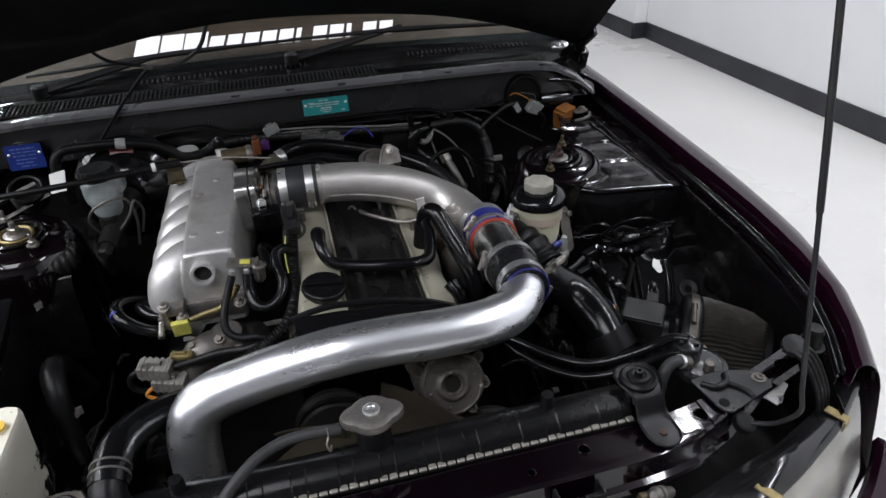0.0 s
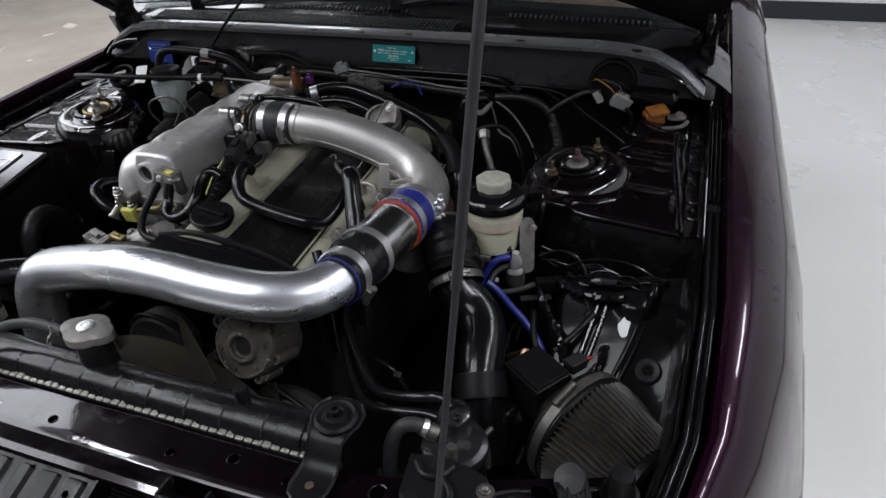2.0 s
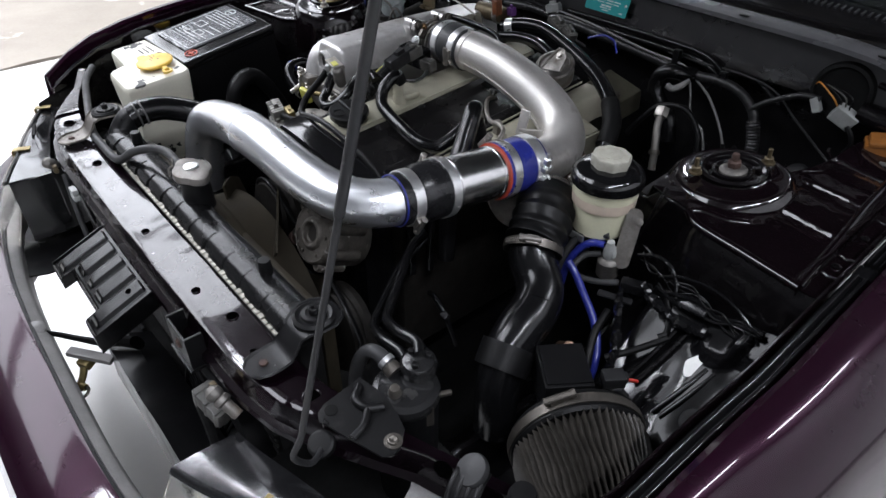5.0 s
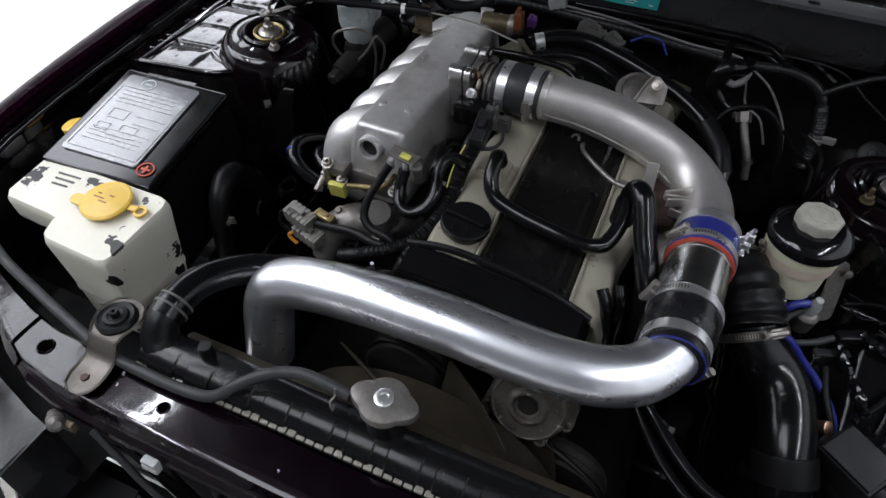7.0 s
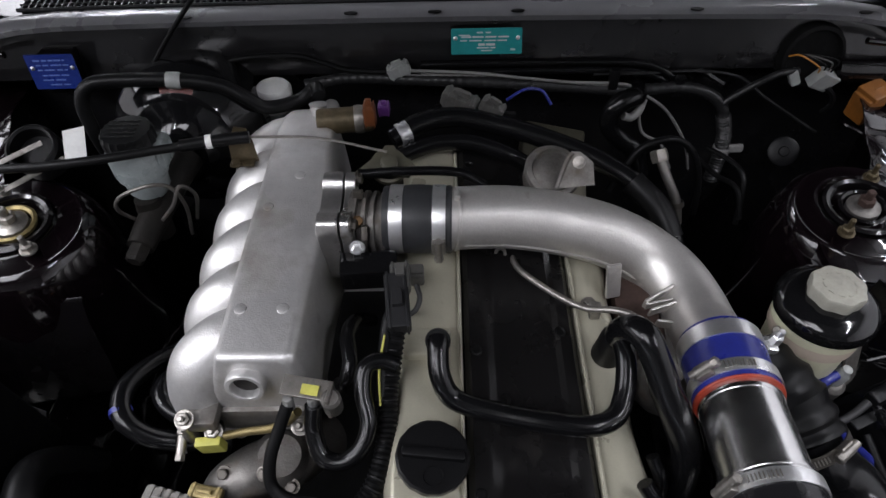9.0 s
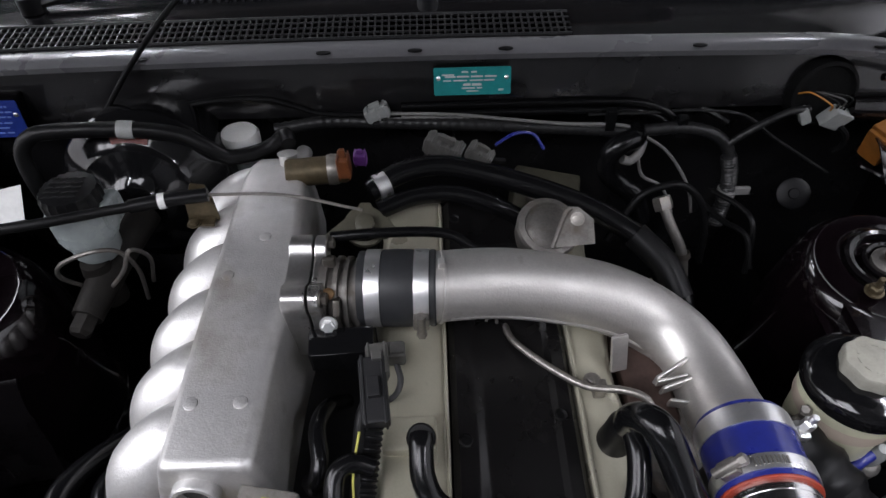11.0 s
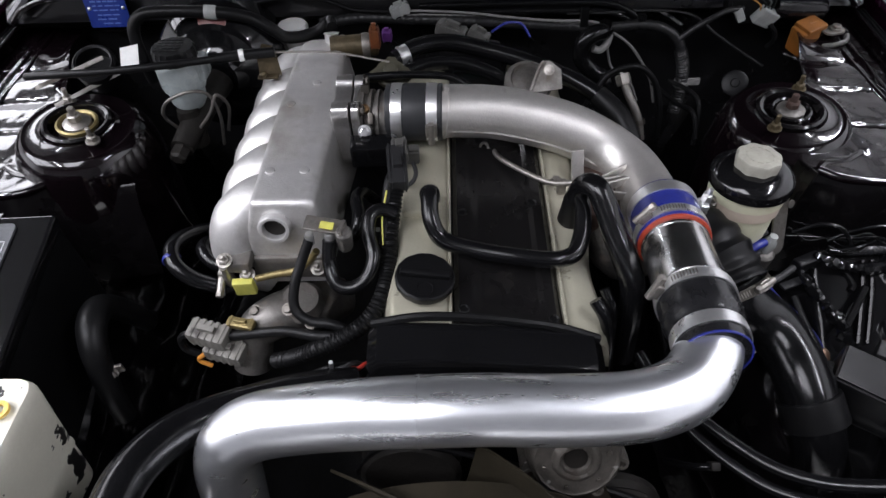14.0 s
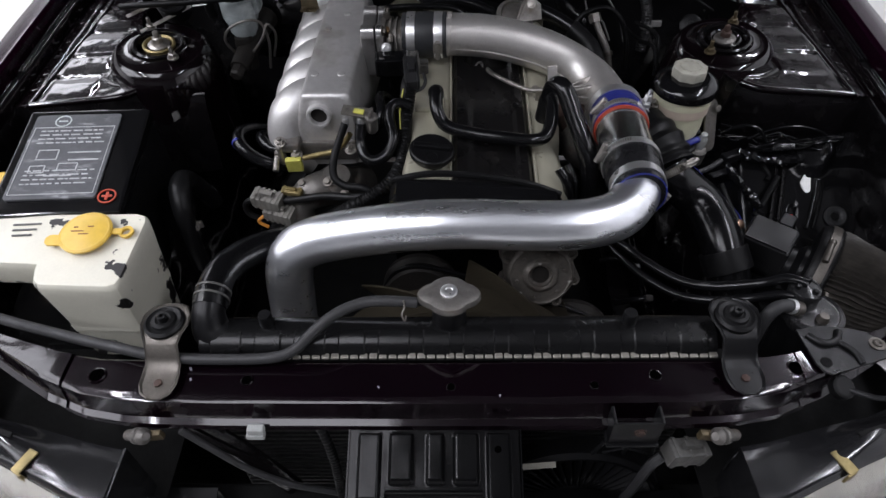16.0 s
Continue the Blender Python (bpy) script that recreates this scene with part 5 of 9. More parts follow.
def clamp(bm_loc, axis, r, parent_thing, screw=(0, 0, 1), w=0.011, name="clamp", band=None):
    """A worm-drive clamp: band, slotted run, screw housing."""
    b = part(name, hoop(B(), bm_loc, axis, r, w), band or STEEL, parent_thing, "steel band clamp")
    ax = Vector(axis).normalized()
    s = Vector(screw)
    s = (s - s.dot(ax) * ax).normalized()
    tdir = ax.cross(s)
    p = Vector(bm_loc) + s * (r + 0.004)
    bm = B()
    box(bm, None, (0.018, w * 1.05, 0.009), 0.002, m=aim(p, s, tdir))
    lathe(bm, [(0.0045, -0.013), (0.0045, 0.013), (0.003, 0.014)], aim(p + s * 0.003, tdir), 12)
    lathe(bm, [(0.0052, 0.013), (0.0052, 0.018), (0.004, 0.019)], aim(p + s * 0.003, tdir), 6)
    part("screw", bm, BOLT, b)
    bm = B()
    for k in range(9):
        a = 0.45 + k * 0.075
        d = s * math.cos(a) + tdir * math.sin(a)
        box(bm, None, (0.0012, w * 0.5, 0.0012), 0, m=aim(Vector(bm_loc) + d * (r + 0.0018), d, ax.cross(d)))
    part("slots", bm, BOLT, b)
    return b


# ---- charge pipes ----
P_LOW = [(-0.205, 0.100, 0.585), (-0.203, 0.108, 0.629), (-0.199, 0.116, 0.678), (-0.186, 0.1235, 0.710), (-0.158, 0.129, 0.726), (-0.106, 0.128, 0.741), (-0.047, 0.123, 0.756), (0.0025, 0.120, 0.764), (0.0615, 0.121, 0.764), (0.12, 0.1215, 0.760), (0.188, 0.1255, 0.756), (0.227, 0.136, 0.753), (0.256, 0.153, 0.751), (0.275, 0.175, 0.752), (0.2845, 0.195, 0.754), (0.287, 0.215, 0.754)]
low = thing("charge_pipe", (-0.2, 0.11, 0.56), "polished aluminium charge pipe across the engine's front", "pipe")
part("pipe", tube(B(), P_LOW, 0.033, 40, 6), POLISHED, low)
part("weld_bead", hoop(B(), (-0.002, 0.1200, 0.7638), (1, -0.03, 0.10), 0.0328, 0.003, 0.0008), POLISHED, low)

coupler = thing("hose_coupler", (0.289, 0.22, 0.70), "black silicone reducer coupler with steel clamps", "hose")
ax = Vector((0.0494, 1, -0.0984)).normalized()
c0 = Vector((0.2856, 0.1809, 0.7578))
bm = B()
lathe(bm, [(0.0325, 0), (0.0357, 0.0), (0.0368, 0.008), (0.0368, 0.028), (0.0378, 0.032), (0.0408, 0.040), (0.0414, 0.048), (0.0414, 0.082), (0.0405, 0.0845), (0.037, 0.0855)], aim(c0, ax), 40)
part("sleeve", bm, SILICONE, coupler)
part("lip", hoop(B(), c0 - ax * 0.0005, ax, 0.0345, 0.0022, 0.0014), BLUE, coupler, "blue inner lining")
clamp(c0 + ax * 0.019, ax, 0.0374, coupler, (1, 0, -0.6), 0.015)
clamp(c0 + ax * 0.0765, ax, 0.0418, coupler, (-1, 0, 0.35), 0.013)

mid = thing("steel_tube", (0.292, 0.31, 0.70), "short polished steel tube between silicone couplers", "pipe")
bm = B()
lathe(bm, [(0.038, 0.078), (0.0390, 0.080), (0.0390, 0.210), (0.038, 0.211)], aim(c0, ax), 48)
part("tube", bm, CHROME, mid)
part("rolled_bead", hoop(B(), c0 + ax * 0.168, ax, 0.0389, 0.004, 0.0010), CHROME, mid)
part("rolled_bead", hoop(B(), c0 + ax * 0.090, ax, 0.0389, 0.004, 0.0012), CHROME, mid)

bluec = thing("hose_coupler", (0.296, 0.39, 0.70), "blue silicone coupler with a red lip and steel clamps", "hose")
bm = B()
lathe(bm, [(0.0392, 0.1765), (0.0420, 0.1765), (0.0425, 0.183), (0.0420, 0.198), (0.0416, 0.208), (0.0420, 0.218), (0.0416, 0.232), (0.0412, 0.249), (0.0405, 0.251), (0.0370, 0.251)], aim(c0, ax), 44)
part("sleeve", bm, BLUE, bluec)
part("lip", hoop(B(), c0 + ax * 0.1752, ax, 0.0391, 0.0030, 0.0034), RED, bluec, "orange-red lip")
clamp(c0 + ax * 0.1885, ax, 0.0429, bluec, (-0.80, 0, 0.62), 0.014)
b2 = part("t_bolt_clamp", hoop(B(), c0 + ax * 0.2365, ax, 0.0420, 0.019), STEEL, bluec, "steel T-bolt clamp")
bm = B()
tb = Vector((0.3440, 0.4165, 0.7460))
lathe(bm, [(0.0035, -0.024), (0.0035, 0.026), (0.003, 0.027)], aim(tb, (0.12, -0.08, 1)), 12)
lathe(bm, [(0.0062, 0.008), (0.0062, 0.018), (0.005, 0.019)], aim(tb, (0.12, -0.08, 1)), 6)
box(bm, None, (0.013, 0.018, 0.010), 0.003, m=aim(tb, (0.12, -0.08, 1)))
box(bm, None, (0.013, 0.018, 0.010), 0.003, m=aim(tb + Vector((-0.002, 0, -0.018)), (0.12, -0.08, 1)))
part("t_bolt", bm, STEEL, b2)
bm = B()
for dz in (0.004, -0.016):
    tube(bm, [tb + Vector((-0.010, 0, dz + 0.004)), tb + Vector((0.004, 0, dz + 0.006)), tb + Vector((0.008, 0, dz)), tb + Vector((0.003, 0, dz - 0.006)), tb + Vector((-0.010, 0, dz - 0.004))], 0.0016, 6, 4)
part("trunnion_loop", bm, STEEL, b2)

P_UP = [(0.2935, 0.4238, 0.7325), (0.2945, 0.4554, 0.7205), (0.2923, 0.4920, 0.7165), (0.2804, 0.5270, 0.7205), (0.2580, 0.5530, 0.7280), (0.2295, 0.5675, 0.7400), (0.1898, 0.5725, 0.7575), (0.1393, 0.5700, 0.7760), (0.0885, 0.5660, 0.7895), (0.0440, 0.5590, 0.7970), (0.0080, 0.5530, 0.8005)]
up = thing("intake_pipe", (0.2, 0.55, 0.72), "satin silver cast intake pipe curving to the throttle", "pipe")
part("pipe", tube(B(), P_UP, [0.0370, 0.0370, 0.0370, 0.0370, 0.0370, 0.0370, 0.0370, 0.0365, 0.036, 0.0355, 0.035], 40, 6), SATIN, up)
bm = B()
seam = [Vector(p) + Vector((-0.3, -1, -0.25)).normalized() * 0.0370 for p in P_UP[2:10]]
tube(bm, seam, 0.0022, 6, 5)
part("casting_seam", bm, SATIN, up)
bm = B()
box(bm, (0.204, 0.514, 0.736), (0.018, 0.005, 0.044), 0.002, (-18, 0, 12))
part("tab", bm, SATIN, up)
bm = B()
for a, b in (((0.231, 0.477, 0.746), (0.264, 0.498, 0.737)), ((0.236, 0.470, 0.736), (0.266, 0.481, 0.732)), ((0.243, 0.463, 0.722), (0.268, 0.458, 0.727))):
    a, b = Vector(a), Vector(b)
    box(bm, None, ((b - a).length, 0.0035, 0.016), 0.0012, m=aim((a + b) / 2, (0, -0.2, 1), b - a))
a, b = Vector((0.233, 0.476, 0.742)), Vector((0.262, 0.484, 0.732))
box(bm, None, ((b - a).length, 0.003, 0.012), 0.001, m=aim((a + b) / 2, (0, -0.2, 1), b - a))
part("bracket", bm, SATIN, up)
bm = B()
lathe(bm, [(0.0350, -0.002), (0.0364, -0.0015), (0.0364, 0.0015), (0.0350, 0.002), (0.0350, -0.002)], aim((0.024, 0.5545, 0.7995), (1, 0.08, -0.14)), 36)
box(bm, (0.026, 0.552, 0.8365), (0.007, 0.010, 0.008), 0.002)
part("end_bead", bm, SATIN, up)

tc = thing("hose_coupler", (-0.02, 0.555, 0.76), "black rubber throttle coupler with steel clamps", "hose")
axt = Vector((1, -0.03, 0.0)).normalized()
ct = Vector((-0.050, 0.5565, 0.799))
bm = B()
lathe(bm, [(0.033, -0.005), (0.0365, -0.0048), (0.0372, -0.003), (0.037, 0.003), (0.037, 0.017), (0.0384, 0.0195), (0.0388, 0.032), (0.0384, 0.0465), (0.037, 0.049), (0.037, 0.064), (0.0382, 0.0665), (0.0382, 0.069), (0.0370, 0.0705), (0.034, 0.0705)], aim(ct, axt), 44)
part("sleeve", bm, COUPLER, tc)
clamp(ct + axt * 0.010, axt, 0.0374, tc, (0, 0.6, -1), 0.0145)
clamp(ct + axt * 0.0565, axt, 0.0374, tc, (0, -1, -0.05), 0.0145)



# ---- radiator and cooling ----
def radiator():
    r = thing("radiator", (0.03, 0.0, 0.34), "black plastic-tank radiator behind the front panel", "radiator")
    bm = B()
    rows = []
    xs = sorted([*np.linspace(-0.285, 0.352, 13), -0.283, 0.35])
    for x in xs:
        e = 0.8 if x in (xs[0], xs[-1]) else 1.0
        rows.append([(x, -0.002 + y * e, 0.682 + (z - 0.682) * e) for y, z in ((-0.028, 0.668), (-0.028, 0.685), (-0.022, 0.698), (-0.010, 0.705), (0.008, 0.706), (0.022, 0.699), (0.028, 0.686), (0.028, 0.668))])
    rings(bm, rows)
    tank = part("top_tank", bm, TANKBLACK, r, "ribbed black plastic top tank")
    for i, x in enumerate(np.arange(-0.25, 0.345, 0.052)):
        bm = B()
        w = 0.034 if i % 2 else 0.04
        rows = [[(x + d, -0.002 + y * k, 0.682 + (z - 0.682) * k) for y, z in ((-0.029, 0.672), (-0.029, 0.684), (-0.0235, 0.6975), (-0.012, 0.7045), (-0.004, 0.7055), (-0.004, 0.68))] for d, k in ((-w / 2, 0.98), (-w / 2 + 0.002, 1.05), (w / 2 - 0.002, 1.05), (w / 2, 0.98))]
        rings(bm, rows)
        part("rib", bm, TANKBLACK, tank)
    bm = B()
    box(bm, (0.033, 0.0, 0.51), (0.64, 0.034, 0.31), 0.004)
    part("core", bm, MESHDARK, r)
    bm = B()
    box(bm, (0.033, -0.0305, 0.6835), (0.64, 0.009, 0.005), 0.001)
    strip = part("crimp_strip", bm, CHASSIS, r)
    proto = None
    for x in np.arange(-0.28, 0.35, 0.0118):
        if proto is None:
            bm = B()
            box(bm, (float(x), -0.0305, 0.687), (0.0098, 0.0085, 0.004), 0.001, segs=1)
            proto = part("crimp_tab", bm, FIN, strip, "pale crimped tabs")
            x0 = float(x)
        else:
            c = proto.copy()
            scene.collection.objects.link(c)
            c.location = proto.location + Vector((float(x) - x0, 0, 0))
    bm = B()
    lathe(bm, [(0.022, 0.69), (0.021, 0.72), (0.020, 0.735), (0.025, 0.738), (0.025, 0.746)], pose(0.026, 0.014, 0), 28)
    tube(bm, [(0.02, 0.012, 0.738), (-0.012, 0.01, 0.74), (-0.022, 0.009, 0.74)], 0.004, 10, 3)
    neck = part("filler_neck", bm, PLASTIC, tank)
    # pressure cap with two ears
    n = pose(0.026, 0.014, 0.746)
    out = []
    for k in range(48):
        a = 2 * math.pi * k / 48
        ear = max(0, abs(math.cos(a)) - 0.80) / 0.20
        out.append(((0.0275 + 0.011 * ear ** 0.7) * math.cos(a), (0.0275 + 0.0005 * ear) * math.sin(a)))
    bm = B()
    rings(bm, [[n @ Vector((x * k, y * k, z)) for x, y in out] for k, z in ((0.97, -0.004), (1.0, -0.003), (1.0, 0.004), (0.97, 0.0065), (0.80, 0.0085), (0.45, 0.0095))])
    cap = part("pressure_cap", bm, CASTDARK, tank, "worn grey radiator cap with two ears")
    bm = B()
    lathe(bm, [(0.0105, 0.0085), (0.0105, 0.0115), (0.0085, 0.0125), (0.005, 0.0125), (0.0045, 0.011), (0.0, 0.011)], n, 24)
    part("rivet", bm, STEEL, cap)
    for x, y in ((-0.202, 0.006), (0.247, 0.006)):
        bm = B()
        lathe(bm, [(0.009, 0), (0.0085, 0.018), (0.0075, 0.022), (0.0, 0.0222)], pose(x, y, 0.702), 18)
        part("stub", bm, PLASTIC, tank)
    bm = B()
    tube(bm, [(-0.262, -0.002, 0.685), (-0.274, 0.004, 0.695), (-0.277, 0.016, 0.712), (-0.275, 0.032, 0.7225)], [0.024, 0.0235, 0.0205, 0.0195], 22, 5)
    part("outlet", bm, PLASTIC, tank)


radiator()
uh = thing("radiator_hose", (-0.24, 0.12, 0.66), "shiny black upper radiator hose with two pale bands", "hose")
part("hose", tube(B(), [(-0.276, 0.022, 0.717), (-0.2755, 0.045, 0.7225), (-0.273, 0.08, 0.720), (-0.262, 0.118, 0.707), (-0.238, 0.150, 0.694), (-0.20, 0.175, 0.682), (-0.14, 0.20, 0.672), (-0.08, 0.215, 0.66)], 0.0215, 26, 6), HOSE, uh)
for d in (0.034, 0.045):
    part("band", hoop(B(), (-0.2757, d, 0.7195 + (d - 0.034) * 0.2), (0.02, 1, 0.16), 0.0216, 0.003, 0.0012), GREYPLASTIC, uh, "pale hose band")

ov = thing("overflow_hose", (-0.3, -0.02, 0.68), "thin black overflow hose along the front panel", "hose")
part("hose", tube(B(), [(-0.012, 0.010, 0.740), (-0.045, 0.012, 0.741), (-0.078, 0.012, 0.738), (-0.110, 0.000, 0.733), (-0.138, -0.020, 0.722), (-0.160, -0.033, 0.705), (-0.19, -0.038, 0.695), (-0.25, -0.039, 0.693), (-0.32, -0.035, 0.692), (-0.39, -0.020, 0.692), (-0.47, 0.0, 0.693), (-0.56, 0.025, 0.695), (-0.64, 0.06, 0.69)], 0.0068, 12, 6), OLDHOSE, ov)
bm = B()
tube(bm, [(-0.028, 0.006, 0.749), (-0.028, 0.004, 0.738), (-0.031, -0.002, 0.732), (-0.028, -0.004, 0.722), (-0.026, -0.002, 0.730)], 0.0012, 6, 4)
part("spring_clip", bm, BOLT, ov)


def radiator_bracket(x, y, mat, foot):
    b = thing("radiator_bracket", (x, y - 0.035, 0.682), "pressed steel radiator bracket with a rubber bush" if x < 0 else "black radiator bracket with a rubber bush", "bracket", "radiator brackets")
    n = pose(x, y, 0.716)
    bm = B()
    rows = []
    for v, w, z in ((0.031, 0.012, 0.716), (0.026, 0.022, 0.717), (0.012, 0.030, 0.717), (-0.004, 0.030, 0.717), (-0.018, 0.025, 0.716), (-0.028, 0.021, 0.711), (-0.036, 0.021, 0.698), (-0.044, 0.022, 0.690), (-0.056, 0.023, 0.688), (-0.070, 0.023, 0.688), (-0.082, 0.019, 0.688), (-0.089, 0.009, 0.688)):
        rows.append([(x + foot * max(0.0, -v) + u * w, y + v, z + (0.004 if abs(u) == 1 else 0) - (0.0 if abs(u) < 1 else 0.001)) for u in (-1, -0.86, -0.4, 0, 0.4, 0.86, 1)])
    skin(bm, rows, 0.0025)
    part("plate", bm, mat, b)
    bm = B()
    lathe(bm, [(0.024, 0.0), (0.0245, 0.006), (0.021, 0.009), (0.018, 0.0075), (0.0155, 0.0075), (0.014, 0.0105), (0.0095, 0.0115), (0.007, 0.010)], n, 32)
    bush = part("rubber_bush", bm, RUBBER, b)
    bm = B()
    lathe(bm, [(0.0055, 0.006), (0.0055, 0.017), (0.0045, 0.018), (0.0025, 0.018), (0.002, 0.012)], n, 16)
    part("pin", bm, PLASTIC, bush)
    bm = B()
    hexbolt(bm, (x + foot * 0.068, y - 0.068, 0.6885), (0, 0, 1), 0.0048, 0.004)
    part("bolt", bm, RUST, b)


radiator_bracket(-0.324, -0.003, OLDSTEEL, 0.05)
radiator_bracket(0.372, 0.002, PLASTIC, 0.0)


def fan():
    """The engine-driven fan behind the radiator, at rest, in its shroud."""
    f = thing("cooling_fan", (0.03, 0.075, 0.34), "dull brown plastic cooling fan in its shroud", "fan")
    bm = B()
    lathe(bm, [(0.225, -0.02), (0.215, 0.0), (0.195, 0.02), (0.195, 0.055), (0.199, 0.055), (0.201, 0.02), (0.225, -0.016), (0.225, -0.02)], aim((0.03, 0.045, 0.465), (0, 1, 0)), 56)
    box(bm, (0.033, 0.036, 0.515), (0.61, 0.022, 0.31), 0.008)
    part("shroud", bm, BEIGE, f, "dull brown translucent fan shroud")
    bm = B()
    lathe(bm, [(0.055, 0.03), (0.06, 0.05), (0.055, 0.085), (0.03, 0.09)], aim((0.03, 0.03, 0.50), (0, 1, 0)), 28)
    part("hub", bm, CASTDARK, f)
    for k in range(7):
        a0 = 2 * math.pi * k / 7 + 0.25
        rows = []
        for s in np.linspace(0, 1, 7):
            rr = 0.055 + 0.135 * s
            rows.append([Vector((0.03 + rr * math.cos(a0 + t), 0.095 + 0.055 * (t / 0.5) , 0.50 + rr * math.sin(a0 + t))) for t in np.linspace(-0.26, 0.30, 6)])
        part("blade", skin(B(), rows, 0.003), BEIGE, f)


fan()

# ---- battery, washer bottle ----
def battery():
    m = Matrix.Translation((-0.553, 0.295, 0.743)) @ pose(0, 0, 0, 8.0, 2.0, 4.5)
    b = thing("battery", (-0.553, 0.295, 0.53), "black car battery with a grey warning label", "battery")
    bm = B()
    box(bm, None, (0.185, 0.215, 0.20), 0.006, m=m @ pose(0, 0, -0.106))
    case = part("case", bm, PLASTIC, b)
    bm = B()
    box(bm, None, (0.190, 0.220, 0.022), 0.005, m=m @ pose(0, 0, -0.012))
    lid = part("lid", bm, GLOSSBLACK, b)
    top = m @ pose(0, 0, 0.0)
    lb = top @ pose(-0.012, 0.006, 0.0)
    bm = B()
    plate(bm, rounded(0.132, 0.178, 0.006), 0.004, lb @ Matrix.Translation((0, 0, 0.0022)))
    label = part("label", bm, LABEL, lid, "scuffed grey label with painted glare streaks and unreadable small print")
    bm = B()
    for w, h, x, y in ((0.122, 0.0010, 0, 0.060), (0.122, 0.0010, 0, -0.080), (0.0010, 0.14, -0.061, -0.010), (0.0010, 0.14, 0.061, -0.010)):
        plate(bm, rounded(w, h, 0.0003), 0.0008, lb @ Matrix.Translation((x, y, 0.003)))
    part("border", bm, LABELPRINT, label)
    rnd = random.Random(4)
    y = 0.052
    for i in range(13):
        if i in (4, 5, 6, 7, 8):
            y -= 0.0100
            continue
        x = -0.050
        while x < 0.048:
            w = rnd.uniform(0.004, 0.017)
            w = min(w, 0.052 - x)
            bm = B()
            plate(bm, rounded(w, 0.0019, 0.0005), 0.0008, lb @ Matrix.Translation((x + w / 2, y, 0.003)))
            part("print_bar", bm, LABELPRINT, label)
            x += w + rnd.uniform(0.002, 0.005)
        y -= 0.0088
    bm = B()
    for w, h, x, yy in ((0.03, 0.02, -0.026, 0.0), (0.028, 0.014, 0.010, -0.026), (0.05, 0.0022, 0.028, 0.004), (0.045, 0.0022, 0.030, -0.012), (0.022, 0.014, -0.034, -0.030), (0.04, 0.0018, 0.0, -0.044)):
        for dx, dy, ww, hh in ((0, h / 2, w, 0.0014), (0, -h / 2, w, 0.0014), (w / 2, 0, 0.0014, h), (-w / 2, 0, 0.0014, h)) if h > 0.005 else ((0, 0, w, h),):
            plate(bm, rounded(ww, hh, 0.0003), 0.0008, lb @ Matrix.Translation((x + dx, yy + dy, 0.003)))
    part("diagram", bm, LABELPRINT, label)
    bm = B()
    lathe(bm, [(0.0125, 0.0022), (0.0125, 0.0032), (0.0110, 0.0032), (0.0110, 0.0022), (0.0125, 0.0022)], lb @ pose(-0.022, 0.074, 0), 28)
    plate(bm, rounded(0.014, 0.002, 0.0004), 0.001, lb @ Matrix.Translation((-0.022, 0.074, 0.0032)))
    part("minus_mark", bm, PRINT, label)
    pm = m @ pose(0.070, -0.080, 0.0)
    bm = B()
    lathe(bm, [(0.0135, 0.0), (0.0135, 0.0012), (0.0115, 0.0012), (0.0115, 0.0), (0.0135, 0.0)], pm, 28)
    plate(bm, rounded(0.015, 0.004, 0.0004), 0.001, pm @ Matrix.Translation((0, 0, 0.0012)))
    plate(bm, rounded(0.004, 0.015, 0.0004), 0.001, pm @ Matrix.Translation((0, 0, 0.0013)))
    part("plus_mark", bm, REDMARK, lid, "red plus sign in a ring")
    bm = B()
    box(bm, (-0.60, 0.425, 0.735), (0.10, 0.012, 0.006), 0.002, (0, 0, 4))
    box(bm, (-0.575, 0.418, 0.728), (0.05, 0.006, 0.02), 0.002, (0, 0, 4))
    part("hold_down", bm, BAY, b)


battery()


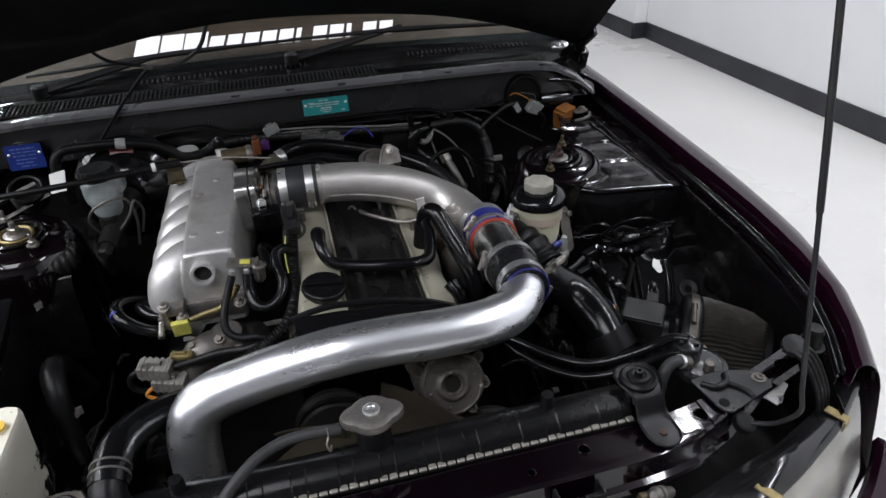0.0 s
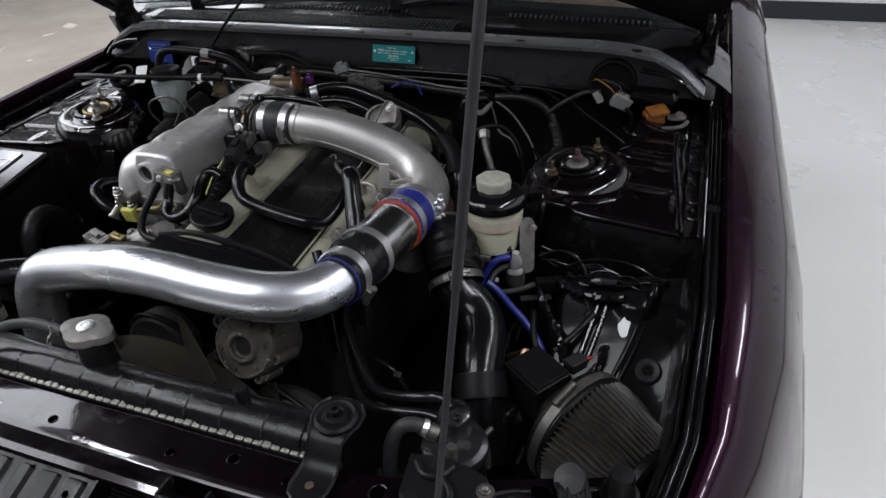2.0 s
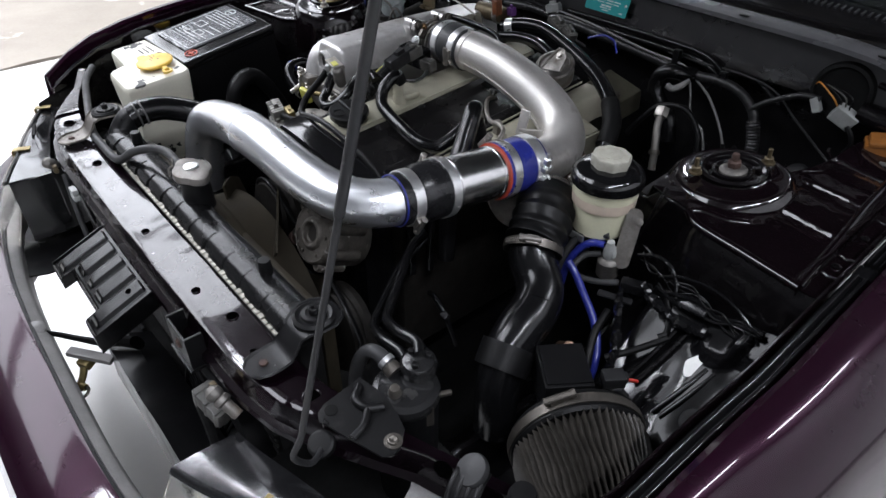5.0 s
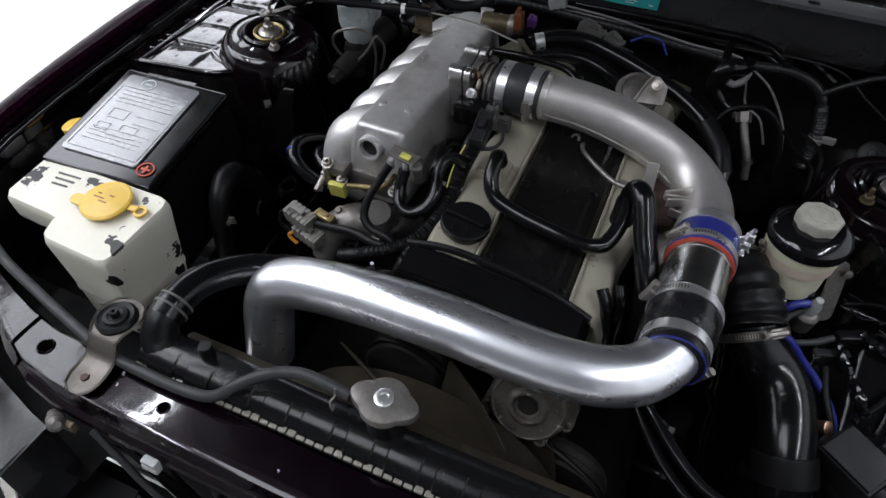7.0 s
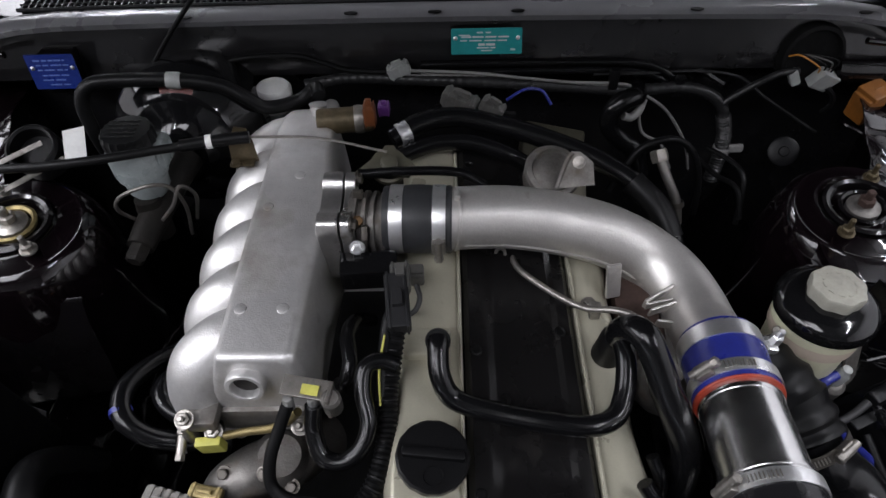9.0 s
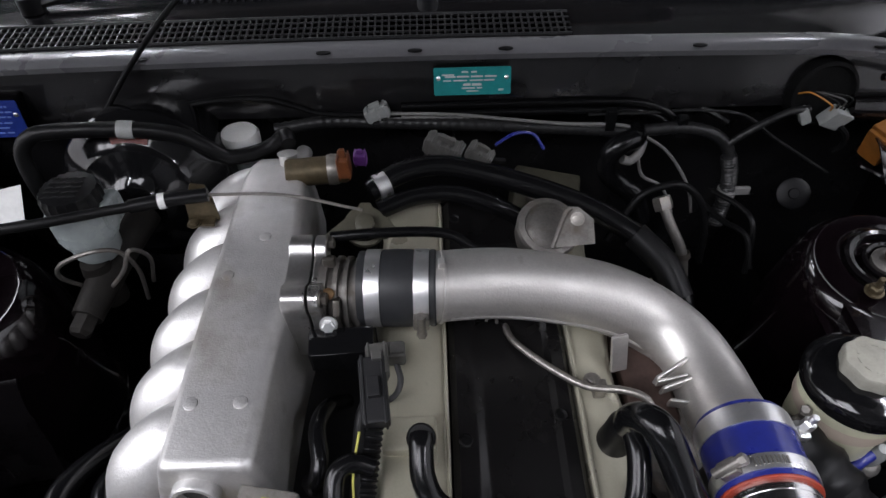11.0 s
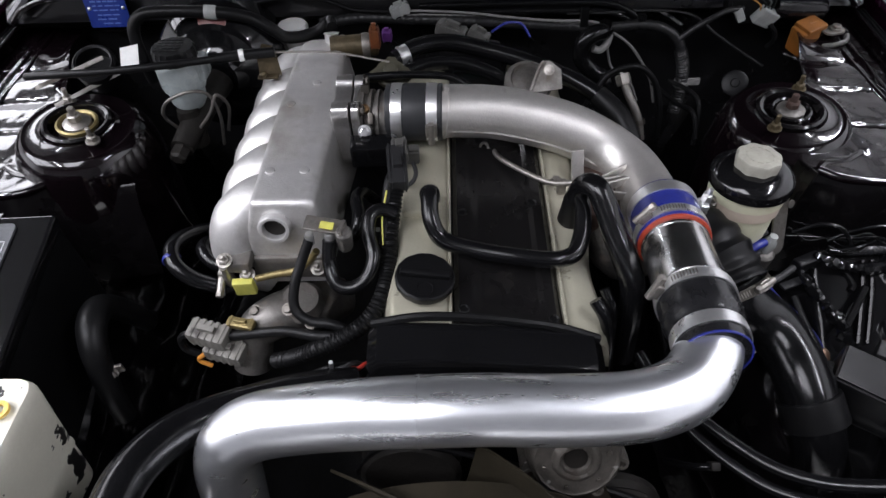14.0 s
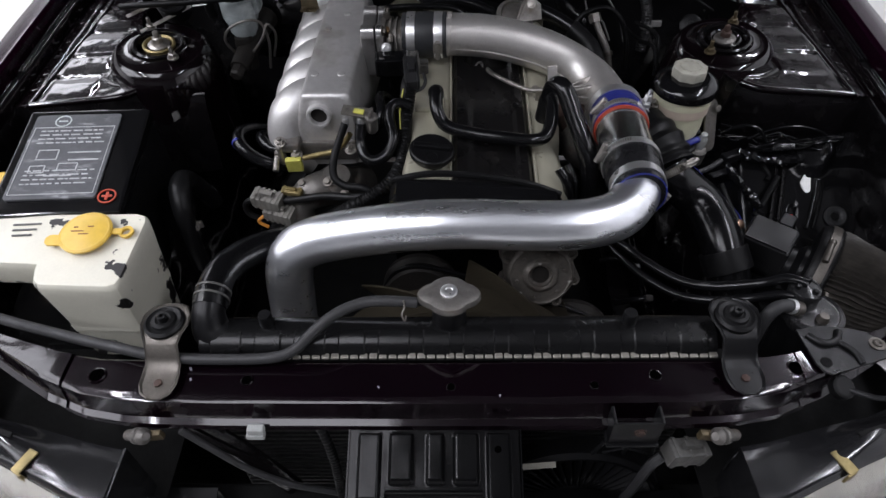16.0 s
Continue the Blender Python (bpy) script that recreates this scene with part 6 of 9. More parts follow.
def washer_bottle():
    w = thing("washer_bottle", (-0.50, 0.13, 0.52), "yellowed white washer bottle with black flaked marks", "washer bottle")
    bm = B()
    def shell(out, cx, cy, levels):
        rings(bm, [[(cx + (x - cx) * k, cy + (y - cy) * k, z + 0.10 * (y - 0.13) * max(0.0, (z - 0.6) / 0.12)) for x, y in out] for z, k in levels])
    shell([(-0.536, 0.092), (-0.530, 0.072), (-0.520, 0.064), (-0.425, 0.060), (-0.414, 0.064), (-0.410, 0.074), (-0.404, 0.176), (-0.408, 0.186), (-0.420, 0.190), (-0.536, 0.190)], -0.468, 0.13, ((0.54, 0.84), (0.60, 0.89), (0.604, 0.915), (0.612, 0.92), (0.617, 0.905), (0.66, 0.95), (0.695, 0.99), (0.708, 1.0), (0.715, 0.985), (0.7185, 0.955)))
    shell([(-0.640, 0.114), (-0.632, 0.104), (-0.545, 0.100), (-0.530, 0.098), (-0.520, 0.104), (-0.520, 0.184), (-0.526, 0.1895), (-0.630, 0.1895), (-0.640, 0.184)], -0.58, 0.145, ((0.672, 0.90), (0.680, 0.96), (0.700, 0.995), (0.708, 1.0), (0.7145, 0.985), (0.718, 0.955)))
    part("tank", bm, TANK, w)
    n = Matrix.Translation((-0.478, 0.146, 0.7215)) @ pose(0, 0, 0, 6, 0, 0)
    bm = B()
    lathe(bm, [(0.022, -0.006), (0.022, 0.004), (0.034, 0.005), (0.036, 0.007), (0.036, 0.010), (0.033, 0.012), (0.030, 0.0115), (0.020, 0.0145), (0.0, 0.015)], n, 40)
    cap = part("cap", bm, YELLOW, w, "yellow snap-on cap with a pull loop")
    bm = B()
    plate(bm, rounded(0.03, 0.018, 0.008), 0.003, n @ Matrix.Translation((-0.038, -0.012, 0.0085)))
    part("lift_tab", bm, YELLOW, cap)
    bm = B()
    box(bm, None, (0.02, 0.010, 0.004), 0.0015, m=n @ pose(0.040, 0.004, 0.006))
    lathe(bm, [(0.010, 0.002), (0.010, 0.006), (0.0055, 0.006), (0.0055, 0.002), (0.010, 0.002)], n @ pose(0.054, 0.004, 0), 20)
    part("loop", bm, YELLOW, cap)
    bm = B()
    for x, y, ww, hh in ((-0.008, -0.002, 0.018, 0.002), (0.002, -0.007, 0.014, 0.002), (-0.012, 0.005, 0.006, 0.002), (0.008, 0.006, 0.008, 0.002)):
        plate(bm, rounded(ww, hh, 0.0004), 0.001, n @ Matrix.Translation((x, y, 0.0152)))
    part("cap_mark", bm, ORANGE, cap)
    bm = B()
    for k in range(3):
        plate(bm, rounded(0.04 - 0.006 * k, 0.003, 0.0005), 0.001, pose(-0.575, 0.17 - 0.010 * k, 0.7235 - 0.001 * k, 6, 0, 3))
    part("moulded_mark", bm, GREYPLASTIC, w)


washer_bottle()

yb = thing("filler_cap", (-0.675, 0.27, 0.68), "small yellow cap on a white plastic neck by the wing", "cap")
bm = B()
lathe(bm, [(0.018, 0.0), (0.020, 0.003), (0.020, 0.012), (0.017, 0.014), (0.0, 0.0145)], pose(-0.675, 0.275, 0.705, 0, -10, 0), 24)
part("cap", bm, YELLOW, yb)
bm = B()
lathe(bm, [(0.016, -0.05), (0.015, 0.0), (0.016, 0.002)], pose(-0.675, 0.275, 0.703, 0, -10, 0), 20)
box(bm, (-0.665, 0.225, 0.685), (0.035, 0.045, 0.03), 0.008)
part("neck", bm, WHITEPLASTIC, yb)


# ---- power-steering reservoir ----
def reservoir():
    x, y = 0.421, 0.464
    r = thing("fluid_reservoir", (x, y, 0.66), "milky fluid reservoir with a glossy black lid and grey cap", "reservoir")
    n = pose(x - 0.002, y - 0.001, -0.002)
    bm = B()
    lathe(bm, [(0.030, 0.664), (0.040, 0.667), (0.0425, 0.674), (0.0435, 0.708), (0.0435, 0.711)], n, 44)
    low_b = part("lower_bowl", bm, MILKY, r)
    bm = B()
    lathe(bm, [(0.0437, 0.7105), (0.0465, 0.7125), (0.047, 0.726), (0.0465, 0.7275)], n, 44)
    part("fluid_band", bm, FLUID, r, "pinkish fluid line")
    bm = B()
    lathe(bm, [(0.0465, 0.7275), (0.0475, 0.729), (0.0475, 0.746), (0.046, 0.748)], n, 44)
    part("upper_bowl", bm, MILKY, r)
    bm = B()
    lathe(bm, [(0.047, 0.744), (0.0515, 0.745), (0.0525, 0.749), (0.0525, 0.757), (0.0505, 0.762), (0.046, 0.765), (0.043, 0.768), (0.034, 0.7715), (0.0, 0.773)], n, 48)
    lid = part("lid", bm, GLOSSBLACK, r, "glossy black ring lid")
    bm = B()
    lathe(bm, [(0.025, 0.768), (0.0265, 0.771), (0.0275, 0.784), (0.026, 0.787), (0.018, 0.788), (0.0, 0.7885)], n, 48, 0.0011, 8)
    cap = part("cap", bm, CAPGREY, lid, "worn grey eight-lobed cap")
    bm = B()
    for k in range(10):
        a = 2 * math.pi * k / 10
        box(bm, None, (0.006, 0.002, 0.0008), 0, m=n @ pose(0.016 * math.cos(a), 0.016 * math.sin(a), 0.7885, 0, 0, math.degrees(a) + 90))
    part("moulded_letters", bm, CAPGREY, cap)
    bm = B()
    tube(bm, [(x - 0.03, y - 0.02, 0.682), (x - 0.042, y - 0.030, 0.679), (x - 0.045, y - 0.034, 0.668), (x - 0.045, y - 0.036, 0.655)], 0.009, 14, 4)
    part("outlet", bm, MILKY, low_b)
    bm = B()
    hexbolt(bm, (x - 0.03, y - 0.046, 0.662), (0.3, -1, 0.1), 0.006, 0.008)
    box(bm, (x - 0.015, y - 0.044, 0.660), (0.04, 0.004, 0.012), 0.002)
    part("clip", bm, STEEL, r)
    bm = B()
    plate(bm, rounded(0.024, 0.092, 0.011), 0.003, aim((0.478, 0.452, 0.676), (0.45, -0.9, 0.35), (1, 0.3, 0)))
    lathe(bm, [(0.006, 0), (0.006, 0.001), (0.003, 0.0015)], aim((0.485, 0.460, 0.706), (0.45, -0.9, 0.35)), 14)
    part("bracket", bm, BOLT, r, "dull steel strap bracket")
    bm = B()
    box(bm, (0.488, 0.478, 0.70), (0.004, 0.035, 0.11), 0.002, (0, 12, 20))
    part("side_stay", bm, BAY, r)
    tube_bm = tube(B(), [(x, y, 0.665), (x - 0.005, y + 0.01, 0.62), (x - 0.02, y + 0.03, 0.56)], 0.011, 12, 4)
    part("return_hose", tube_bm, HOSE, r)


reservoir()


def boost_solenoid():
    s = thing("solenoid_valve", (0.462, 0.437, 0.61), "grey solenoid valve with a pale nozzle and hoses", "valve")
    n = aim((0.462, 0.440, 0.625), (0.05, -0.15, 1))
    bm = B()
    lathe(bm, [(0.014, -0.018), (0.0165, -0.016), (0.0165, 0.012), (0.013, 0.016), (0.008, 0.018)], n, 24)
    part("coil", bm, CASTDARK, s)
    bm = B()
    lathe(bm, [(0.008, 0.016), (0.009, 0.02), (0.009, 0.036), (0.006, 0.040), (0.0055, 0.048), (0.003, 0.049)], n, 16)
    box(bm, None, (0.02, 0.01, 0.014), 0.003, m=n @ pose(0.0, 0.0, 0.026))
    part("nozzle", bm, LIGHTPLASTIC, s)
    part("blue_hose", tube(B(), [(0.455, 0.432, 0.662), (0.438, 0.424, 0.660), (0.424, 0.417, 0.645), (0.414, 0.408, 0.618), (0.412, 0.40, 0.58)], 0.0058, 12, 6), BLUE, s)
    part("grey_hose", tube(B(), [(0.455, 0.44, 0.675), (0.43, 0.433, 0.67), (0.413, 0.42, 0.655), (0.405, 0.405, 0.62), (0.404, 0.40, 0.57)], 0.0055, 10, 6), OLDHOSE, s)
    part("loop_hose", tube(B(), [(0.452, 0.432, 0.645), (0.436, 0.416, 0.640), (0.432, 0.398, 0.628), (0.448, 0.392, 0.620), (0.476, 0.402, 0.622), (0.500, 0.416, 0.628)], 0.0048, 10, 6), OLDHOSE, s)
    bm = B()
    box(bm, (0.522, 0.426, 0.628), (0.044, 0.018, 0.018), 0.004, (0, 0, 24))
    plug = part("plug", bm, PLASTIC, s)
    part("lead", tube(B(), [(0.542, 0.437, 0.630), (0.560, 0.442, 0.625), (0.578, 0.430, 0.61), (0.590, 0.410, 0.600), (0.585, 0.400, 0.595)], 0.0042, 8, 6), RUBBER, plug)
    bm = B()
    box(bm, (0.505, 0.405, 0.61), (0.05, 0.012, 0.004), 0.0015, (0, 0, 22))
    part("stay", bm, DUSTY, s)


boost_solenoid()
bh = thing("boost_hose", (0.48, 0.37, 0.55), "blue silicone boost hose hanging beside the intake", "hose")
part("hose", tube(B(), [(0.430, 0.385, 0.640), (0.448, 0.383, 0.628), (0.470, 0.380, 0.605), (0.498, 0.372, 0.582), (0.522, 0.355, 0.562), (0.535, 0.338, 0.545), (0.54, 0.325, 0.52)], 0.0058, 12, 6), BLUE, bh)


# ---- intake tract and cone filter ----
def intake():
    t = thing("intake_hose", (0.42, 0.32, 0.5), "black rubber intake elbow with steel clamps", "hose")
    part("bellows", tube(B(), [(0.33, 0.445, 0.668), (0.345, 0.43, 0.684), (0.358, 0.410, 0.688), (0.372, 0.386, 0.680), (0.382, 0.366, 0.668), (0.388, 0.352, 0.660)], [0.038, 0.040, 0.043, 0.044, 0.043, 0.042], 30, 6, ribs=0.0022, pitch=0.019), RUBBER, t, "ribbed rubber elbow")
    part("bend", tube(B(), [(0.386, 0.358, 0.662), (0.398, 0.342, 0.647), (0.420, 0.332, 0.632), (0.440, 0.316, 0.620), (0.452, 0.290, 0.610), (0.458, 0.262, 0.602), (0.464, 0.235, 0.588), (0.472, 0.212, 0.565), (0.482, 0.196, 0.53), (0.49, 0.19, 0.48)], [0.036, 0.035, 0.034, 0.034, 0.034, 0.034, 0.033, 0.0315, 0.03, 0.03], 30, 6), HOSE, t)
    clamp((0.3905, 0.350, 0.657), (0.45, -0.65, -0.6), 0.0425, t, (0.35, -0.5, 0.8), 0.012, band=OLDSTEEL)
    clamp((0.352, 0.425, 0.686), (0.55, -0.75, 0.15), 0.0425, t, (0.4, 0.6, 0.6), 0.011, band=CASTDARK)
    bm = B()
    lathe(bm, [(0.034, -0.018), (0.0375, -0.018), (0.038, -0.015), (0.038, 0.015), (0.0375, 0.018), (0.034, 0.018)], aim((0.467, 0.224, 0.578), (0.28, -0.7, -0.66)), 36)
    part("joining_sleeve", bm, RUBBER, t, "dull black joining sleeve")
    part("seam", hoop(B(), (0.449, 0.300, 0.6135), (0.42, -0.85, -0.32), 0.0338, 0.003, 0.0008), HOSE, t)
    # meter body
    m = thing("airflow_meter", (0.545, 0.25, 0.54), "black airflow meter box with a plug", "sensor")
    ax = Vector((0.828, -0.56, -0.02)).normalized()
    f0 = Vector((0.603, 0.213, 0.555))
    bm = B()
    lathe(bm, [(0.030, -0.12), (0.033, -0.09), (0.033, -0.03), (0.042, -0.02), (0.042, 0.0)], aim(f0, ax), 32)
    part("bore", bm, PLASTIC, m)
    bm = B()
    box(bm, None, (0.074, 0.064, 0.062), 0.004, m=aim(Vector((0.541, 0.256, 0.574)), (0, -0.03, 1), (0.8, -0.6, 0)))
    box(bm, None, (0.066, 0.058, 0.003), 0.001, m=aim(Vector((0.541, 0.256, 0.606)), (0, -0.03, 1), (0.8, -0.6, 0)))
    part("box", bm, PLASTIC, m)
    bm = B()
    box(bm, None, (0.022, 0.030, 0.018), 0.003, m=aim(Vector((0.588, 0.300, 0.586)), (0, 0, 1), (0.8, -0.6, 0)))
    box(bm, None, (0.012, 0.014, 0.012), 0.002, m=aim(Vector((0.594, 0.312, 0.584)), (0, 0, 1), (0.8, -0.6, 0)))
    plug = part("plug", bm, DUSTY, m, "grey plug with a red seal")
    part("red_lead", tube(B(), [(0.598, 0.315, 0.582), (0.604, 0.321, 0.581), (0.608, 0.327, 0.578)], 0.0024, 8, 5), WIRE_R, plug)
    # cone filter with pleats
    c = thing("air_filter", (0.66, 0.16, 0.48), "dark pleated cone air filter with a steel neck band", "air filter")
    bm = B()
    lathe(bm, [(0.038, -0.014), (0.078, -0.012), (0.083, -0.006), (0.084, 0.016), (0.081, 0.020), (0.06, 0.021)], aim(f0, ax), 48)
    part("base_ring", bm, RUBBER, c)
    band = part("neck_band", hoop(B(), f0 + ax * 0.006, ax, 0.0842, 0.013, 0.0016, 56), OLDSTEEL, c, "dull steel neck band")
    bm = B()
    q = f0 + ax * 0.006 + Vector((-0.25, -0.35, 1)).normalized() * 0.087
    box(bm, None, (0.018, 0.010, 0.006), 0.002, m=aim(q, (-0.25, -0.35, 1), (0.5, 0.8, 0.3)))
    lathe(bm, [(0.0048, -0.016), (0.0048, 0.016), (0.0056, 0.016), (0.0056, 0.022), (0.004, 0.023)], aim(q + Vector((0, 0, 0.004)), (0.5, 0.8, 0.3)), 10)
    part("band_screw", bm, OLDSTEEL, band)
    n = aim(f0, ax)
    seg, k = 372, 62
    loops = []
    for r, h in ((0.077, 0.018), (0.078, 0.022), (0.0775, 0.034), (0.0757, 0.046), (0.0735, 0.058), (0.071, 0.07), (0.0685, 0.082), (0.066, 0.094), (0.0635, 0.106), (0.061, 0.118), (0.0605, 0.122)):
        loops.append([n @ Vector(((r + 0.0115 * (0.5 - abs(math.sin(k * a / 2))) + 0.0013 * math.sin(9 * a + 55 * h)) * math.cos(a + 0.016 * math.sin(70 * h + 3 * a) + 0.010 * math.sin(150 * h + 11 * a)), (r + 0.0115 * (0.5 - abs(math.sin(k * a / 2))) + 0.0013 * math.sin(9 * a + 55 * h)) * math.sin(a + 0.016 * math.sin(70 * h + 3 * a) + 0.010 * math.sin(150 * h + 11 * a)), h)) for a in (2 * math.pi * i / seg for i in range(seg))])
    part("pleats", rings(B(), loops), FABRIC, c, angle=70)
    bm = B()
    lathe(bm, [(0.063, 0.118), (0.066, 0.121), (0.066, 0.130), (0.062, 0.134), (0.0, 0.135)], n, 40)
    part("end_cap", bm, RUBBER, c)


intake()


# ---- front corner: canister, bracket, prop rod ----
def canister():
    c = thing("charcoal_canister", (0.512, 0.062, 0.5), "black vapour canister with a round cap and hoses", "canister")
    n = pose(0.494, 0.037, 0.032)
    bm = B()
    lathe(bm, [(0.035, 0.48), (0.035, 0.636), (0.0365, 0.638), (0.0365, 0.645), (0.034, 0.648), (0.0, 0.649)], n, 40)
    body = part("body", bm, PLASTIC, c)
    bm = B()
    lathe(bm, [(0.0375, 0.640), (0.0382, 0.646), (0.0365, 0.651), (0.030, 0.6535), (0.028, 0.6525), (0.014, 0.655), (0.0, 0.6555)], n, 44)
    part("lid", bm, CANLID, body, "dusty glossy black lid")
    bm = B()
    lathe(bm, [(0.0195, 0.652), (0.0205, 0.660), (0.0205, 0.668), (0.0185, 0.6715), (0.0175, 0.6705), (0.010, 0.674), (0.0, 0.6745)], n @ pose(-0.008, 0.024, 0), 32)
    cup = part("valve_cap", bm, CANLID, body, "dusty round valve cap")
    for k in range(3):
        a = 1.1 + 2.1 * k
        bm = B()
        lathe(bm, [(0.0036, 0.671), (0.0036, 0.677), (0.0025, 0.678)], n @ pose(-0.008 + 0.012 * math.cos(a), 0.024 + 0.012 * math.sin(a), 0), 10)
        part("nub", bm, PLASTIC, cup)
    bm = B()
    lathe(bm, [(0.0100, 0.0), (0.0100, 0.010), (0.008, 0.012), (0.008, 0.022), (0.006, 0.024)], aim((0.474, 0.038, 0.688), (-0.9, -0.10, 0.35)), 16)
    part("nozzle", bm, OLDSTEEL, body, "grey outlet nozzle")
    bm = B()
    lathe(bm, [(0.0072, 0.652), (0.0078, 0.658), (0.0055, 0.664), (0.0, 0.6645)], n @ pose(0.002, -0.016, 0), 14)
    part("ring", bm, OLDSTEEL, body)
    bm = B()
    box(bm, (0.519, 0.058, 0.676), (0.006, 0.036, 0.006), 0.002, (0, 0, -24))
    box(bm, (0.527, 0.040, 0.664), (0.006, 0.014, 0.030), 0.002, (0, 0, -24))
    part("retaining_strap", bm, OLDSTEEL, body)
    part("elbow_hose", tube(B(), [(0.464, 0.037, 0.693), (0.450, 0.035, 0.699), (0.436, 0.031, 0.696), (0.426, 0.025, 0.680), (0.421, 0.018, 0.645), (0.420, 0.01, 0.56)], 0.0085, 12, 6), OLDHOSE, c, "grey weathered elbow hose")
    part("hose_clip", hoop(B(), (0.460, 0.0365, 0.6955), (1, 0.15, -0.4), 0.0088, 0.006, 0.001), STEEL, c)
    part("long_hose", tube(B(), [(0.486, 0.063, 0.708), (0.466, 0.074, 0.706), (0.430, 0.076, 0.694), (0.385, 0.092, 0.670), (0.349, 0.122, 0.650), (0.305, 0.172, 0.644), (0.265, 0.222, 0.646), (0.25, 0.26, 0.65)], 0.0068, 12, 6), HOSE, c)
    part("long_hose", tube(B(), [(0.478, 0.052, 0.696), (0.452, 0.060, 0.690), (0.415, 0.062, 0.680), (0.375, 0.078, 0.658), (0.340, 0.108, 0.638), (0.300, 0.158, 0.630), (0.268, 0.21, 0.634), (0.255, 0.26, 0.64)], 0.006, 12, 6), HOSE, c)


canister()
SHEETGREY = chips(chips(material("dusty_bare_sheet_metal", (0.013, 0.013, 0.0136), 0.36, 0.5, 0, 0.4, 30, 300, 0.15, spec=0.3), (0.034, 0.033, 0.033), 0.45, 16, 0.56, 0.10), (0.006, 0.006, 0.006), 0.5, 28, 0.62, 0.04)
bk = thing("corner_bracket", (0.525, -0.005, 0.66), "dusty grey pressed bracket bolted to the front panel", "bracket")
bm = B()
plate(bm, [(0.456, 0.004), (0.462, -0.045), (0.468, -0.056), (0.476, -0.060), (0.50, -0.053), (0.552, -0.036), (0.557, -0.028), (0.556, -0.018), (0.540, 0.0), (0.520, 0.006), (0.49, 0.010)], 0.003, pose(0, 0, 0.690, 0, 0, 0))
part("plate", bm, SHEETGREY, bk)
bm = B()
tube(bm, [(0.466, -0.004, 0.690), (0.480, -0.018, 0.692), (0.497, -0.014, 0.692), (0.505, 0.0, 0.691)], 0.005, 10, 5)
tube(bm, [(0.497, -0.014, 0.692), (0.512, -0.030, 0.692), (0.516, -0.046, 0.690)], 0.004, 10, 5)
part("bead", bm, SHEETGREY, bk)
bm = B()
lathe(bm, [(0.0095, 0), (0.0095, 0.0014), (0.006, 0.0018), (0.0055, 0.004), (0.004, 0.0045), (0.002, 0.003), (0.0, 0.003)], pose(0.545, -0.018, 0.690), 18)
part("bolt", bm, OLDSTEEL, bk)
# black disc on the plate stands in for the shaded hole
bm = B()
lathe(bm, [(0.007, 0), (0.007, 0.0006), (0.005, 0.0008)], pose(0.474, -0.044, 0.6905), 16)
part("hole", bm, CHASSIS, bk)

rod = thing("bonnet_stay", (0.50, -0.07, 0.67), "thin dark bonnet prop rod with a plastic grip", "prop rod")
part("rod", tube(B(), [(0.488, -0.066, 0.672), (0.500, -0.075, 0.676), (0.514, -0.092, 0.690), (0.5225, -0.1100, 0.725), (0.5256, -0.1005, 0.75), (0.5272, -0.087, 0.80), (0.540, 0.021, 1.20), (0.5525, 0.126, 1.59)], 0.0031, 12, 6), DUSTY, rod)
bm = B()
a, b = Vector((0.5324, -0.0425, 0.965)), Vector((0.5448, 0.0615, 1.35))
tube(bm, [a, a.lerp(b, 0.03), a.lerp(b, 0.5), a.lerp(b, 0.97), b], [0.0036, 0.0043, 0.0042, 0.0042, 0.0036], 14, 4)
part("grip", bm, DUSTY, rod)
bm = B()
lathe(bm, [(0.013, -0.006), (0.014, -0.003), (0.014, 0.005), (0.010, 0.008)], aim((0.490, -0.067, 0.671), (0.2, -0.4, 1)), 22)
part("pivot_bush", bm, RUBBER, rod)

st = thing("hose_stub", (0.512, 0.303, 0.55), "coppery metal stub on the intake hose", "fitting")
bm = B()
lathe(bm, [(0.008, -0.03), (0.008, 0.004), (0.0095, 0.006), (0.0095, 0.013), (0.007, 0.015), (0.0, 0.0152)], aim((0.506, 0.306, 0.574), (0.55, -0.35, 0.6)), 16)
part("stub", bm, COPPERY, st)

# rubber bump stops on the panel
for bx, by in ((0.672, 0.030),):
    bs = thing("bump_stop", (bx, by, 0.66), "black rubber bonnet buffer on the panel", "buffer")
    bm = B()
    lathe(bm, [(0.014, 0), (0.0155, 0.006), (0.0125, 0.016), (0.0135, 0.026), (0.0115, 0.032), (0.0, 0.033)], pose(bx, by, 0.677), 22)
    part("buffer", bm, RUBBER, bs)
    bm = B()
    lathe(bm, [(0.02, 0), (0.02, 0.002), (0.015, 0.004)], pose(bx, by, 0.676), 20)
    part("washer", bm, RUBBER, bs)

# ribbed rubber strap over the panel's end, with a grey disc, and the worn bright tab beside it
rs = thing("lamp_strap", (0.64, -0.01, 0.62), "dark ribbed rubber strap with a grey disc over the panel end", "bracket")
line = [Vector(p) for p in ((0.622, 0.020, 0.694), (0.627, 0.008, 0.698), (0.634, -0.008, 0.690), (0.642, -0.022, 0.668), (0.648, -0.033, 0.642), (0.651, -0.040, 0.615))]
across = Vector((0.93, 0.36, 0.05)).normalized()
bm = B()
skin(bm, [[p + across * (0.016 * u) for u in np.linspace(-1, 1, 5)] for p in spline(line, 5)], 0.003)
strap = part("strap", bm, RUBBER, rs)
for u in (-0.8, -0.27, 0.27, 0.8):
    part("rib", tube(B(), [p + across * (0.016 * u) + Vector((0, -0.002, 0.002)) for p in line], 0.0024, 8, 5), PLASTIC, strap)
bm = B()
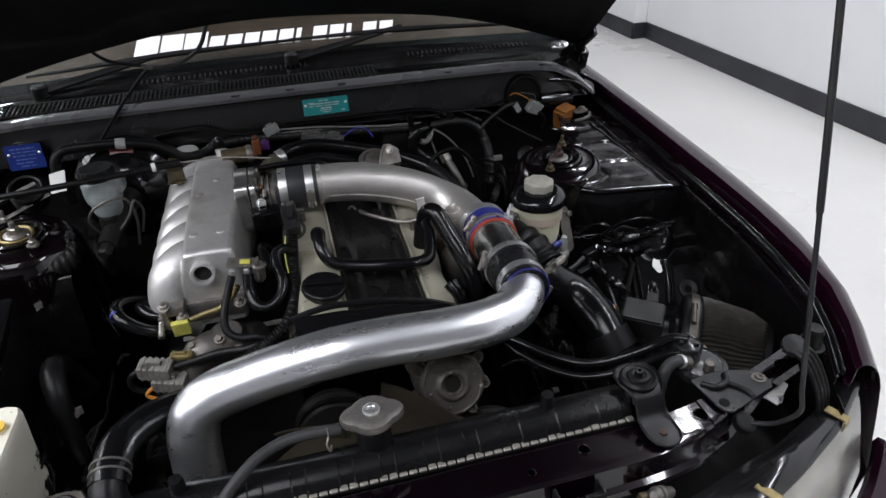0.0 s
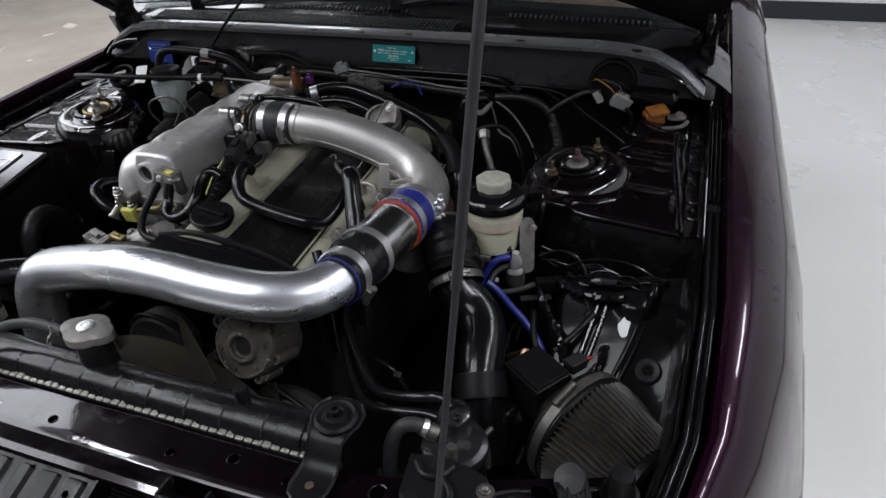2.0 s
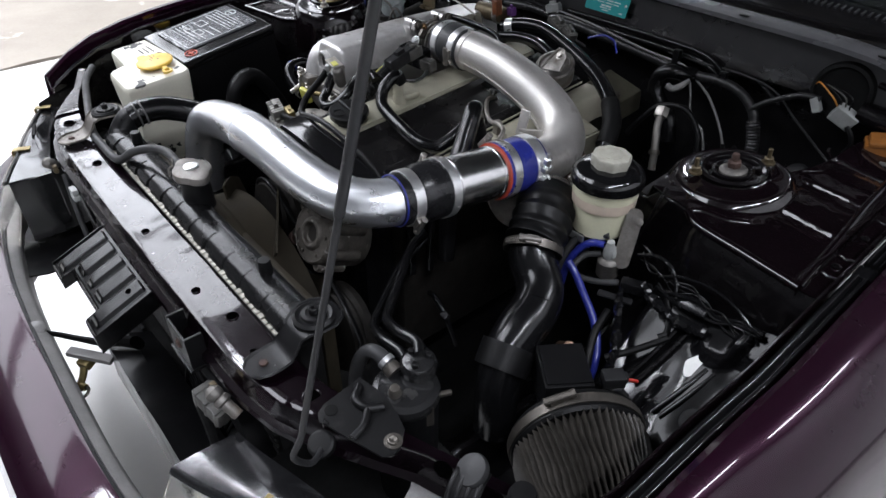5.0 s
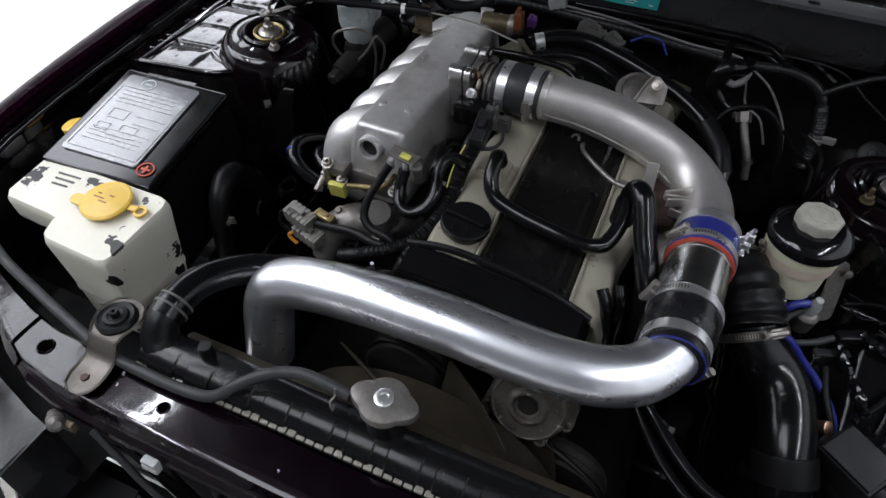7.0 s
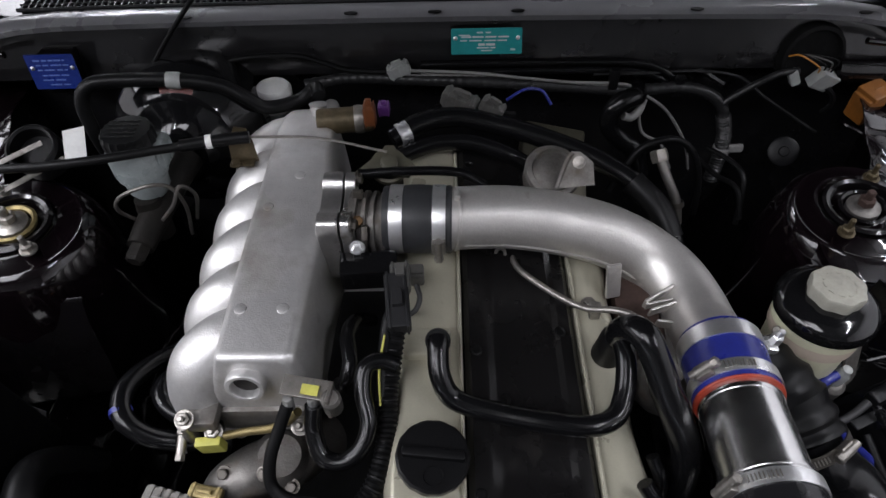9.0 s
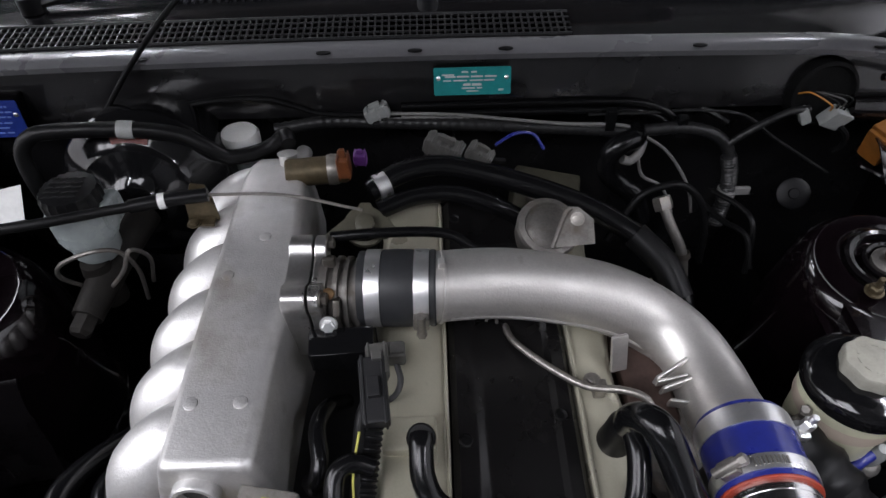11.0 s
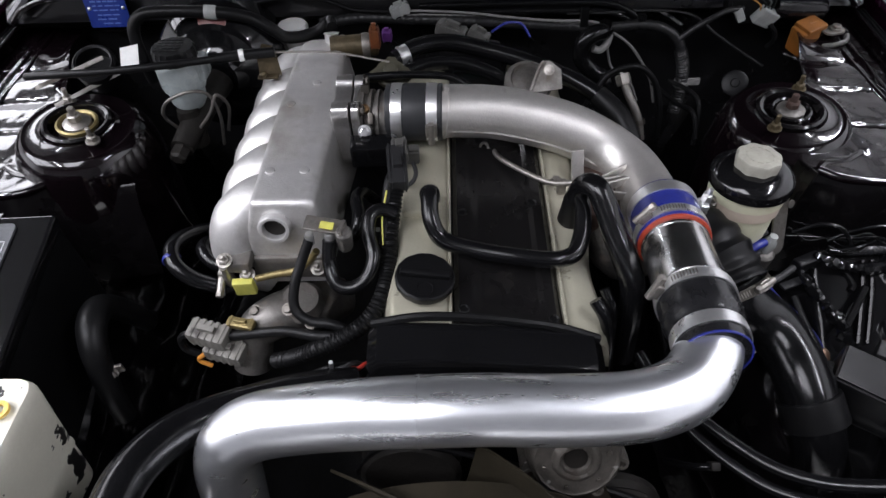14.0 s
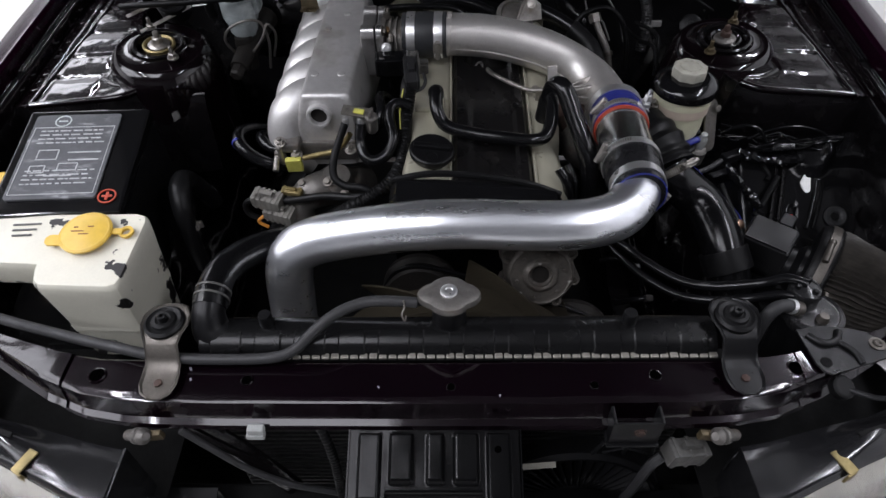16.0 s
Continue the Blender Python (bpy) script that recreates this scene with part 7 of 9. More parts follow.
lathe(bm, [(0.0165, -0.002), (0.017, 0.002), (0.0155, 0.005), (0.006, 0.0062), (0.0, 0.006)], aim((0.624, 0.014, 0.7005), (-0.25, -0.45, 0.9)), 28)
part("disc", bm, DUSTY, strap, "weathered grey rubber disc")
wt = thing("panel_tab", (0.59, -0.005, 0.68), "worn bright metal tab with a hole on the panel end", "bracket")
bm = B()
plate(bm, [(0.557, 0.003), (0.566, 0.011), (0.583, 0.014), (0.604, 0.017), (0.618, 0.012), (0.621, -0.002), (0.604, -0.014), (0.590, -0.028), (0.578, -0.031), (0.572, -0.018), (0.562, -0.008)], 0.0012, pose(0, 0, 0.6845, 3, 4, 0))
tab = part("tab", bm, WORNMETAL, wt)
# the tab's hole is a near-black oval, its shade painted on
bm = B()
lathe(bm, [(0.0085, 0), (0.0083, 0.0006), (0.0, 0.0006)], pose(0.598, 0.001, 0.6862) @ Matrix.Diagonal((1.3, 0.9, 1, 1)), 18)
part("hole", bm, HOLE, tab)


# ---- ancillaries on the engine's front ----
def pump():
    p = thing("water_pump", (0.165, 0.17, 0.58), "corroded cast pump with a pitted round face", "pump")
    n = aim((0.154, 0.127, 0.657), (0.0, -0.90, 0.44))
    bm = B()
    lathe(bm, [(0.050, -0.07), (0.051, -0.020), (0.049, -0.004), (0.046, 0.003), (0.043, 0.005), (0.041, 0.0035), (0.026, 0.0042), (0.0225, 0.0085), (0.019, 0.0095), (0.0165, 0.0085), (0.0155, 0.003), (0.0125, 0.001), (0.0, 0.0)], n, 44)
    r0 = random.Random(5)
    for v in bm.verts:
        v.co += Vector((r0.uniform(-1, 1), r0.uniform(-1, 1), r0.uniform(-1, 1))) * 0.0005
    body = part("body", bm, PUMPCAST, p, "pitted brown-grey casting")
    for a, r, d in ((35, 0.052, 0.010), (62, 0.050, 0.008), (128, 0.051, 0.009), (150, 0.053, 0.011), (205, 0.052, 0.008), (300, 0.050, 0.008), (348, 0.050, 0.008)):
        c, k = math.cos(radians(a)), math.sin(radians(a))
        bm = B()
        lathe(bm, [(d * 1.15, -0.05), (d * 1.1, -0.012), (d, -0.004), (d * 0.85, -0.001), (d * 0.5, -0.001), (d * 0.45, -0.006), (0.0, -0.006)], n @ pose(r * c, r * k, 0), 16)
        part("lug", bm, PUMPCAST, body)
    for k in range(6):
        a = 2 * math.pi * k / 6 + 0.25
        bm = B()
        hexbolt(bm, n @ Vector((0.0345 * math.cos(a), 0.0345 * math.sin(a), 0.0036)), n.to_3x3() @ Vector((0, 0, 1)), 0.0026, 0.0028, False)
        part("face_bolt", bm, OLDSTEEL, body)
    # dark disc that paints the shaded hole in the pump's face
    bm = B()
    lathe(bm, [(0.0128, 0.0005), (0.0122, 0.0022), (0.0, 0.0022)], n, 20)
    part("seal", bm, BLOCK, body)
    bm = B()
    lathe(bm, [(0.009, -0.02), (0.0095, 0.010), (0.0115, 0.011), (0.0115, 0.022), (0.006, 0.024), (0.006, 0.034), (0.0, 0.034)], n @ aim((-0.046, -0.030, -0.012), (-0.85, -0.45, -0.25)), 14)
    part("stub", bm, RUST, body, "rusty outlet stub")
    q = thing("pulley", (0.215, 0.12, 0.47), "dark grooved crank pulley below the pump", "pulley")
    bm = B()
    lathe(bm, [(0.03, -0.03), (0.07, -0.03), (0.072, -0.02), (0.066, -0.014), (0.072, -0.008), (0.066, -0.002), (0.072, 0.004), (0.068, 0.008), (0.03, 0.004), (0.0, 0.004)], aim((0.205, 0.115, 0.505), (0, -1, 0.1)), 40)
    part("wheel", bm, BLOCK, q)
    bm = B()
    lathe(bm, [(0.035, -0.03), (0.055, -0.03), (0.057, -0.02), (0.052, -0.012), (0.057, 0.0), (0.05, 0.006), (0.0, 0.006)], aim((-0.02, 0.14, 0.60), (0, -1, 0.1)), 36)
    part("upper_wheel", bm, BLOCK, q)
    part("belt", tube(B(), [(-0.077, 0.145, 0.60), (-0.05, 0.145, 0.648), (0.0, 0.143, 0.655), (0.10, 0.135, 0.62), (0.22, 0.122, 0.575), (0.275, 0.118, 0.52), (0.26, 0.118, 0.46)], 0.007, 8, 5, flat=0.5), RUBBER, q)


pump()



# ---- bulkhead fittings ----
def id_plate(name, c, w, h, mat, label, lines, axis):
    p = thing(name, c, label, "plate")
    m = aim(c, axis, (1, 0, 0))
    bm = B()
    plate(bm, rounded(w, h, 0.002), 0.0015, m)
    base = part("plate", bm, mat, p)
    rnd = random.Random(len(lines) * 7 + 3)
    for y, hh, x0, x1 in lines:
        x = x0
        while x < x1 - 0.002:
            ww = min(rnd.uniform(0.006, 0.018), x1 - x)
            bm = B()
            plate(bm, rounded(ww, hh, 0.0004), 0.0004, m @ Matrix.Translation((x + ww / 2, y, 0.0003)))
            part("print_bar", bm, PRINT if mat == TEAL else NAVYPRINT, base)
            x += ww + rnd.uniform(0.0015, 0.004)
    for sx in (-1, 1):
        bm = B()
        lathe(bm, [(0.0032, 0), (0.003, 0.001), (0.0015, 0.0018), (0.0, 0.0018)], m @ Matrix.Translation((sx * (w / 2 - 0.006), h * 0.12, 0)), 12)
        part("rivet", bm, STEEL, base)


NAVYPRINT = material("faded_blue_print", (0.10, 0.16, 0.45), 0.5, 0, 0, 0.1, 40, 300, 0)
id_plate("compliance_plate", (0.075, 0.8795, 0.8360), 0.101, 0.036, TEAL, "teal compliance plate with worn unreadable print", [(0.012, 0.0022, -0.014, 0.006), (0.0085, 0.0016, -0.04, -0.022), (0.006, 0.0022, -0.036, 0.036), (0.001, 0.0018, -0.038, 0.034), (-0.0045, 0.0032, -0.012, 0.012), (-0.009, 0.0018, -0.014, 0.016), (-0.013, 0.0016, -0.008, 0.008), (-0.012, 0.0026, 0.034, 0.044)], (0, -0.957, 0.29))
id_plate("data_plate", (-0.541, 0.851, 0.815), 0.068, 0.051, NAVY, "deep blue data plate with faint unreadable print", [(0.017, 0.0024, -0.024, 0.02), (0.010, 0.002, -0.022, 0.024), (0.003, 0.002, -0.022, 0.02), (-0.005, 0.002, -0.018, 0.022), (-0.012, 0.002, -0.02, 0.012), (-0.019, 0.002, -0.012, 0.016)], (0.02, -0.99, 0.12))
bm = B()
box(bm, (-0.541, 0.874, 0.805), (0.05, 0.034, 0.06), 0.004)
solo("plate_bracket", bm, BAY, "dark bracket behind the blue data plate", "bracket")


def booster():
    b = thing("brake_booster", (-0.345, 0.82, 0.62), "black brake booster drum with a red-lettered band", "brake booster")
    n = aim((-0.348, 0.790, 0.742), (0, -1, 0.12))
    bm = B()
    lathe(bm, [(0.095, -0.09), (0.104, -0.05), (0.108, -0.02), (0.109, -0.008), (0.105, -0.004), (0.108, 0.0), (0.104, 0.006), (0.092, 0.016), (0.080, 0.022), (0.074, 0.030), (0.050, 0.034), (0.035, 0.05), (0.0, 0.05)], n, 48)
    drum = part("drum", bm, GLOSSBLACK, b)
    bm = B()
    rows = []
    for a in np.linspace(radians(72), radians(102), 8):
        rows.append([n @ Vector((r * math.cos(a), r * math.sin(a), h)) for r, h in ((0.0935, 0.0164), (0.0812, 0.0226))])
    skin(bm, rows, 0.0006)
    part("band", bm, material("faded_red_print", (0.13, 0.016, 0.010), 0.4), drum)
    mc = thing("master_cylinder", (-0.39, 0.66, 0.64), "alloy brake master cylinder with a pale fluid bottle", "master cylinder")
    bm = B()
    tube(bm, [(-0.362, 0.755, 0.725), (-0.375, 0.70, 0.712), (-0.386, 0.65, 0.70), (-0.392, 0.615, 0.692)], [0.024, 0.02, 0.019, 0.017], 20, 4)
    lathe(bm, [(0.013, 0), (0.013, 0.02), (0.009, 0.024)], aim((-0.392, 0.617, 0.692), (-0.15, -1, -0.2)), 6)
    lathe(bm, [(0.017, -0.05), (0.018, 0.0), (0.016, 0.014)], pose(-0.388, 0.668, 0.715), 20)
    part("body", bm, BLOCK, mc)
    bm = B()
    lathe(bm, [(0.020, 0.725), (0.026, 0.735), (0.0275, 0.755), (0.031, 0.757), (0.033, 0.765), (0.033, 0.795), (0.030, 0.80)], pose(-0.387, 0.685, 0), 32)
    box(bm, (-0.362, 0.692, 0.785), (0.03, 0.04, 0.035), 0.008)
    part("bottle", bm, MILKYBLUE, mc, "pale translucent bottle")
    bm = B()
    lathe(bm, [(0.029, 0.797), (0.031, 0.80), (0.031, 0.815), (0.029, 0.82), (0.0, 0.821)], pose(-0.388, 0.688, 0), 40, 0.0008, 20)
    cap = part("cap", bm, PLASTIC, mc, "black ribbed cap")
    bm = B()
    for k in range(5):
        for j in range(4):
            box(bm, None, (0.008, 0.0016, 0.001), 0, m=pose(-0.388, 0.688, 0) @ pose(-0.018 + 0.0095 * j, -0.016 + 0.008 * k, 0.8213, 0, 0, 12))
    part("moulded_letters", bm, DUSTY, cap)
    for pts in ([(-0.404, 0.655, 0.70), (-0.412, 0.638, 0.735), (-0.395, 0.628, 0.765), (-0.36, 0.632, 0.778), (-0.34, 0.645, 0.765), (-0.338, 0.66, 0.72), (-0.35, 0.67, 0.66)], [(-0.375, 0.65, 0.70), (-0.345, 0.645, 0.735), (-0.332, 0.652, 0.76), (-0.325, 0.67, 0.73), (-0.34, 0.68, 0.68)]):
        part("brake_line", tube(B(), pts, 0.0025, 8, 6), CASTDARK, mc)
    mc.location += Vector((0.018, -0.015, 0.022))


MILKYBLUE = material("pale_bluish_plastic", (0.27, 0.30, 0.30), 0.30, 0, 0, 0.25, 18, 200, 0.05)
booster()

vh = thing("vacuum_hose", (-0.35, 0.78, 0.74), "black vacuum hose with a metal collar along the bulkhead", "hose")
part("hose", tube(B(), [(-0.452, 0.745, 0.745), (-0.458, 0.748, 0.790), (-0.460, 0.755, 0.825), (-0.448, 0.762, 0.845), (-0.42, 0.768, 0.850), (-0.34, 0.777, 0.844), (-0.285, 0.782, 0.832), (-0.252, 0.778, 0.815), (-0.232, 0.778, 0.800), (-0.205, 0.79, 0.795), (-0.180, 0.80, 0.80), (-0.162, 0.80, 0.815), (-0.156, 0.785, 0.812)], 0.0095, 14, 6), RUBBER, vh)
part("collar", hoop(B(), (-0.340, 0.777, 0.844), (1, 0.1, -0.12), 0.0097, 0.018, 0.001), LIGHTPLASTIC, vh, "pale metal collar")
fb = thing("brake_fluid_bottle", (-0.235, 0.845, 0.74), "white capped fluid bottle at the bulkhead", "bottle")
bm = B()
lathe(bm, [(0.022, -0.02), (0.024, -0.016), (0.026, 0.0), (0.0265, 0.012), (0.023, 0.017), (0.0, 0.0185)], pose(-0.235, 0.848, 0.772), 28)
part("cap", bm, WHITEPLASTIC, fb)
bm = B()
lathe(bm, [(0.023, -0.04), (0.021, 0.0)], pose(-0.235, 0.848, 0.75), 24)
part("neck", bm, MILKYBLUE, fb)

# throttle cable with its sheath and bare end
tcable = thing("throttle_cable", (-0.35, 0.63, 0.82), "black throttle cable crossing to the plenum", "cable")
part("sheath", tube(B(), [(-0.560, 0.612, 0.832), (-0.50, 0.606, 0.838), (-0.44, 0.610, 0.839), (-0.381, 0.622, 0.838), (-0.327, 0.642, 0.834), (-0.27, 0.657, 0.833), (-0.243, 0.664, 0.833)], 0.0055, 12, 6), RUBBER, tcable)
part("ferrule", tube(B(), [(-0.300, 0.650, 0.8335), (-0.262, 0.660, 0.833), (-0.222, 0.668, 0.832)], 0.0075, 12, 3), PLASTIC, tcable)
part("mark_band", hoop(B(), (-0.268, 0.6585, 0.833), (1, 0.25, 0), 0.0077, 0.007, 0.0008), WHITEPLASTIC, tcable, "white band")
part("inner_wire", tube(B(), [(-0.222, 0.668, 0.832), (-0.14, 0.664, 0.832), (-0.055, 0.640, 0.828)], 0.0018, 8, 4), BOLT, tcable)

# actuator by the strut tower, with steel straps and a paper tag
act = thing("vacuum_actuator", (-0.49, 0.66, 0.77), "black vacuum actuator with flat steel straps and a paper tag", "actuator")
bm = B()
lathe(bm, [(0.030, -0.03), (0.031, 0.006), (0.027, 0.01), (0.024, 0.008), (0.022, -0.01), (0.0, -0.01)], aim((-0.492, 0.672, 0.815), (0.1, -0.5, 0.85)), 32)
part("can", bm, PLASTIC, act)
for a, b in (((-0.560, 0.630, 0.800), (-0.470, 0.652, 0.842)), ((-0.545, 0.628, 0.772), (-0.455, 0.656, 0.815))):
    a, b = Vector(a), Vector(b)
    bm = B()
    box(bm, None, ((b - a).length, 0.0065, 0.002), 0.0008, m=aim((a + b) / 2, (0.2, -0.7, 0.7), b - a))
    part("strap", bm, CASTDARK, act)
bm = B()
plate(bm, [(-0.014, -0.020), (0.012, -0.018), (0.016, 0.020), (-0.010, 0.016)], 0.0006, aim((-0.437, 0.668, 0.826), (0.1, -0.8, 0.5), (1, 0.1, 0)))
part("paper_tag", bm, WHITEPLASTIC, act, "crumpled white paper tag")

# screen-washer hoses looping up to the bonnet
wh = thing("washer_hose", (-0.33, 0.87, 0.8), "thin black washer hose rising to the bonnet", "hose")
part("hose", tube(B(), [(-0.425, 0.855, 0.79), (-0.36, 0.865, 0.868), (-0.30, 0.880, 0.93), (-0.265, 0.885, 0.960)], 0.0035, 10, 5), RUBBER, wh)
part("grey_branch", tube(B(), [(-0.268, 0.885, 0.960), (-0.24, 0.89, 0.955), (-0.20, 0.90, 0.962), (-0.165, 0.90, 0.985), (-0.145, 0.895, 1.02), (-0.125, 0.88, 1.06), (-0.105, 0.86, 1.09)], 0.0042, 10, 6), OLDHOSE, wh, "grey weathered branch")
part("black_branch", tube(B(), [(-0.268, 0.885, 0.961), (-0.30, 0.89, 0.966), (-0.345, 0.89, 0.980), (-0.370, 0.885, 1.01), (-0.365, 0.87, 1.05), (-0.34, 0.85, 1.075)], 0.0035, 10, 6), RUBBER, wh)
bm = B()
box(bm, (-0.272, 0.885, 0.960), (0.022, 0.010, 0.010), 0.003, (0, 20, 0))
part("joint", bm, GREYPLASTIC, wh)

# loom, pipes and wires across the bulkhead
loom = thing("wiring_loom", (0.2, 0.86, 0.75), "black taped wiring loom along the bulkhead", "wiring")
part("trunk", tube(B(), [(-0.19, 0.86, 0.782), (-0.12, 0.87, 0.786), (-0.04, 0.87, 0.782), (0.08, 0.868, 0.776), (0.18, 0.868, 0.768), (0.285, 0.864, 0.762), (0.318, 0.862, 0.764), (0.357, 0.860, 0.768), (0.392, 0.858, 0.764), (0.417, 0.856, 0.752), (0.434, 0.855, 0.733), (0.440, 0.853, 0.715)], 0.0085, 12, 6, ribs=0.0006, pitch=0.012), LOOM, loom)
part("conduit", tube(B(), [(0.438, 0.854, 0.722), (0.444, 0.853, 0.705), (0.450, 0.852, 0.684), (0.453, 0.850, 0.65), (0.450, 0.845, 0.60)], 0.0105, 14, 5, ribs=0.0014, pitch=0.0055), LOOM, loom, "ribbed conduit")
bm = B()
lathe(bm, [(0.0112, -0.006), (0.0135, -0.005), (0.0135, 0.005), (0.0112, 0.006), (0.0112, -0.006)], aim((0.4525, 0.8505, 0.658), (0.05, 0, 1)), 20)
box(bm, (0.472, 0.846, 0.664), (0.024, 0.008, 0.014), 0.003)
part("conduit_clip", bm, BAREGREY, loom, "pale clip at the conduit's foot")
part("branch", tube(B(), [(0.428, 0.852, 0.742), (0.450, 0.852, 0.762), (0.475, 0.854, 0.778), (0.50, 0.857, 0.790), (0.528, 0.86, 0.792)], 0.005, 10, 6), LOOM, loom)
part("steel_line", tube(B(), [(-0.05, 0.865, 0.800), (0.05, 0.868, 0.793), (0.13, 0.866, 0.784), (0.20, 0.862, 0.778), (0.272, 0.859, 0.776), (0.294, 0.858, 0.766), (0.308, 0.858, 0.73), (0.322, 0.855, 0.690), (0.353, 0.85, 0.672), (0.375, 0.84, 0.63)], 0.0023, 8, 6), BAREGREY, loom, "thin steel line")
part("steel_line", tube(B(), [(-0.05, 0.868, 0.792), (0.05, 0.872, 0.785), (0.13, 0.870, 0.777), (0.20, 0.866, 0.772), (0.278, 0.862, 0.772), (0.300, 0.860, 0.763), (0.344, 0.858, 0.735), (0.376, 0.856, 0.697), (0.397, 0.853, 0.661), (0.41, 0.85, 0.62)], 0.0023, 8, 6), BAREGREY, loom, "thin steel line")
part("thin_line", tube(B(), [(0.235, 0.876, 0.782), (0.318, 0.874, 0.784), (0.384, 0.874, 0.786), (0.449, 0.872, 0.777), (0.50, 0.868, 0.742), (0.56, 0.862, 0.705), (0.59, 0.85, 0.69)], 0.0022, 8, 6), LOOM, loom)
for x, y, z in ((0.262, 0.858, 0.775), (0.36, 0.857, 0.762)):
    bm = B()
    box(bm, (x, y + 0.004, z + 0.008), (0.014, 0.012, 0.032), 0.002)
    part("clip", bm, PLASTIC, loom)
part("blue_lead", tube(B(), [(0.10, 0.80, 0.79), (0.125, 0.81, 0.80), (0.15, 0.815, 0.795), (0.165, 0.81, 0.775)], 0.0022, 8, 5), BLUE, loom)
part("vent_line", tube(B(), [(-0.30, 0.874, 0.815), (-0.26, 0.872, 0.822), (-0.20, 0.872, 0.823), (-0.16, 0.87, 0.812), (-0.12, 0.868, 0.80), (-0.02, 0.868, 0.796)], 0.004, 8, 6), RUBBER, loom)


def connector(name, c, size, mat, label, rot=(0, 0, 0), teeth=4, lead=None):
    t = thing(name, c, label, "connector")
    m = pose(*c, *rot)
    bm = B()
    box(bm, None, size, 0.003, m=m)
    body = part("shell", bm, mat, t)
    for k in range(teeth):
        bm = B()
        box(bm, None, (size[0] * 0.10, size[1] * 1.04, size[2] * 1.10), 0.001, m=m @ pose(size[0] * (-0.36 + 0.72 * k / max(1, teeth - 1)), 0, 0))
        part("rib", bm, mat, body)
    bm = B()
    box(bm, None, (size[0] * 0.45, size[1] * 0.3, size[2] * 0.5), 0.001, m=m @ pose(0, 0, size[2] * 0.6))
    part("latch", bm, mat, body)
    if lead:
        part("lead", tube(B(), lead[0], lead[1], 8, 5), lead[2], t)
    return t


connector("plug_connector", (-0.052, 0.868, 0.800), (0.034, 0.016, 0.018), LIGHTPLASTIC, "pale plug in the bulkhead loom", (0, -18, 8), 3)
connector("plug_connector", (0.035, 0.782, 0.802), (0.05, 0.024, 0.02), GREYPLASTIC, "grey injector plug behind the intake pipe", (0, 14, -20), 4, ([(0.06, 0.775, 0.795), (0.09, 0.77, 0.79), (0.11, 0.78, 0.78)], 0.004, RUBBER))
connector("plug_connector", (0.078, 0.768, 0.800), (0.034, 0.02, 0.018), GREYPLASTIC, "grey coil plug behind the intake pipe", (0, 22, -24), 3)
connector("plug_connector", (-0.082, 0.725, 0.822), (0.016, 0.016, 0.030), BROWNPLUG, "brown sensor plug on the rear of the plenum", (8, 0, 0), 2)
connector("plug_connector", (-0.066, 0.752, 0.812), (0.016, 0.014, 0.016), material("purple_plug_plastic", (0.10, 0.03, 0.16), 0.45), "purple plug behind the throttle", (8, 0, 0), 2)

# idle valve barrel behind the plenum
iv = thing("idle_valve", (-0.11, 0.755, 0.78), "brass-toned idle valve barrel behind the plenum", "valve")
bm = B()
lathe(bm, [(0.016, -0.04), (0.017, -0.036), (0.017, 0.03), (0.014, 0.034), (0.0, 0.034)], aim((-0.115, 0.748, 0.798), (1, 0.1, 0)), 26)
part("barrel", bm, DARKZINC, iv)
bm = B()
lathe(bm, [(0.018, -0.006), (0.019, 0.0), (0.018, 0.006), (0.016, 0.006), (0.016, -0.006), (0.018, -0.006)], aim((-0.10, 0.7495, 0.798), (1, 0.1, 0)), 26)
part("collar", bm, BOLT, iv)

# heater and coolant hoses at the rear of the head
hh = thing("heater_hose", (0.15, 0.74, 0.7), "thick black heater hoses behind the intake pipe", "hose")
part("upper_hose", tube(B(), [(-0.055, 0.715, 0.790), (-0.02, 0.735, 0.800), (0.03, 0.748, 0.800), (0.09, 0.740, 0.790), (0.15, 0.725, 0.778), (0.21, 0.705, 0.762), (0.262, 0.675, 0.742), (0.295, 0.64, 0.72), (0.308, 0.605, 0.69), (0.31, 0.58, 0.64)], 0.0135, 16, 6), HOSE, hh)
part("lower_hose", tube(B(), [(-0.045, 0.695, 0.778), (0.0, 0.712, 0.784), (0.05, 0.715, 0.782), (0.10, 0.705, 0.768), (0.14, 0.70, 0.74)], 0.011, 16, 6), HOSE, hh)
for z0 in (0.800, 0.786):
    part("bulkhead_pipe", tube(B(), [(-0.02, 0.880, z0), (0.12, 0.882, z0), (0.24, 0.881, z0), (0.30, 0.879, z0 - 0.002), (0.335, 0.876, z0 - 0.012), (0.36, 0.872, z0 - 0.03)], 0.0058, 12, 6), HOSE, hh)
part("bulkhead_hose", tube(B(), [(0.300, 0.865, 0.762), (0.296, 0.845, 0.764), (0.286, 0.832, 0.770), (0.270, 0.825, 0.768), (0.256, 0.822, 0.752), (0.258, 0.820, 0.728), (0.275, 0.818, 0.708), (0.300, 0.812, 0.690), (0.315, 0.805, 0.65)], 0.0145, 16, 6), HOSE, hh)
part("elbow_end", tube(B(), [(0.276, 0.824, 0.744), (0.288, 0.826, 0.740), (0.300, 0.832, 0.748), (0.306, 0.842, 0.760)], 0.0062, 12, 5), BAREGREY, hh, "pale bent pipe end")
part("joining_sleeve", tube(B(), [(0.258, 0.678, 0.744), (0.290, 0.646, 0.724), (0.304, 0.615, 0.70)], 0.0165, 16, 4), RUBBER, hh)
bm = B()
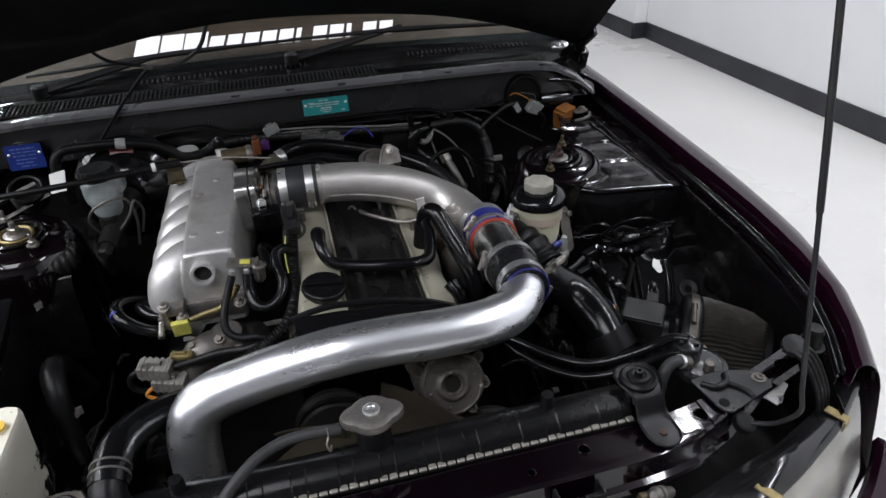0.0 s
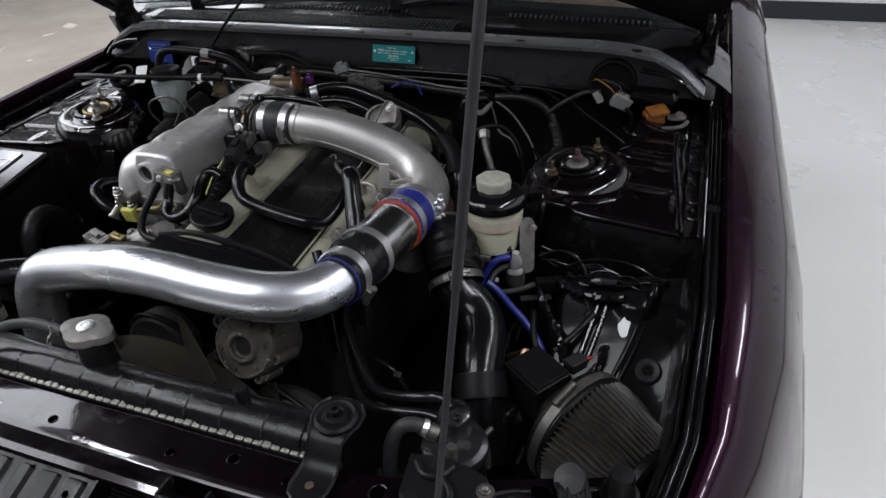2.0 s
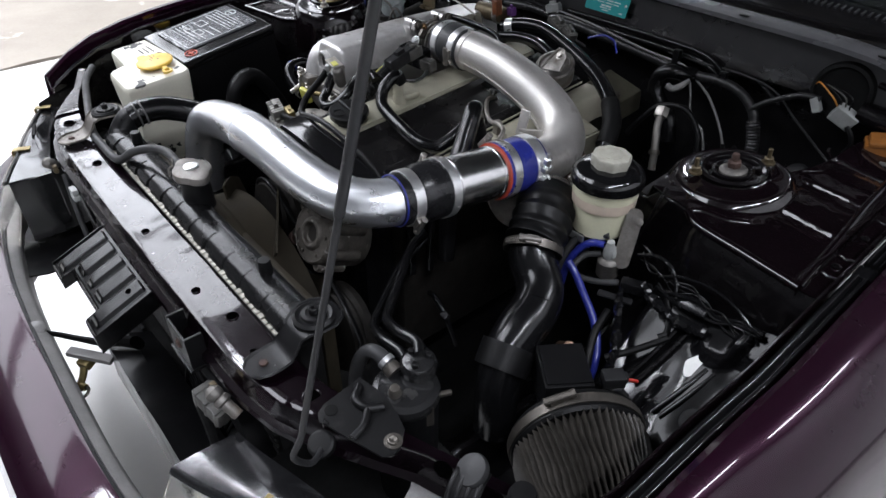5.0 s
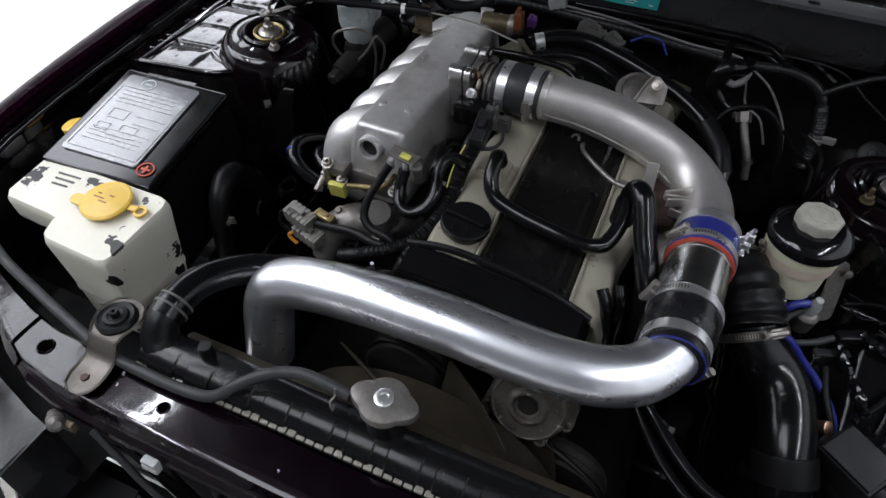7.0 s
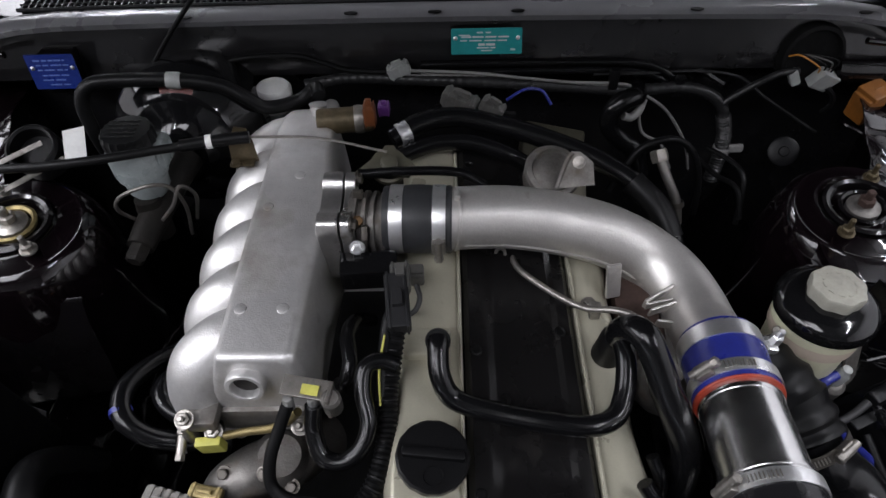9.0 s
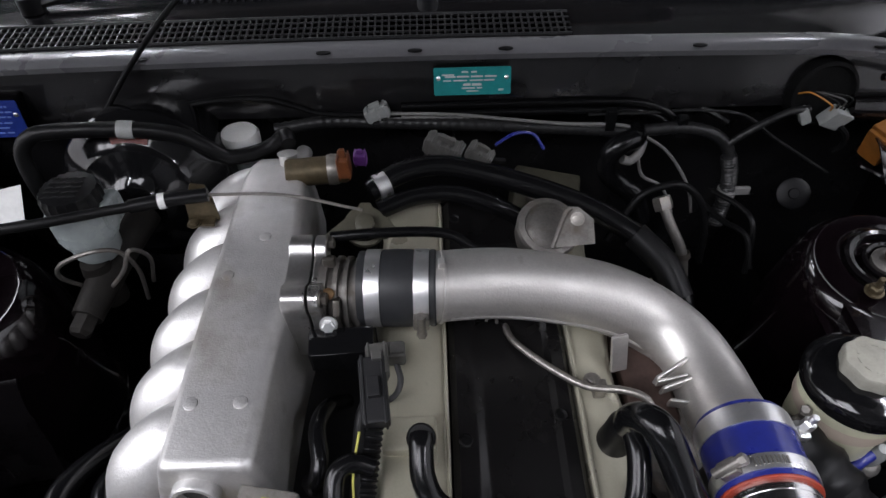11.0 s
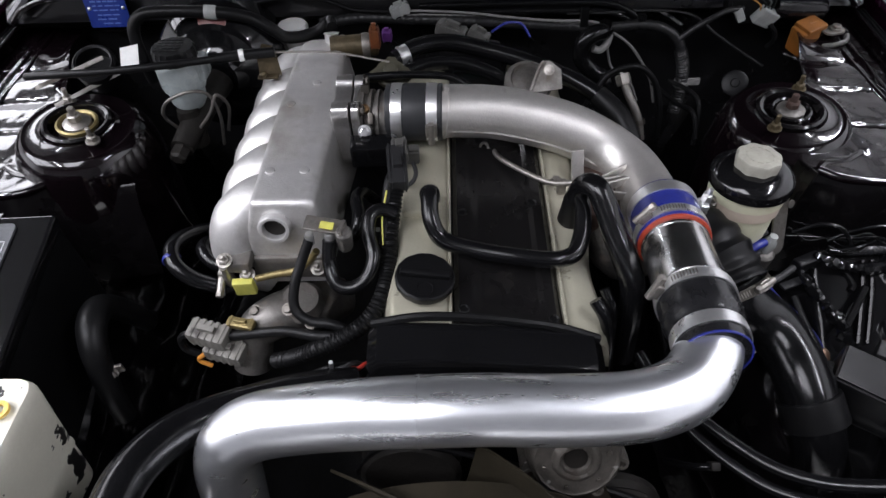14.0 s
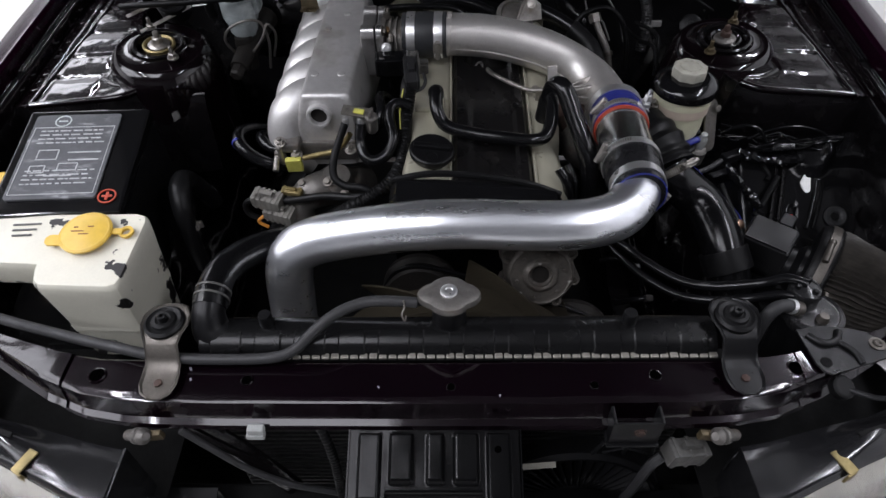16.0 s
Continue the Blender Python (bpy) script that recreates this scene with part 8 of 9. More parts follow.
lathe(bm, [(0.0138, -0.008), (0.0155, -0.007), (0.0155, 0.007), (0.0138, 0.008), (0.0138, -0.008)], aim((-0.040, 0.722, 0.794), (1, 0.5, 0.2)), 20)
part("clamp", bm, STEEL, hh)

# bypass valve with its triangular bracket
bv = thing("bypass_valve", (0.15, 0.65, 0.75), "grey cast valve with a triangular bracket behind the pipe", "valve")
n = aim((0.146, 0.652, 0.782), (0.12, -0.45, 1))
bm = B()
lathe(bm, [(0.030, -0.03), (0.033, -0.02), (0.035, 0.0), (0.036, 0.004), (0.034, 0.008), (0.028, 0.010), (0.026, 0.006), (0.018, 0.010), (0.0, 0.011)], n, 36)
part("diaphragm_can", bm, CASTDARK, bv)
bm = B()
m = aim((0.166, 0.624, 0.806), (-0.15, -0.75, 0.62), (1, 0.1, 0.2))
out = [(-0.026, -0.014), (0.020, -0.020), (0.024, 0.006), (0.012, 0.022), (0.004, 0.024), (-0.004, 0.018)]
plate(bm, out, 0.004, m)
tube(bm, [m @ Vector((x, y, 0.0)) for x, y in ((-0.024, -0.013), (-0.004, 0.017), (0.004, 0.023))], 0.0028, 8, 4)
part("bracket", bm, CASTDARK, bv)
bm = B()
hexbolt(bm, m @ Vector((0.008, 0.010, 0.0)), (-0.15, -0.75, 0.62), 0.005, 0.004)
part("bolt", bm, BOLT, bv)

# rear of the exhaust side: cover, browned housing
tb = thing("turbocharger", (0.27, 0.47, 0.58), "heat-browned turbo housing under the intake pipe", "turbocharger")
bm = B()
lathe(bm, [(0.02, -0.045), (0.05, -0.035), (0.058, -0.01), (0.058, 0.015), (0.048, 0.035), (0.03, 0.04)], aim((0.275, 0.45, 0.655), (0.5, -0.85, 0.1)), 32)
part("compressor_housing", bm, CASTDARK, tb)
bm = B()
box(bm, (0.238, 0.50, 0.685), (0.05, 0.12, 0.06), 0.014, (0, -15, 0))
lathe(bm, [(0.055, -0.03), (0.06, 0.0), (0.05, 0.03)], aim((0.255, 0.56, 0.65), (0.3, 1, 0)), 28)
part("turbine_housing", bm, RUST, tb, "rust-brown iron housing")
bm = B()
box(bm, (0.235, 0.60, 0.715), (0.07, 0.08, 0.004), 0.002, (0, 14, 0))
box(bm, (0.268, 0.60, 0.68), (0.004, 0.08, 0.06), 0.002, (0, 14, 0))
part("heat_shield", bm, CHAMPAGNE, tb, "dull bent heat shield")

# cover at the rear of the head
rc = thing("rear_cover", (0.17, 0.80, 0.66), "dull olive metal cover box behind the engine", "cover")
bm = B()
box(bm, None, (0.092, 0.070, 0.050), 0.005, m=pose(0.172, 0.808, 0.690, 16, 8, -8))
part("box", bm, OLIVE, rc)
bm = B()
box(bm, None, (0.060, 0.045, 0.010), 0.003, m=pose(0.176, 0.716, 0.690, 20, 12, -10))
lathe(bm, [(0.009, 0.004), (0.009, 0.010), (0.005, 0.011)], pose(0.188, 0.712, 0.690, 20, 12, 0), 12)
part("tab", bm, CHAMPAGNE, rc, "dirty champagne-coloured tab")
for k in range(2):
    bm = B()
    hexbolt(bm, (0.150 + 0.05 * k, 0.782, 0.716 - 0.006 * k), (0.1, -0.3, 1), 0.0055, 0.005)
    part("bolt", bm, OLDSTEEL, rc)

# air-conditioning lines
acl = thing("refrigerant_line", (0.33, 0.77, 0.6), "steel-ended refrigerant line beside the bulkhead", "pipe")
part("loop", tube(B(), [(0.255, 0.755, 0.66), (0.275, 0.765, 0.695), (0.30, 0.775, 0.725), (0.345, 0.78, 0.733), (0.378, 0.778, 0.705), (0.395, 0.77, 0.655), (0.40, 0.765, 0.60)], 0.0052, 10, 6), RUBBER, acl)
part("end_pipe", tube(B(), [(0.318, 0.752, 0.722), (0.326, 0.735, 0.705), (0.342, 0.715, 0.675), (0.35, 0.705, 0.64)], 0.0068, 12, 5), CASTDARK, acl)
bm = B()
lathe(bm, [(0.012, -0.008), (0.013, 0.0), (0.012, 0.009)], aim((0.317, 0.754, 0.724), (-0.2, 0.5, 0.6)), 6)
part("nut", bm, BOLT, acl)
part("collar", hoop(B(), (0.344, 0.712, 0.670), (0.25, -0.35, -0.9), 0.0086, 0.008, 0.001), OLDSTEEL, acl)
part("thin_line", tube(B(), [(0.40, 0.85, 0.66), (0.43, 0.80, 0.65), (0.45, 0.76, 0.655), (0.455, 0.73, 0.62)], 0.004, 8, 5), RUBBER, acl)
part("thin_line", tube(B(), [(0.425, 0.84, 0.67), (0.452, 0.80, 0.672), (0.462, 0.77, 0.66), (0.458, 0.74, 0.60)], 0.004, 8, 5), RUBBER, acl)
clipd = thing("trim_clip", (0.542, 0.832, 0.66), "dark round plastic clip beside the tower", "clip")
bm = B()
lathe(bm, [(0.004, -0.11), (0.005, -0.004), (0.022, -0.003), (0.023, 0.0), (0.020, 0.002), (0.008, 0.0025), (0.007, 0.005), (0.0, 0.0055)], aim((0.542, 0.832, 0.667), (-0.25, -0.75, 0.6)), 26)
part("disc", bm, PLASTIC, clipd)

# wiper motor, loom plug, fusible-link box
wm = thing("wiper_motor", (0.56, 0.875, 0.73), "dark wiper motor with a pale plug on the bulkhead", "motor")
bm = B()
lathe(bm, [(0.046, -0.02), (0.048, 0.0), (0.045, 0.010), (0.040, 0.012), (0.037, 0.006), (0.022, 0.004), (0.0, 0.004)], aim((0.548, 0.882, 0.805), (0.05, -1, 0.15)), 36)
part("gearbox", bm, CHASSIS, wm)
bm = B()
tube(bm, [(0.585, 0.872, 0.788), (0.62, 0.874, 0.784), (0.665, 0.876, 0.782), (0.675, 0.876, 0.781)], [0.017, 0.02, 0.02, 0.014], 20, 4)
part("armature_can", bm, BAY, wm)
bm = B()
box(bm, (0.570, 0.862, 0.776), (0.038, 0.018, 0.030), 0.003, (20, 25, 15))
plug = part("plug", bm, LIGHTPLASTIC, wm, "pale plug with loose leads")
bm = B()
box(bm, (0.524, 0.860, 0.782), (0.014, 0.013, 0.026), 0.003, (0, -30, 0))
part("small_plug", bm, LIGHTPLASTIC, plug)
for k, mt in enumerate((WIRE_O, RUBBER, GREYPLASTIC, RUBBER)):
    part("lead", tube(B(), [(0.556 + 0.006 * k, 0.858, 0.790), (0.548 + 0.008 * k, 0.85, 0.804 + 0.003 * k), (0.52 + 0.006 * k, 0.858, 0.818), (0.51 + 0.01 * k, 0.87, 0.81)], 0.0013, 6, 5), mt, plug)
part("lower_lead", tube(B(), [(0.580, 0.858, 0.764), (0.592, 0.855, 0.752), (0.596, 0.856, 0.735), (0.59, 0.86, 0.72)], 0.004, 8, 5), RUBBER, plug)

ob = thing("fuse_box", (0.635, 0.832, 0.74), "brown-orange relay box clipped to the inner wing", "fuse box")
bm = B()
box(bm, (0.637, 0.840, 0.746), (0.036, 0.034, 0.046), 0.004, (6, -10, 22))
part("box", bm, ORANGE, ob)
bm = B()
box(bm, (0.6408, 0.838, 0.7705), (0.038, 0.036, 0.010), 0.003, (6, -10, 22))
part("lid", bm, ORANGE, ob)
bm = B()
box(bm, (0.6415, 0.8375, 0.7757), (0.014, 0.003, 0.002), 0.0008, (6, -10, 22))
part("lid_rib", bm, ORANGE, ob)
bm = B()
plate(bm, rounded(0.034, 0.026, 0.01), 0.003, pose(0.678, 0.832, 0.765, 0, -5, 10))
hexbolt(bm, (0.682, 0.834, 0.766), (0, 0, 1), 0.007, 0.006)
part("earth_tag", bm, BOLT, ob)
part("lead", tube(B(), [(0.655, 0.808, 0.748), (0.672, 0.804, 0.752), (0.69, 0.808, 0.756), (0.698, 0.822, 0.76)], 0.0042, 8, 5), GREYPLASTIC, ob)

# ---- under the plenum: coolant neck, plugs, hoses ----
neck = thing("coolant_neck", (-0.2, 0.33, 0.58), "dirty cast coolant neck with hose clamps under the plenum", "pipe")
bm = B()
tube(bm, [(-0.13, 0.40, 0.60), (-0.16, 0.36, 0.625), (-0.195, 0.335, 0.64), (-0.225, 0.32, 0.625), (-0.235, 0.30, 0.58)], [0.03, 0.032, 0.03, 0.026, 0.024], 20, 5)
lathe(bm, [(0.028, -0.02), (0.03, 0.0), (0.022, 0.012)], pose(-0.165, 0.345, 0.655, 15, 10, 0), 20)
part("casting", bm, CASTDARK, neck)
for x, y, z in ((-0.218, 0.325, 0.662), (-0.175, 0.322, 0.668), (-0.15, 0.318, 0.645)):
    bm = B()
    hexbolt(bm, (x, y, z), (-0.1, -0.6, 0.9), 0.0055, 0.006)
    part("bolt", bm, OLDSTEEL, neck)

lh = thing("coolant_hose", (-0.29, 0.40, 0.6), "twin black coolant hoses curling under the plenum", "hose")
part("outer_hose", tube(B(), [(-0.268, 0.56, 0.60), (-0.298, 0.50, 0.645), (-0.318, 0.44, 0.690), (-0.326, 0.395, 0.712), (-0.316, 0.362, 0.712), (-0.292, 0.350, 0.696), (-0.262, 0.352, 0.680), (-0.238, 0.358, 0.674)], 0.0105, 14, 6), HOSE, lh)
part("inner_hose", tube(B(), [(-0.258, 0.50, 0.62), (-0.285, 0.455, 0.665), (-0.296, 0.420, 0.690), (-0.290, 0.392, 0.702), (-0.272, 0.375, 0.698), (-0.248, 0.370, 0.694), (-0.22, 0.366, 0.69)], 0.0095, 14, 6), HOSE, lh)
part("paint_mark", hoop(B(), (-0.3205, 0.368, 0.7125), (0.35, -0.9, -0.1), 0.0107, 0.006, 0.0006), BLUE, lh, "blue paint mark")
clamp((-0.262, 0.352, 0.680), (0.95, 0.1, -0.25), 0.0107, lh, (-0.2, -0.5, 1), 0.009)
clamp((-0.255, 0.371, 0.695), (0.95, -0.1, -0.15), 0.0097, lh, (0, -0.4, 1), 0.009)

yt = thing("vacuum_valve", (-0.225, 0.348, 0.67), "yellow-tagged metal vacuum valve and line", "valve")
bm = B()
box(bm, (-0.230, 0.345, 0.686), (0.026, 0.010, 0.028), 0.002, (12, 0, 4))
part("tag", bm, YELLOWTAPE, yt, "yellow tag")
part("line", tube(B(), [(-0.215, 0.350, 0.695), (-0.19, 0.352, 0.700), (-0.165, 0.352, 0.706), (-0.145, 0.352, 0.722), (-0.132, 0.350, 0.742)], 0.0045, 10, 6), ZINC, yt, "zinc-plated line")
bm = B()
lathe(bm, [(0.006, -0.02), (0.008, -0.015), (0.008, 0.0), (0.005, 0.006), (0.005, 0.018)], pose(-0.250, 0.352, 0.70, 10, 0, 0), 14)
part("spindle", bm, BOLT, yt)

so = thing("boost_sensor", (-0.10, 0.345, 0.75), "zinc bracketed solenoid with a yellow label by the plenum", "sensor")
bm = B()
box(bm, (-0.118, 0.352, 0.782), (0.044, 0.020, 0.004), 0.001, (10, 6, -8))
box(bm, (-0.095, 0.345, 0.772), (0.004, 0.022, 0.03), 0.001, (0, 0, -8))
part("bracket", bm, BOLT, so)
bm = B()
lathe(bm, [(0.008, -0.03), (0.0095, -0.026), (0.0095, 0.002), (0.007, 0.005), (0.0, 0.0055)], pose(-0.094, 0.342, 0.778, 14, 4, 0), 20)
part("coil", bm, CASTDARK, so)
bm = B()
box(bm, (-0.113, 0.348, 0.785), (0.016, 0.010, 0.0016), 0.0005, (10, 6, -8))
part("label", bm, YELLOWTAPE, so, "yellow label")
for x in (-0.135, -0.112):
    bm = B()
    lathe(bm, [(0.005, -0.012), (0.0055, 0.0), (0.004, 0.004)], pose(x, 0.345, 0.772), 12)
    part("nipple", bm, STEEL, so)
part("hose_a", tube(B(), [(-0.136, 0.345, 0.766), (-0.146, 0.332, 0.745), (-0.156, 0.312, 0.722), (-0.156, 0.295, 0.700), (-0.138, 0.285, 0.690), (-0.112, 0.280, 0.69), (-0.09, 0.275, 0.68)], 0.0062, 12, 6), RUBBER, so)
part("hose_b", tube(B(), [(-0.112, 0.343, 0.766), (-0.114, 0.330, 0.742), (-0.106, 0.312, 0.726), (-0.088, 0.308, 0.722), (-0.070, 0.316, 0.730), (-0.062, 0.335, 0.745), (-0.068, 0.358, 0.760), (-0.066, 0.378, 0.772), (-0.052, 0.386, 0.774), (-0.036, 0.384, 0.768)], 0.0085, 14, 6), HOSE, so)
part("hose_c", tube(B(), [(-0.10, 0.40, 0.71), (-0.09, 0.385, 0.735), (-0.085, 0.40, 0.752), (-0.09, 0.43, 0.755), (-0.085, 0.46, 0.74), (-0.075, 0.49, 0.70)], 0.008, 12, 6), HOSE, so)

hl = thing("engine_loom", (-0.06, 0.32, 0.68), "corrugated black engine loom beside the valve cover", "wiring")
part("conduit", tube(B(), [(-0.195, 0.285, 0.612), (-0.165, 0.27, 0.64), (-0.13, 0.262, 0.668), (-0.095, 0.262, 0.690), (-0.068, 0.274, 0.705), (-0.052, 0.300, 0.718), (-0.046, 0.335, 0.728), (-0.045, 0.372, 0.745), (-0.040, 0.405, 0.768), (-0.036, 0.425, 0.785)], 0.0095, 14, 6, ribs=0.0010, pitch=0.005), RUBBER, hl)
part("lead", tube(B(), [(-0.052, 0.36, 0.742), (-0.050, 0.395, 0.765), (-0.046, 0.42, 0.788), (-0.040, 0.435, 0.792)], 0.006, 10, 5), RUBBER, hl)
part("yellow_lead", tube(B(), [(-0.052, 0.352, 0.748), (-0.053, 0.380, 0.768), (-0.048, 0.408, 0.785)], 0.0011, 6, 5), YELLOWTAPE, hl)
part("branch", tube(B(), [(-0.10, 0.262, 0.688), (-0.135, 0.275, 0.675), (-0.175, 0.29, 0.665), (-0.215, 0.295, 0.655), (-0.245, 0.296, 0.650)], 0.0065, 10, 6), RUBBER, hl)
connector("plug_connector", (-0.036, 0.440, 0.795), (0.024, 0.060, 0.020), DUSTY, "dark grey loom plug on the valve cover", (14, 0, 6), 2)
connector("plug_connector", (-0.034, 0.468, 0.800), (0.02, 0.03, 0.018), GREYPLASTIC, "grey loom plug on the valve cover", (10, 0, 6), 2)
connector("plug_connector", (-0.272, 0.297, 0.652), (0.050, 0.026, 0.024), PALEPLUG, "grey ribbed loom plug below the plenum", (10, 6, -14), 5, ([(-0.296, 0.302, 0.650), (-0.312, 0.302, 0.640), (-0.312, 0.300, 0.620), (-0.29, 0.298, 0.608), (-0.26, 0.295, 0.605)], 0.005, RUBBER))
connector("plug_connector", (-0.256, 0.290, 0.628), (0.050, 0.026, 0.022), PALEPLUG, "grey ribbed loom plug below the plenum", (10, 6, -14), 5, ([(-0.282, 0.29, 0.624), (-0.294, 0.288, 0.612), (-0.28, 0.287, 0.60)], 0.003, WIRE_O))
connector("plug_connector", (-0.232, 0.305, 0.662), (0.036, 0.014, 0.010), ZINC, "small brass-toned clip below the plenum", (8, 0, -12), 2)
for k in range(4):
    w = thing("injector_lead", (-0.10 + 0.02 * k, 0.25, 0.63), "thin lead by the timing cover", "wiring", "leads by the timing cover")
    part("lead", tube(B(), [(-0.15 + 0.022 * k, 0.255, 0.60), (-0.14 + 0.022 * k, 0.24, 0.645 + 0.004 * k), (-0.12 + 0.02 * k, 0.235, 0.665), (-0.10 + 0.014 * k, 0.245, 0.66), (-0.085 + 0.01 * k, 0.26, 0.63)], 0.004 if k % 2 else 0.0028, 8, 5), (RUBBER, OLDHOSE, WIRE_R, RUBBER)[k], w)
sd = thing("dipstick", (-0.115, 0.24, 0.62), "bright steel dipstick tube by the timing cover", "pipe")
part("tube", tube(B(), [(-0.118, 0.255, 0.60), (-0.112, 0.238, 0.66), (-0.108, 0.228, 0.688)], 0.0026, 8, 3), STEEL, sd)

# ---- inner-wing wiring, sealant blob, grommet ----
iw = thing("wing_wiring", (0.62, 0.41, 0.58), "loose black wires taped along the inner wing", "wiring")
for k in range(6):
    r0 = random.Random(40 + k)
    line_pts = [(0.548 + 0.030 * i, 0.437 - 0.006 * (i % 2) + r0.uniform(-0.006, 0.004), 0.640 + 0.004 * i + r0.uniform(-0.007, 0.010)) for i in range(6)]
    part("wire", tube(B(), line_pts, r0.uniform(0.0014, 0.0030), 8, 6), HOSE if k % 2 else RUBBER, iw)
for k in range(4):
    r0 = random.Random(140 + k)
    line_pts = [(0.500 + 0.024 * i, float(np.interp(0.5 + 0.024 * i, [0.5, 0.56, 0.71], [0.468, 0.448, 0.428])) - 0.006 + r0.uniform(-0.004, 0.003), 0.650 + 0.03 * math.sin(0.35 * i + 0.5 * k) * (k % 3) / 3 + r0.uniform(-0.008, 0.012)) for i in range(9)]
    part("wire", tube(B(), line_pts, r0.uniform(0.0009, 0.0022), 6, 5), (HOSE, RUBBER)[k % 2], iw)
part("arched_wire", tube(B(), [(0.545, 0.440, 0.655), (0.575, 0.441, 0.672), (0.615, 0.441, 0.680), (0.655, 0.438, 0.674), (0.690, 0.432, 0.655), (0.712, 0.420, 0.63)], 0.0024, 8, 6), HOSE, iw)
part("arched_wire", tube(B(), [(0.50, 0.452, 0.660), (0.53, 0.450, 0.676), (0.556, 0.444, 0.676), (0.572, 0.438, 0.660), (0.58, 0.430, 0.645)], 0.0030, 8, 6), HOSE, iw)
for k, pts in enumerate(([(0.508, 0.412, 0.625), (0.520, 0.392, 0.612), (0.535, 0.376, 0.600), (0.548, 0.356, 0.590), (0.560, 0.338, 0.575), (0.566, 0.322, 0.560)], [(0.53, 0.428, 0.640), (0.555, 0.418, 0.632), (0.580, 0.414, 0.628), (0.606, 0.412, 0.628), (0.64, 0.412, 0.634)])):
    r0 = random.Random(70 + k)
    bm = tube(B(), pts, [0.004, 0.008, 0.006, 0.009, 0.007, 0.004][:len(pts)], 9, 7, flat=0.6)
    for v in bm.verts:
        v.co += Vector((r0.uniform(-1, 1), r0.uniform(-1, 1), r0.uniform(-1, 1))) * 0.0016
    part("crumpled_tape", bm, GLOSSBLACK, iw, angle=20)
part("tape_wrap", tube(B(), [(0.575, 0.432, 0.640), (0.60, 0.430, 0.645), (0.625, 0.430, 0.646)], [0.006, 0.0075, 0.006], 8, 5, flat=0.7), SILICONE, iw)
part("drop_lead", tube(B(), [(0.505, 0.395, 0.59), (0.512, 0.36, 0.575), (0.525, 0.335, 0.558), (0.535, 0.32, 0.54)], 0.006, 10, 5), RUBBER, iw)
part("diagonal_lead", tube(B(), [(0.60, 0.398, 0.605), (0.575, 0.365, 0.585), (0.55, 0.335, 0.57)], 0.005, 8, 4), RUBBER, iw)
bl = thing("sealant_blob", (0.654, 0.386, 0.585), "white sealant blob with a drip on the inner wing", "sealant")
bm = B()
out = [(0.012 * math.cos(a) * (1.0 + 0.35 * math.sin(2 * a + 0.6) + 0.15 * math.sin(3 * a)), 0.016 * math.sin(a) * (1 + 0.25 * math.cos(3 * a))) for a in (2 * math.pi * k / 28 for k in range(28))]
m = aim((0.651, 0.386, 0.6005), (0.0, -0.58, 0.81), (1, 0, 0))
plate(bm, out, 0.002, m)
part("blob", bm, WHITEPLASTIC, bl)
gr = thing("grommet", (0.690, 0.328, 0.54), "grey rubber grommet in the inner wing", "grommet")
bm = B()
lathe(bm, [(0.018, -0.003), (0.019, 0.002), (0.016, 0.005), (0.010, 0.004), (0.007, 0.001), (0.006, -0.004)], aim((0.690, 0.335, 0.5665), (-0.1, -0.55, 0.83)), 28)
part("ring", bm, OLDHOSE, gr)
bm = B()
lathe(bm, [(0.007, 0), (0.006, 0.001), (0.0, 0.001)], aim((0.690, 0.335, 0.5665), (-0.1, -0.55, 0.83)), 20)
part("bore", bm, CHASSIS, gr)
rb = thing("wing_stay", (0.66, 0.35, 0.56), "dark pressed stay along the inner wing shelf", "bracket")
for dx in (0.0, 0.011):
    part("stay", tube(B(), [(0.664 + dx, 0.390, 0.603), (0.658 + dx, 0.368, 0.588), (0.649 + dx, 0.342, 0.569), (0.640 + dx, 0.320, 0.553)], [0.0035, 0.004, 0.004, 0.003], 10, 4), HOSE, rb)
for dx in (0.0, 0.013):
    part("bar", tube(B(), [(0.604 + dx, 0.432, 0.623), (0.598 + dx, 0.395, 0.596), (0.590 + dx, 0.36, 0.569), (0.585 + dx, 0.34, 0.554)], 0.004, 8, 3), SATINBAY, rb)

# ---- ahead of the radiator ----
cf = thing("condenser_fan", (0.21, -0.10, 0.42), "black electric fan ahead of the condenser", "fan")
fc = Vector((0.20, -0.074, 0.405))
bm = B()
lathe(bm, [(0.118, -0.02), (0.126, -0.018), (0.126, 0.02), (0.120, 0.026), (0.116, 0.026), (0.114, -0.016), (0.118, -0.02)], aim(fc, (0, -1, 0.1)), 56)
part("shroud", bm, PLASTIC, cf)
bm = B()
lathe(bm, [(0.04, -0.02), (0.042, 0.02), (0.03, 0.03), (0.0, 0.03)], aim(fc, (0, -1, 0.1)), 32)
part("hub", bm, PLASTIC, cf)
for k in range(44):
    a = 2 * math.pi * k / 44
    m = aim(fc, (0, -1, 0.1)) @ pose(0, 0, 0, 0, 0, math.degrees(a))
    bm = B()
    box(bm, None, (0.07, 0.003, 0.012), 0.001, segs=1, m=m @ pose(0.079, 0, 0.018, 40, 0, 0))
    part("guard_rib", bm, PLASTIC, cf)
bm = B()
plate(bm, rounded(0.044, 0.010, 0.001), 0.0006, aim(fc + Vector((-0.058, -0.026, 0.128)), (0, -1, 0.4), (1, 0, 0.1)))
part("sticker", bm, CAPGREY, cf, "worn pale sticker")

sb = thing("fan_bracket", (0.225, -0.11, 0.6), "black plastic bracket with crossed ribs on the panel", "bracket")
bm = B()
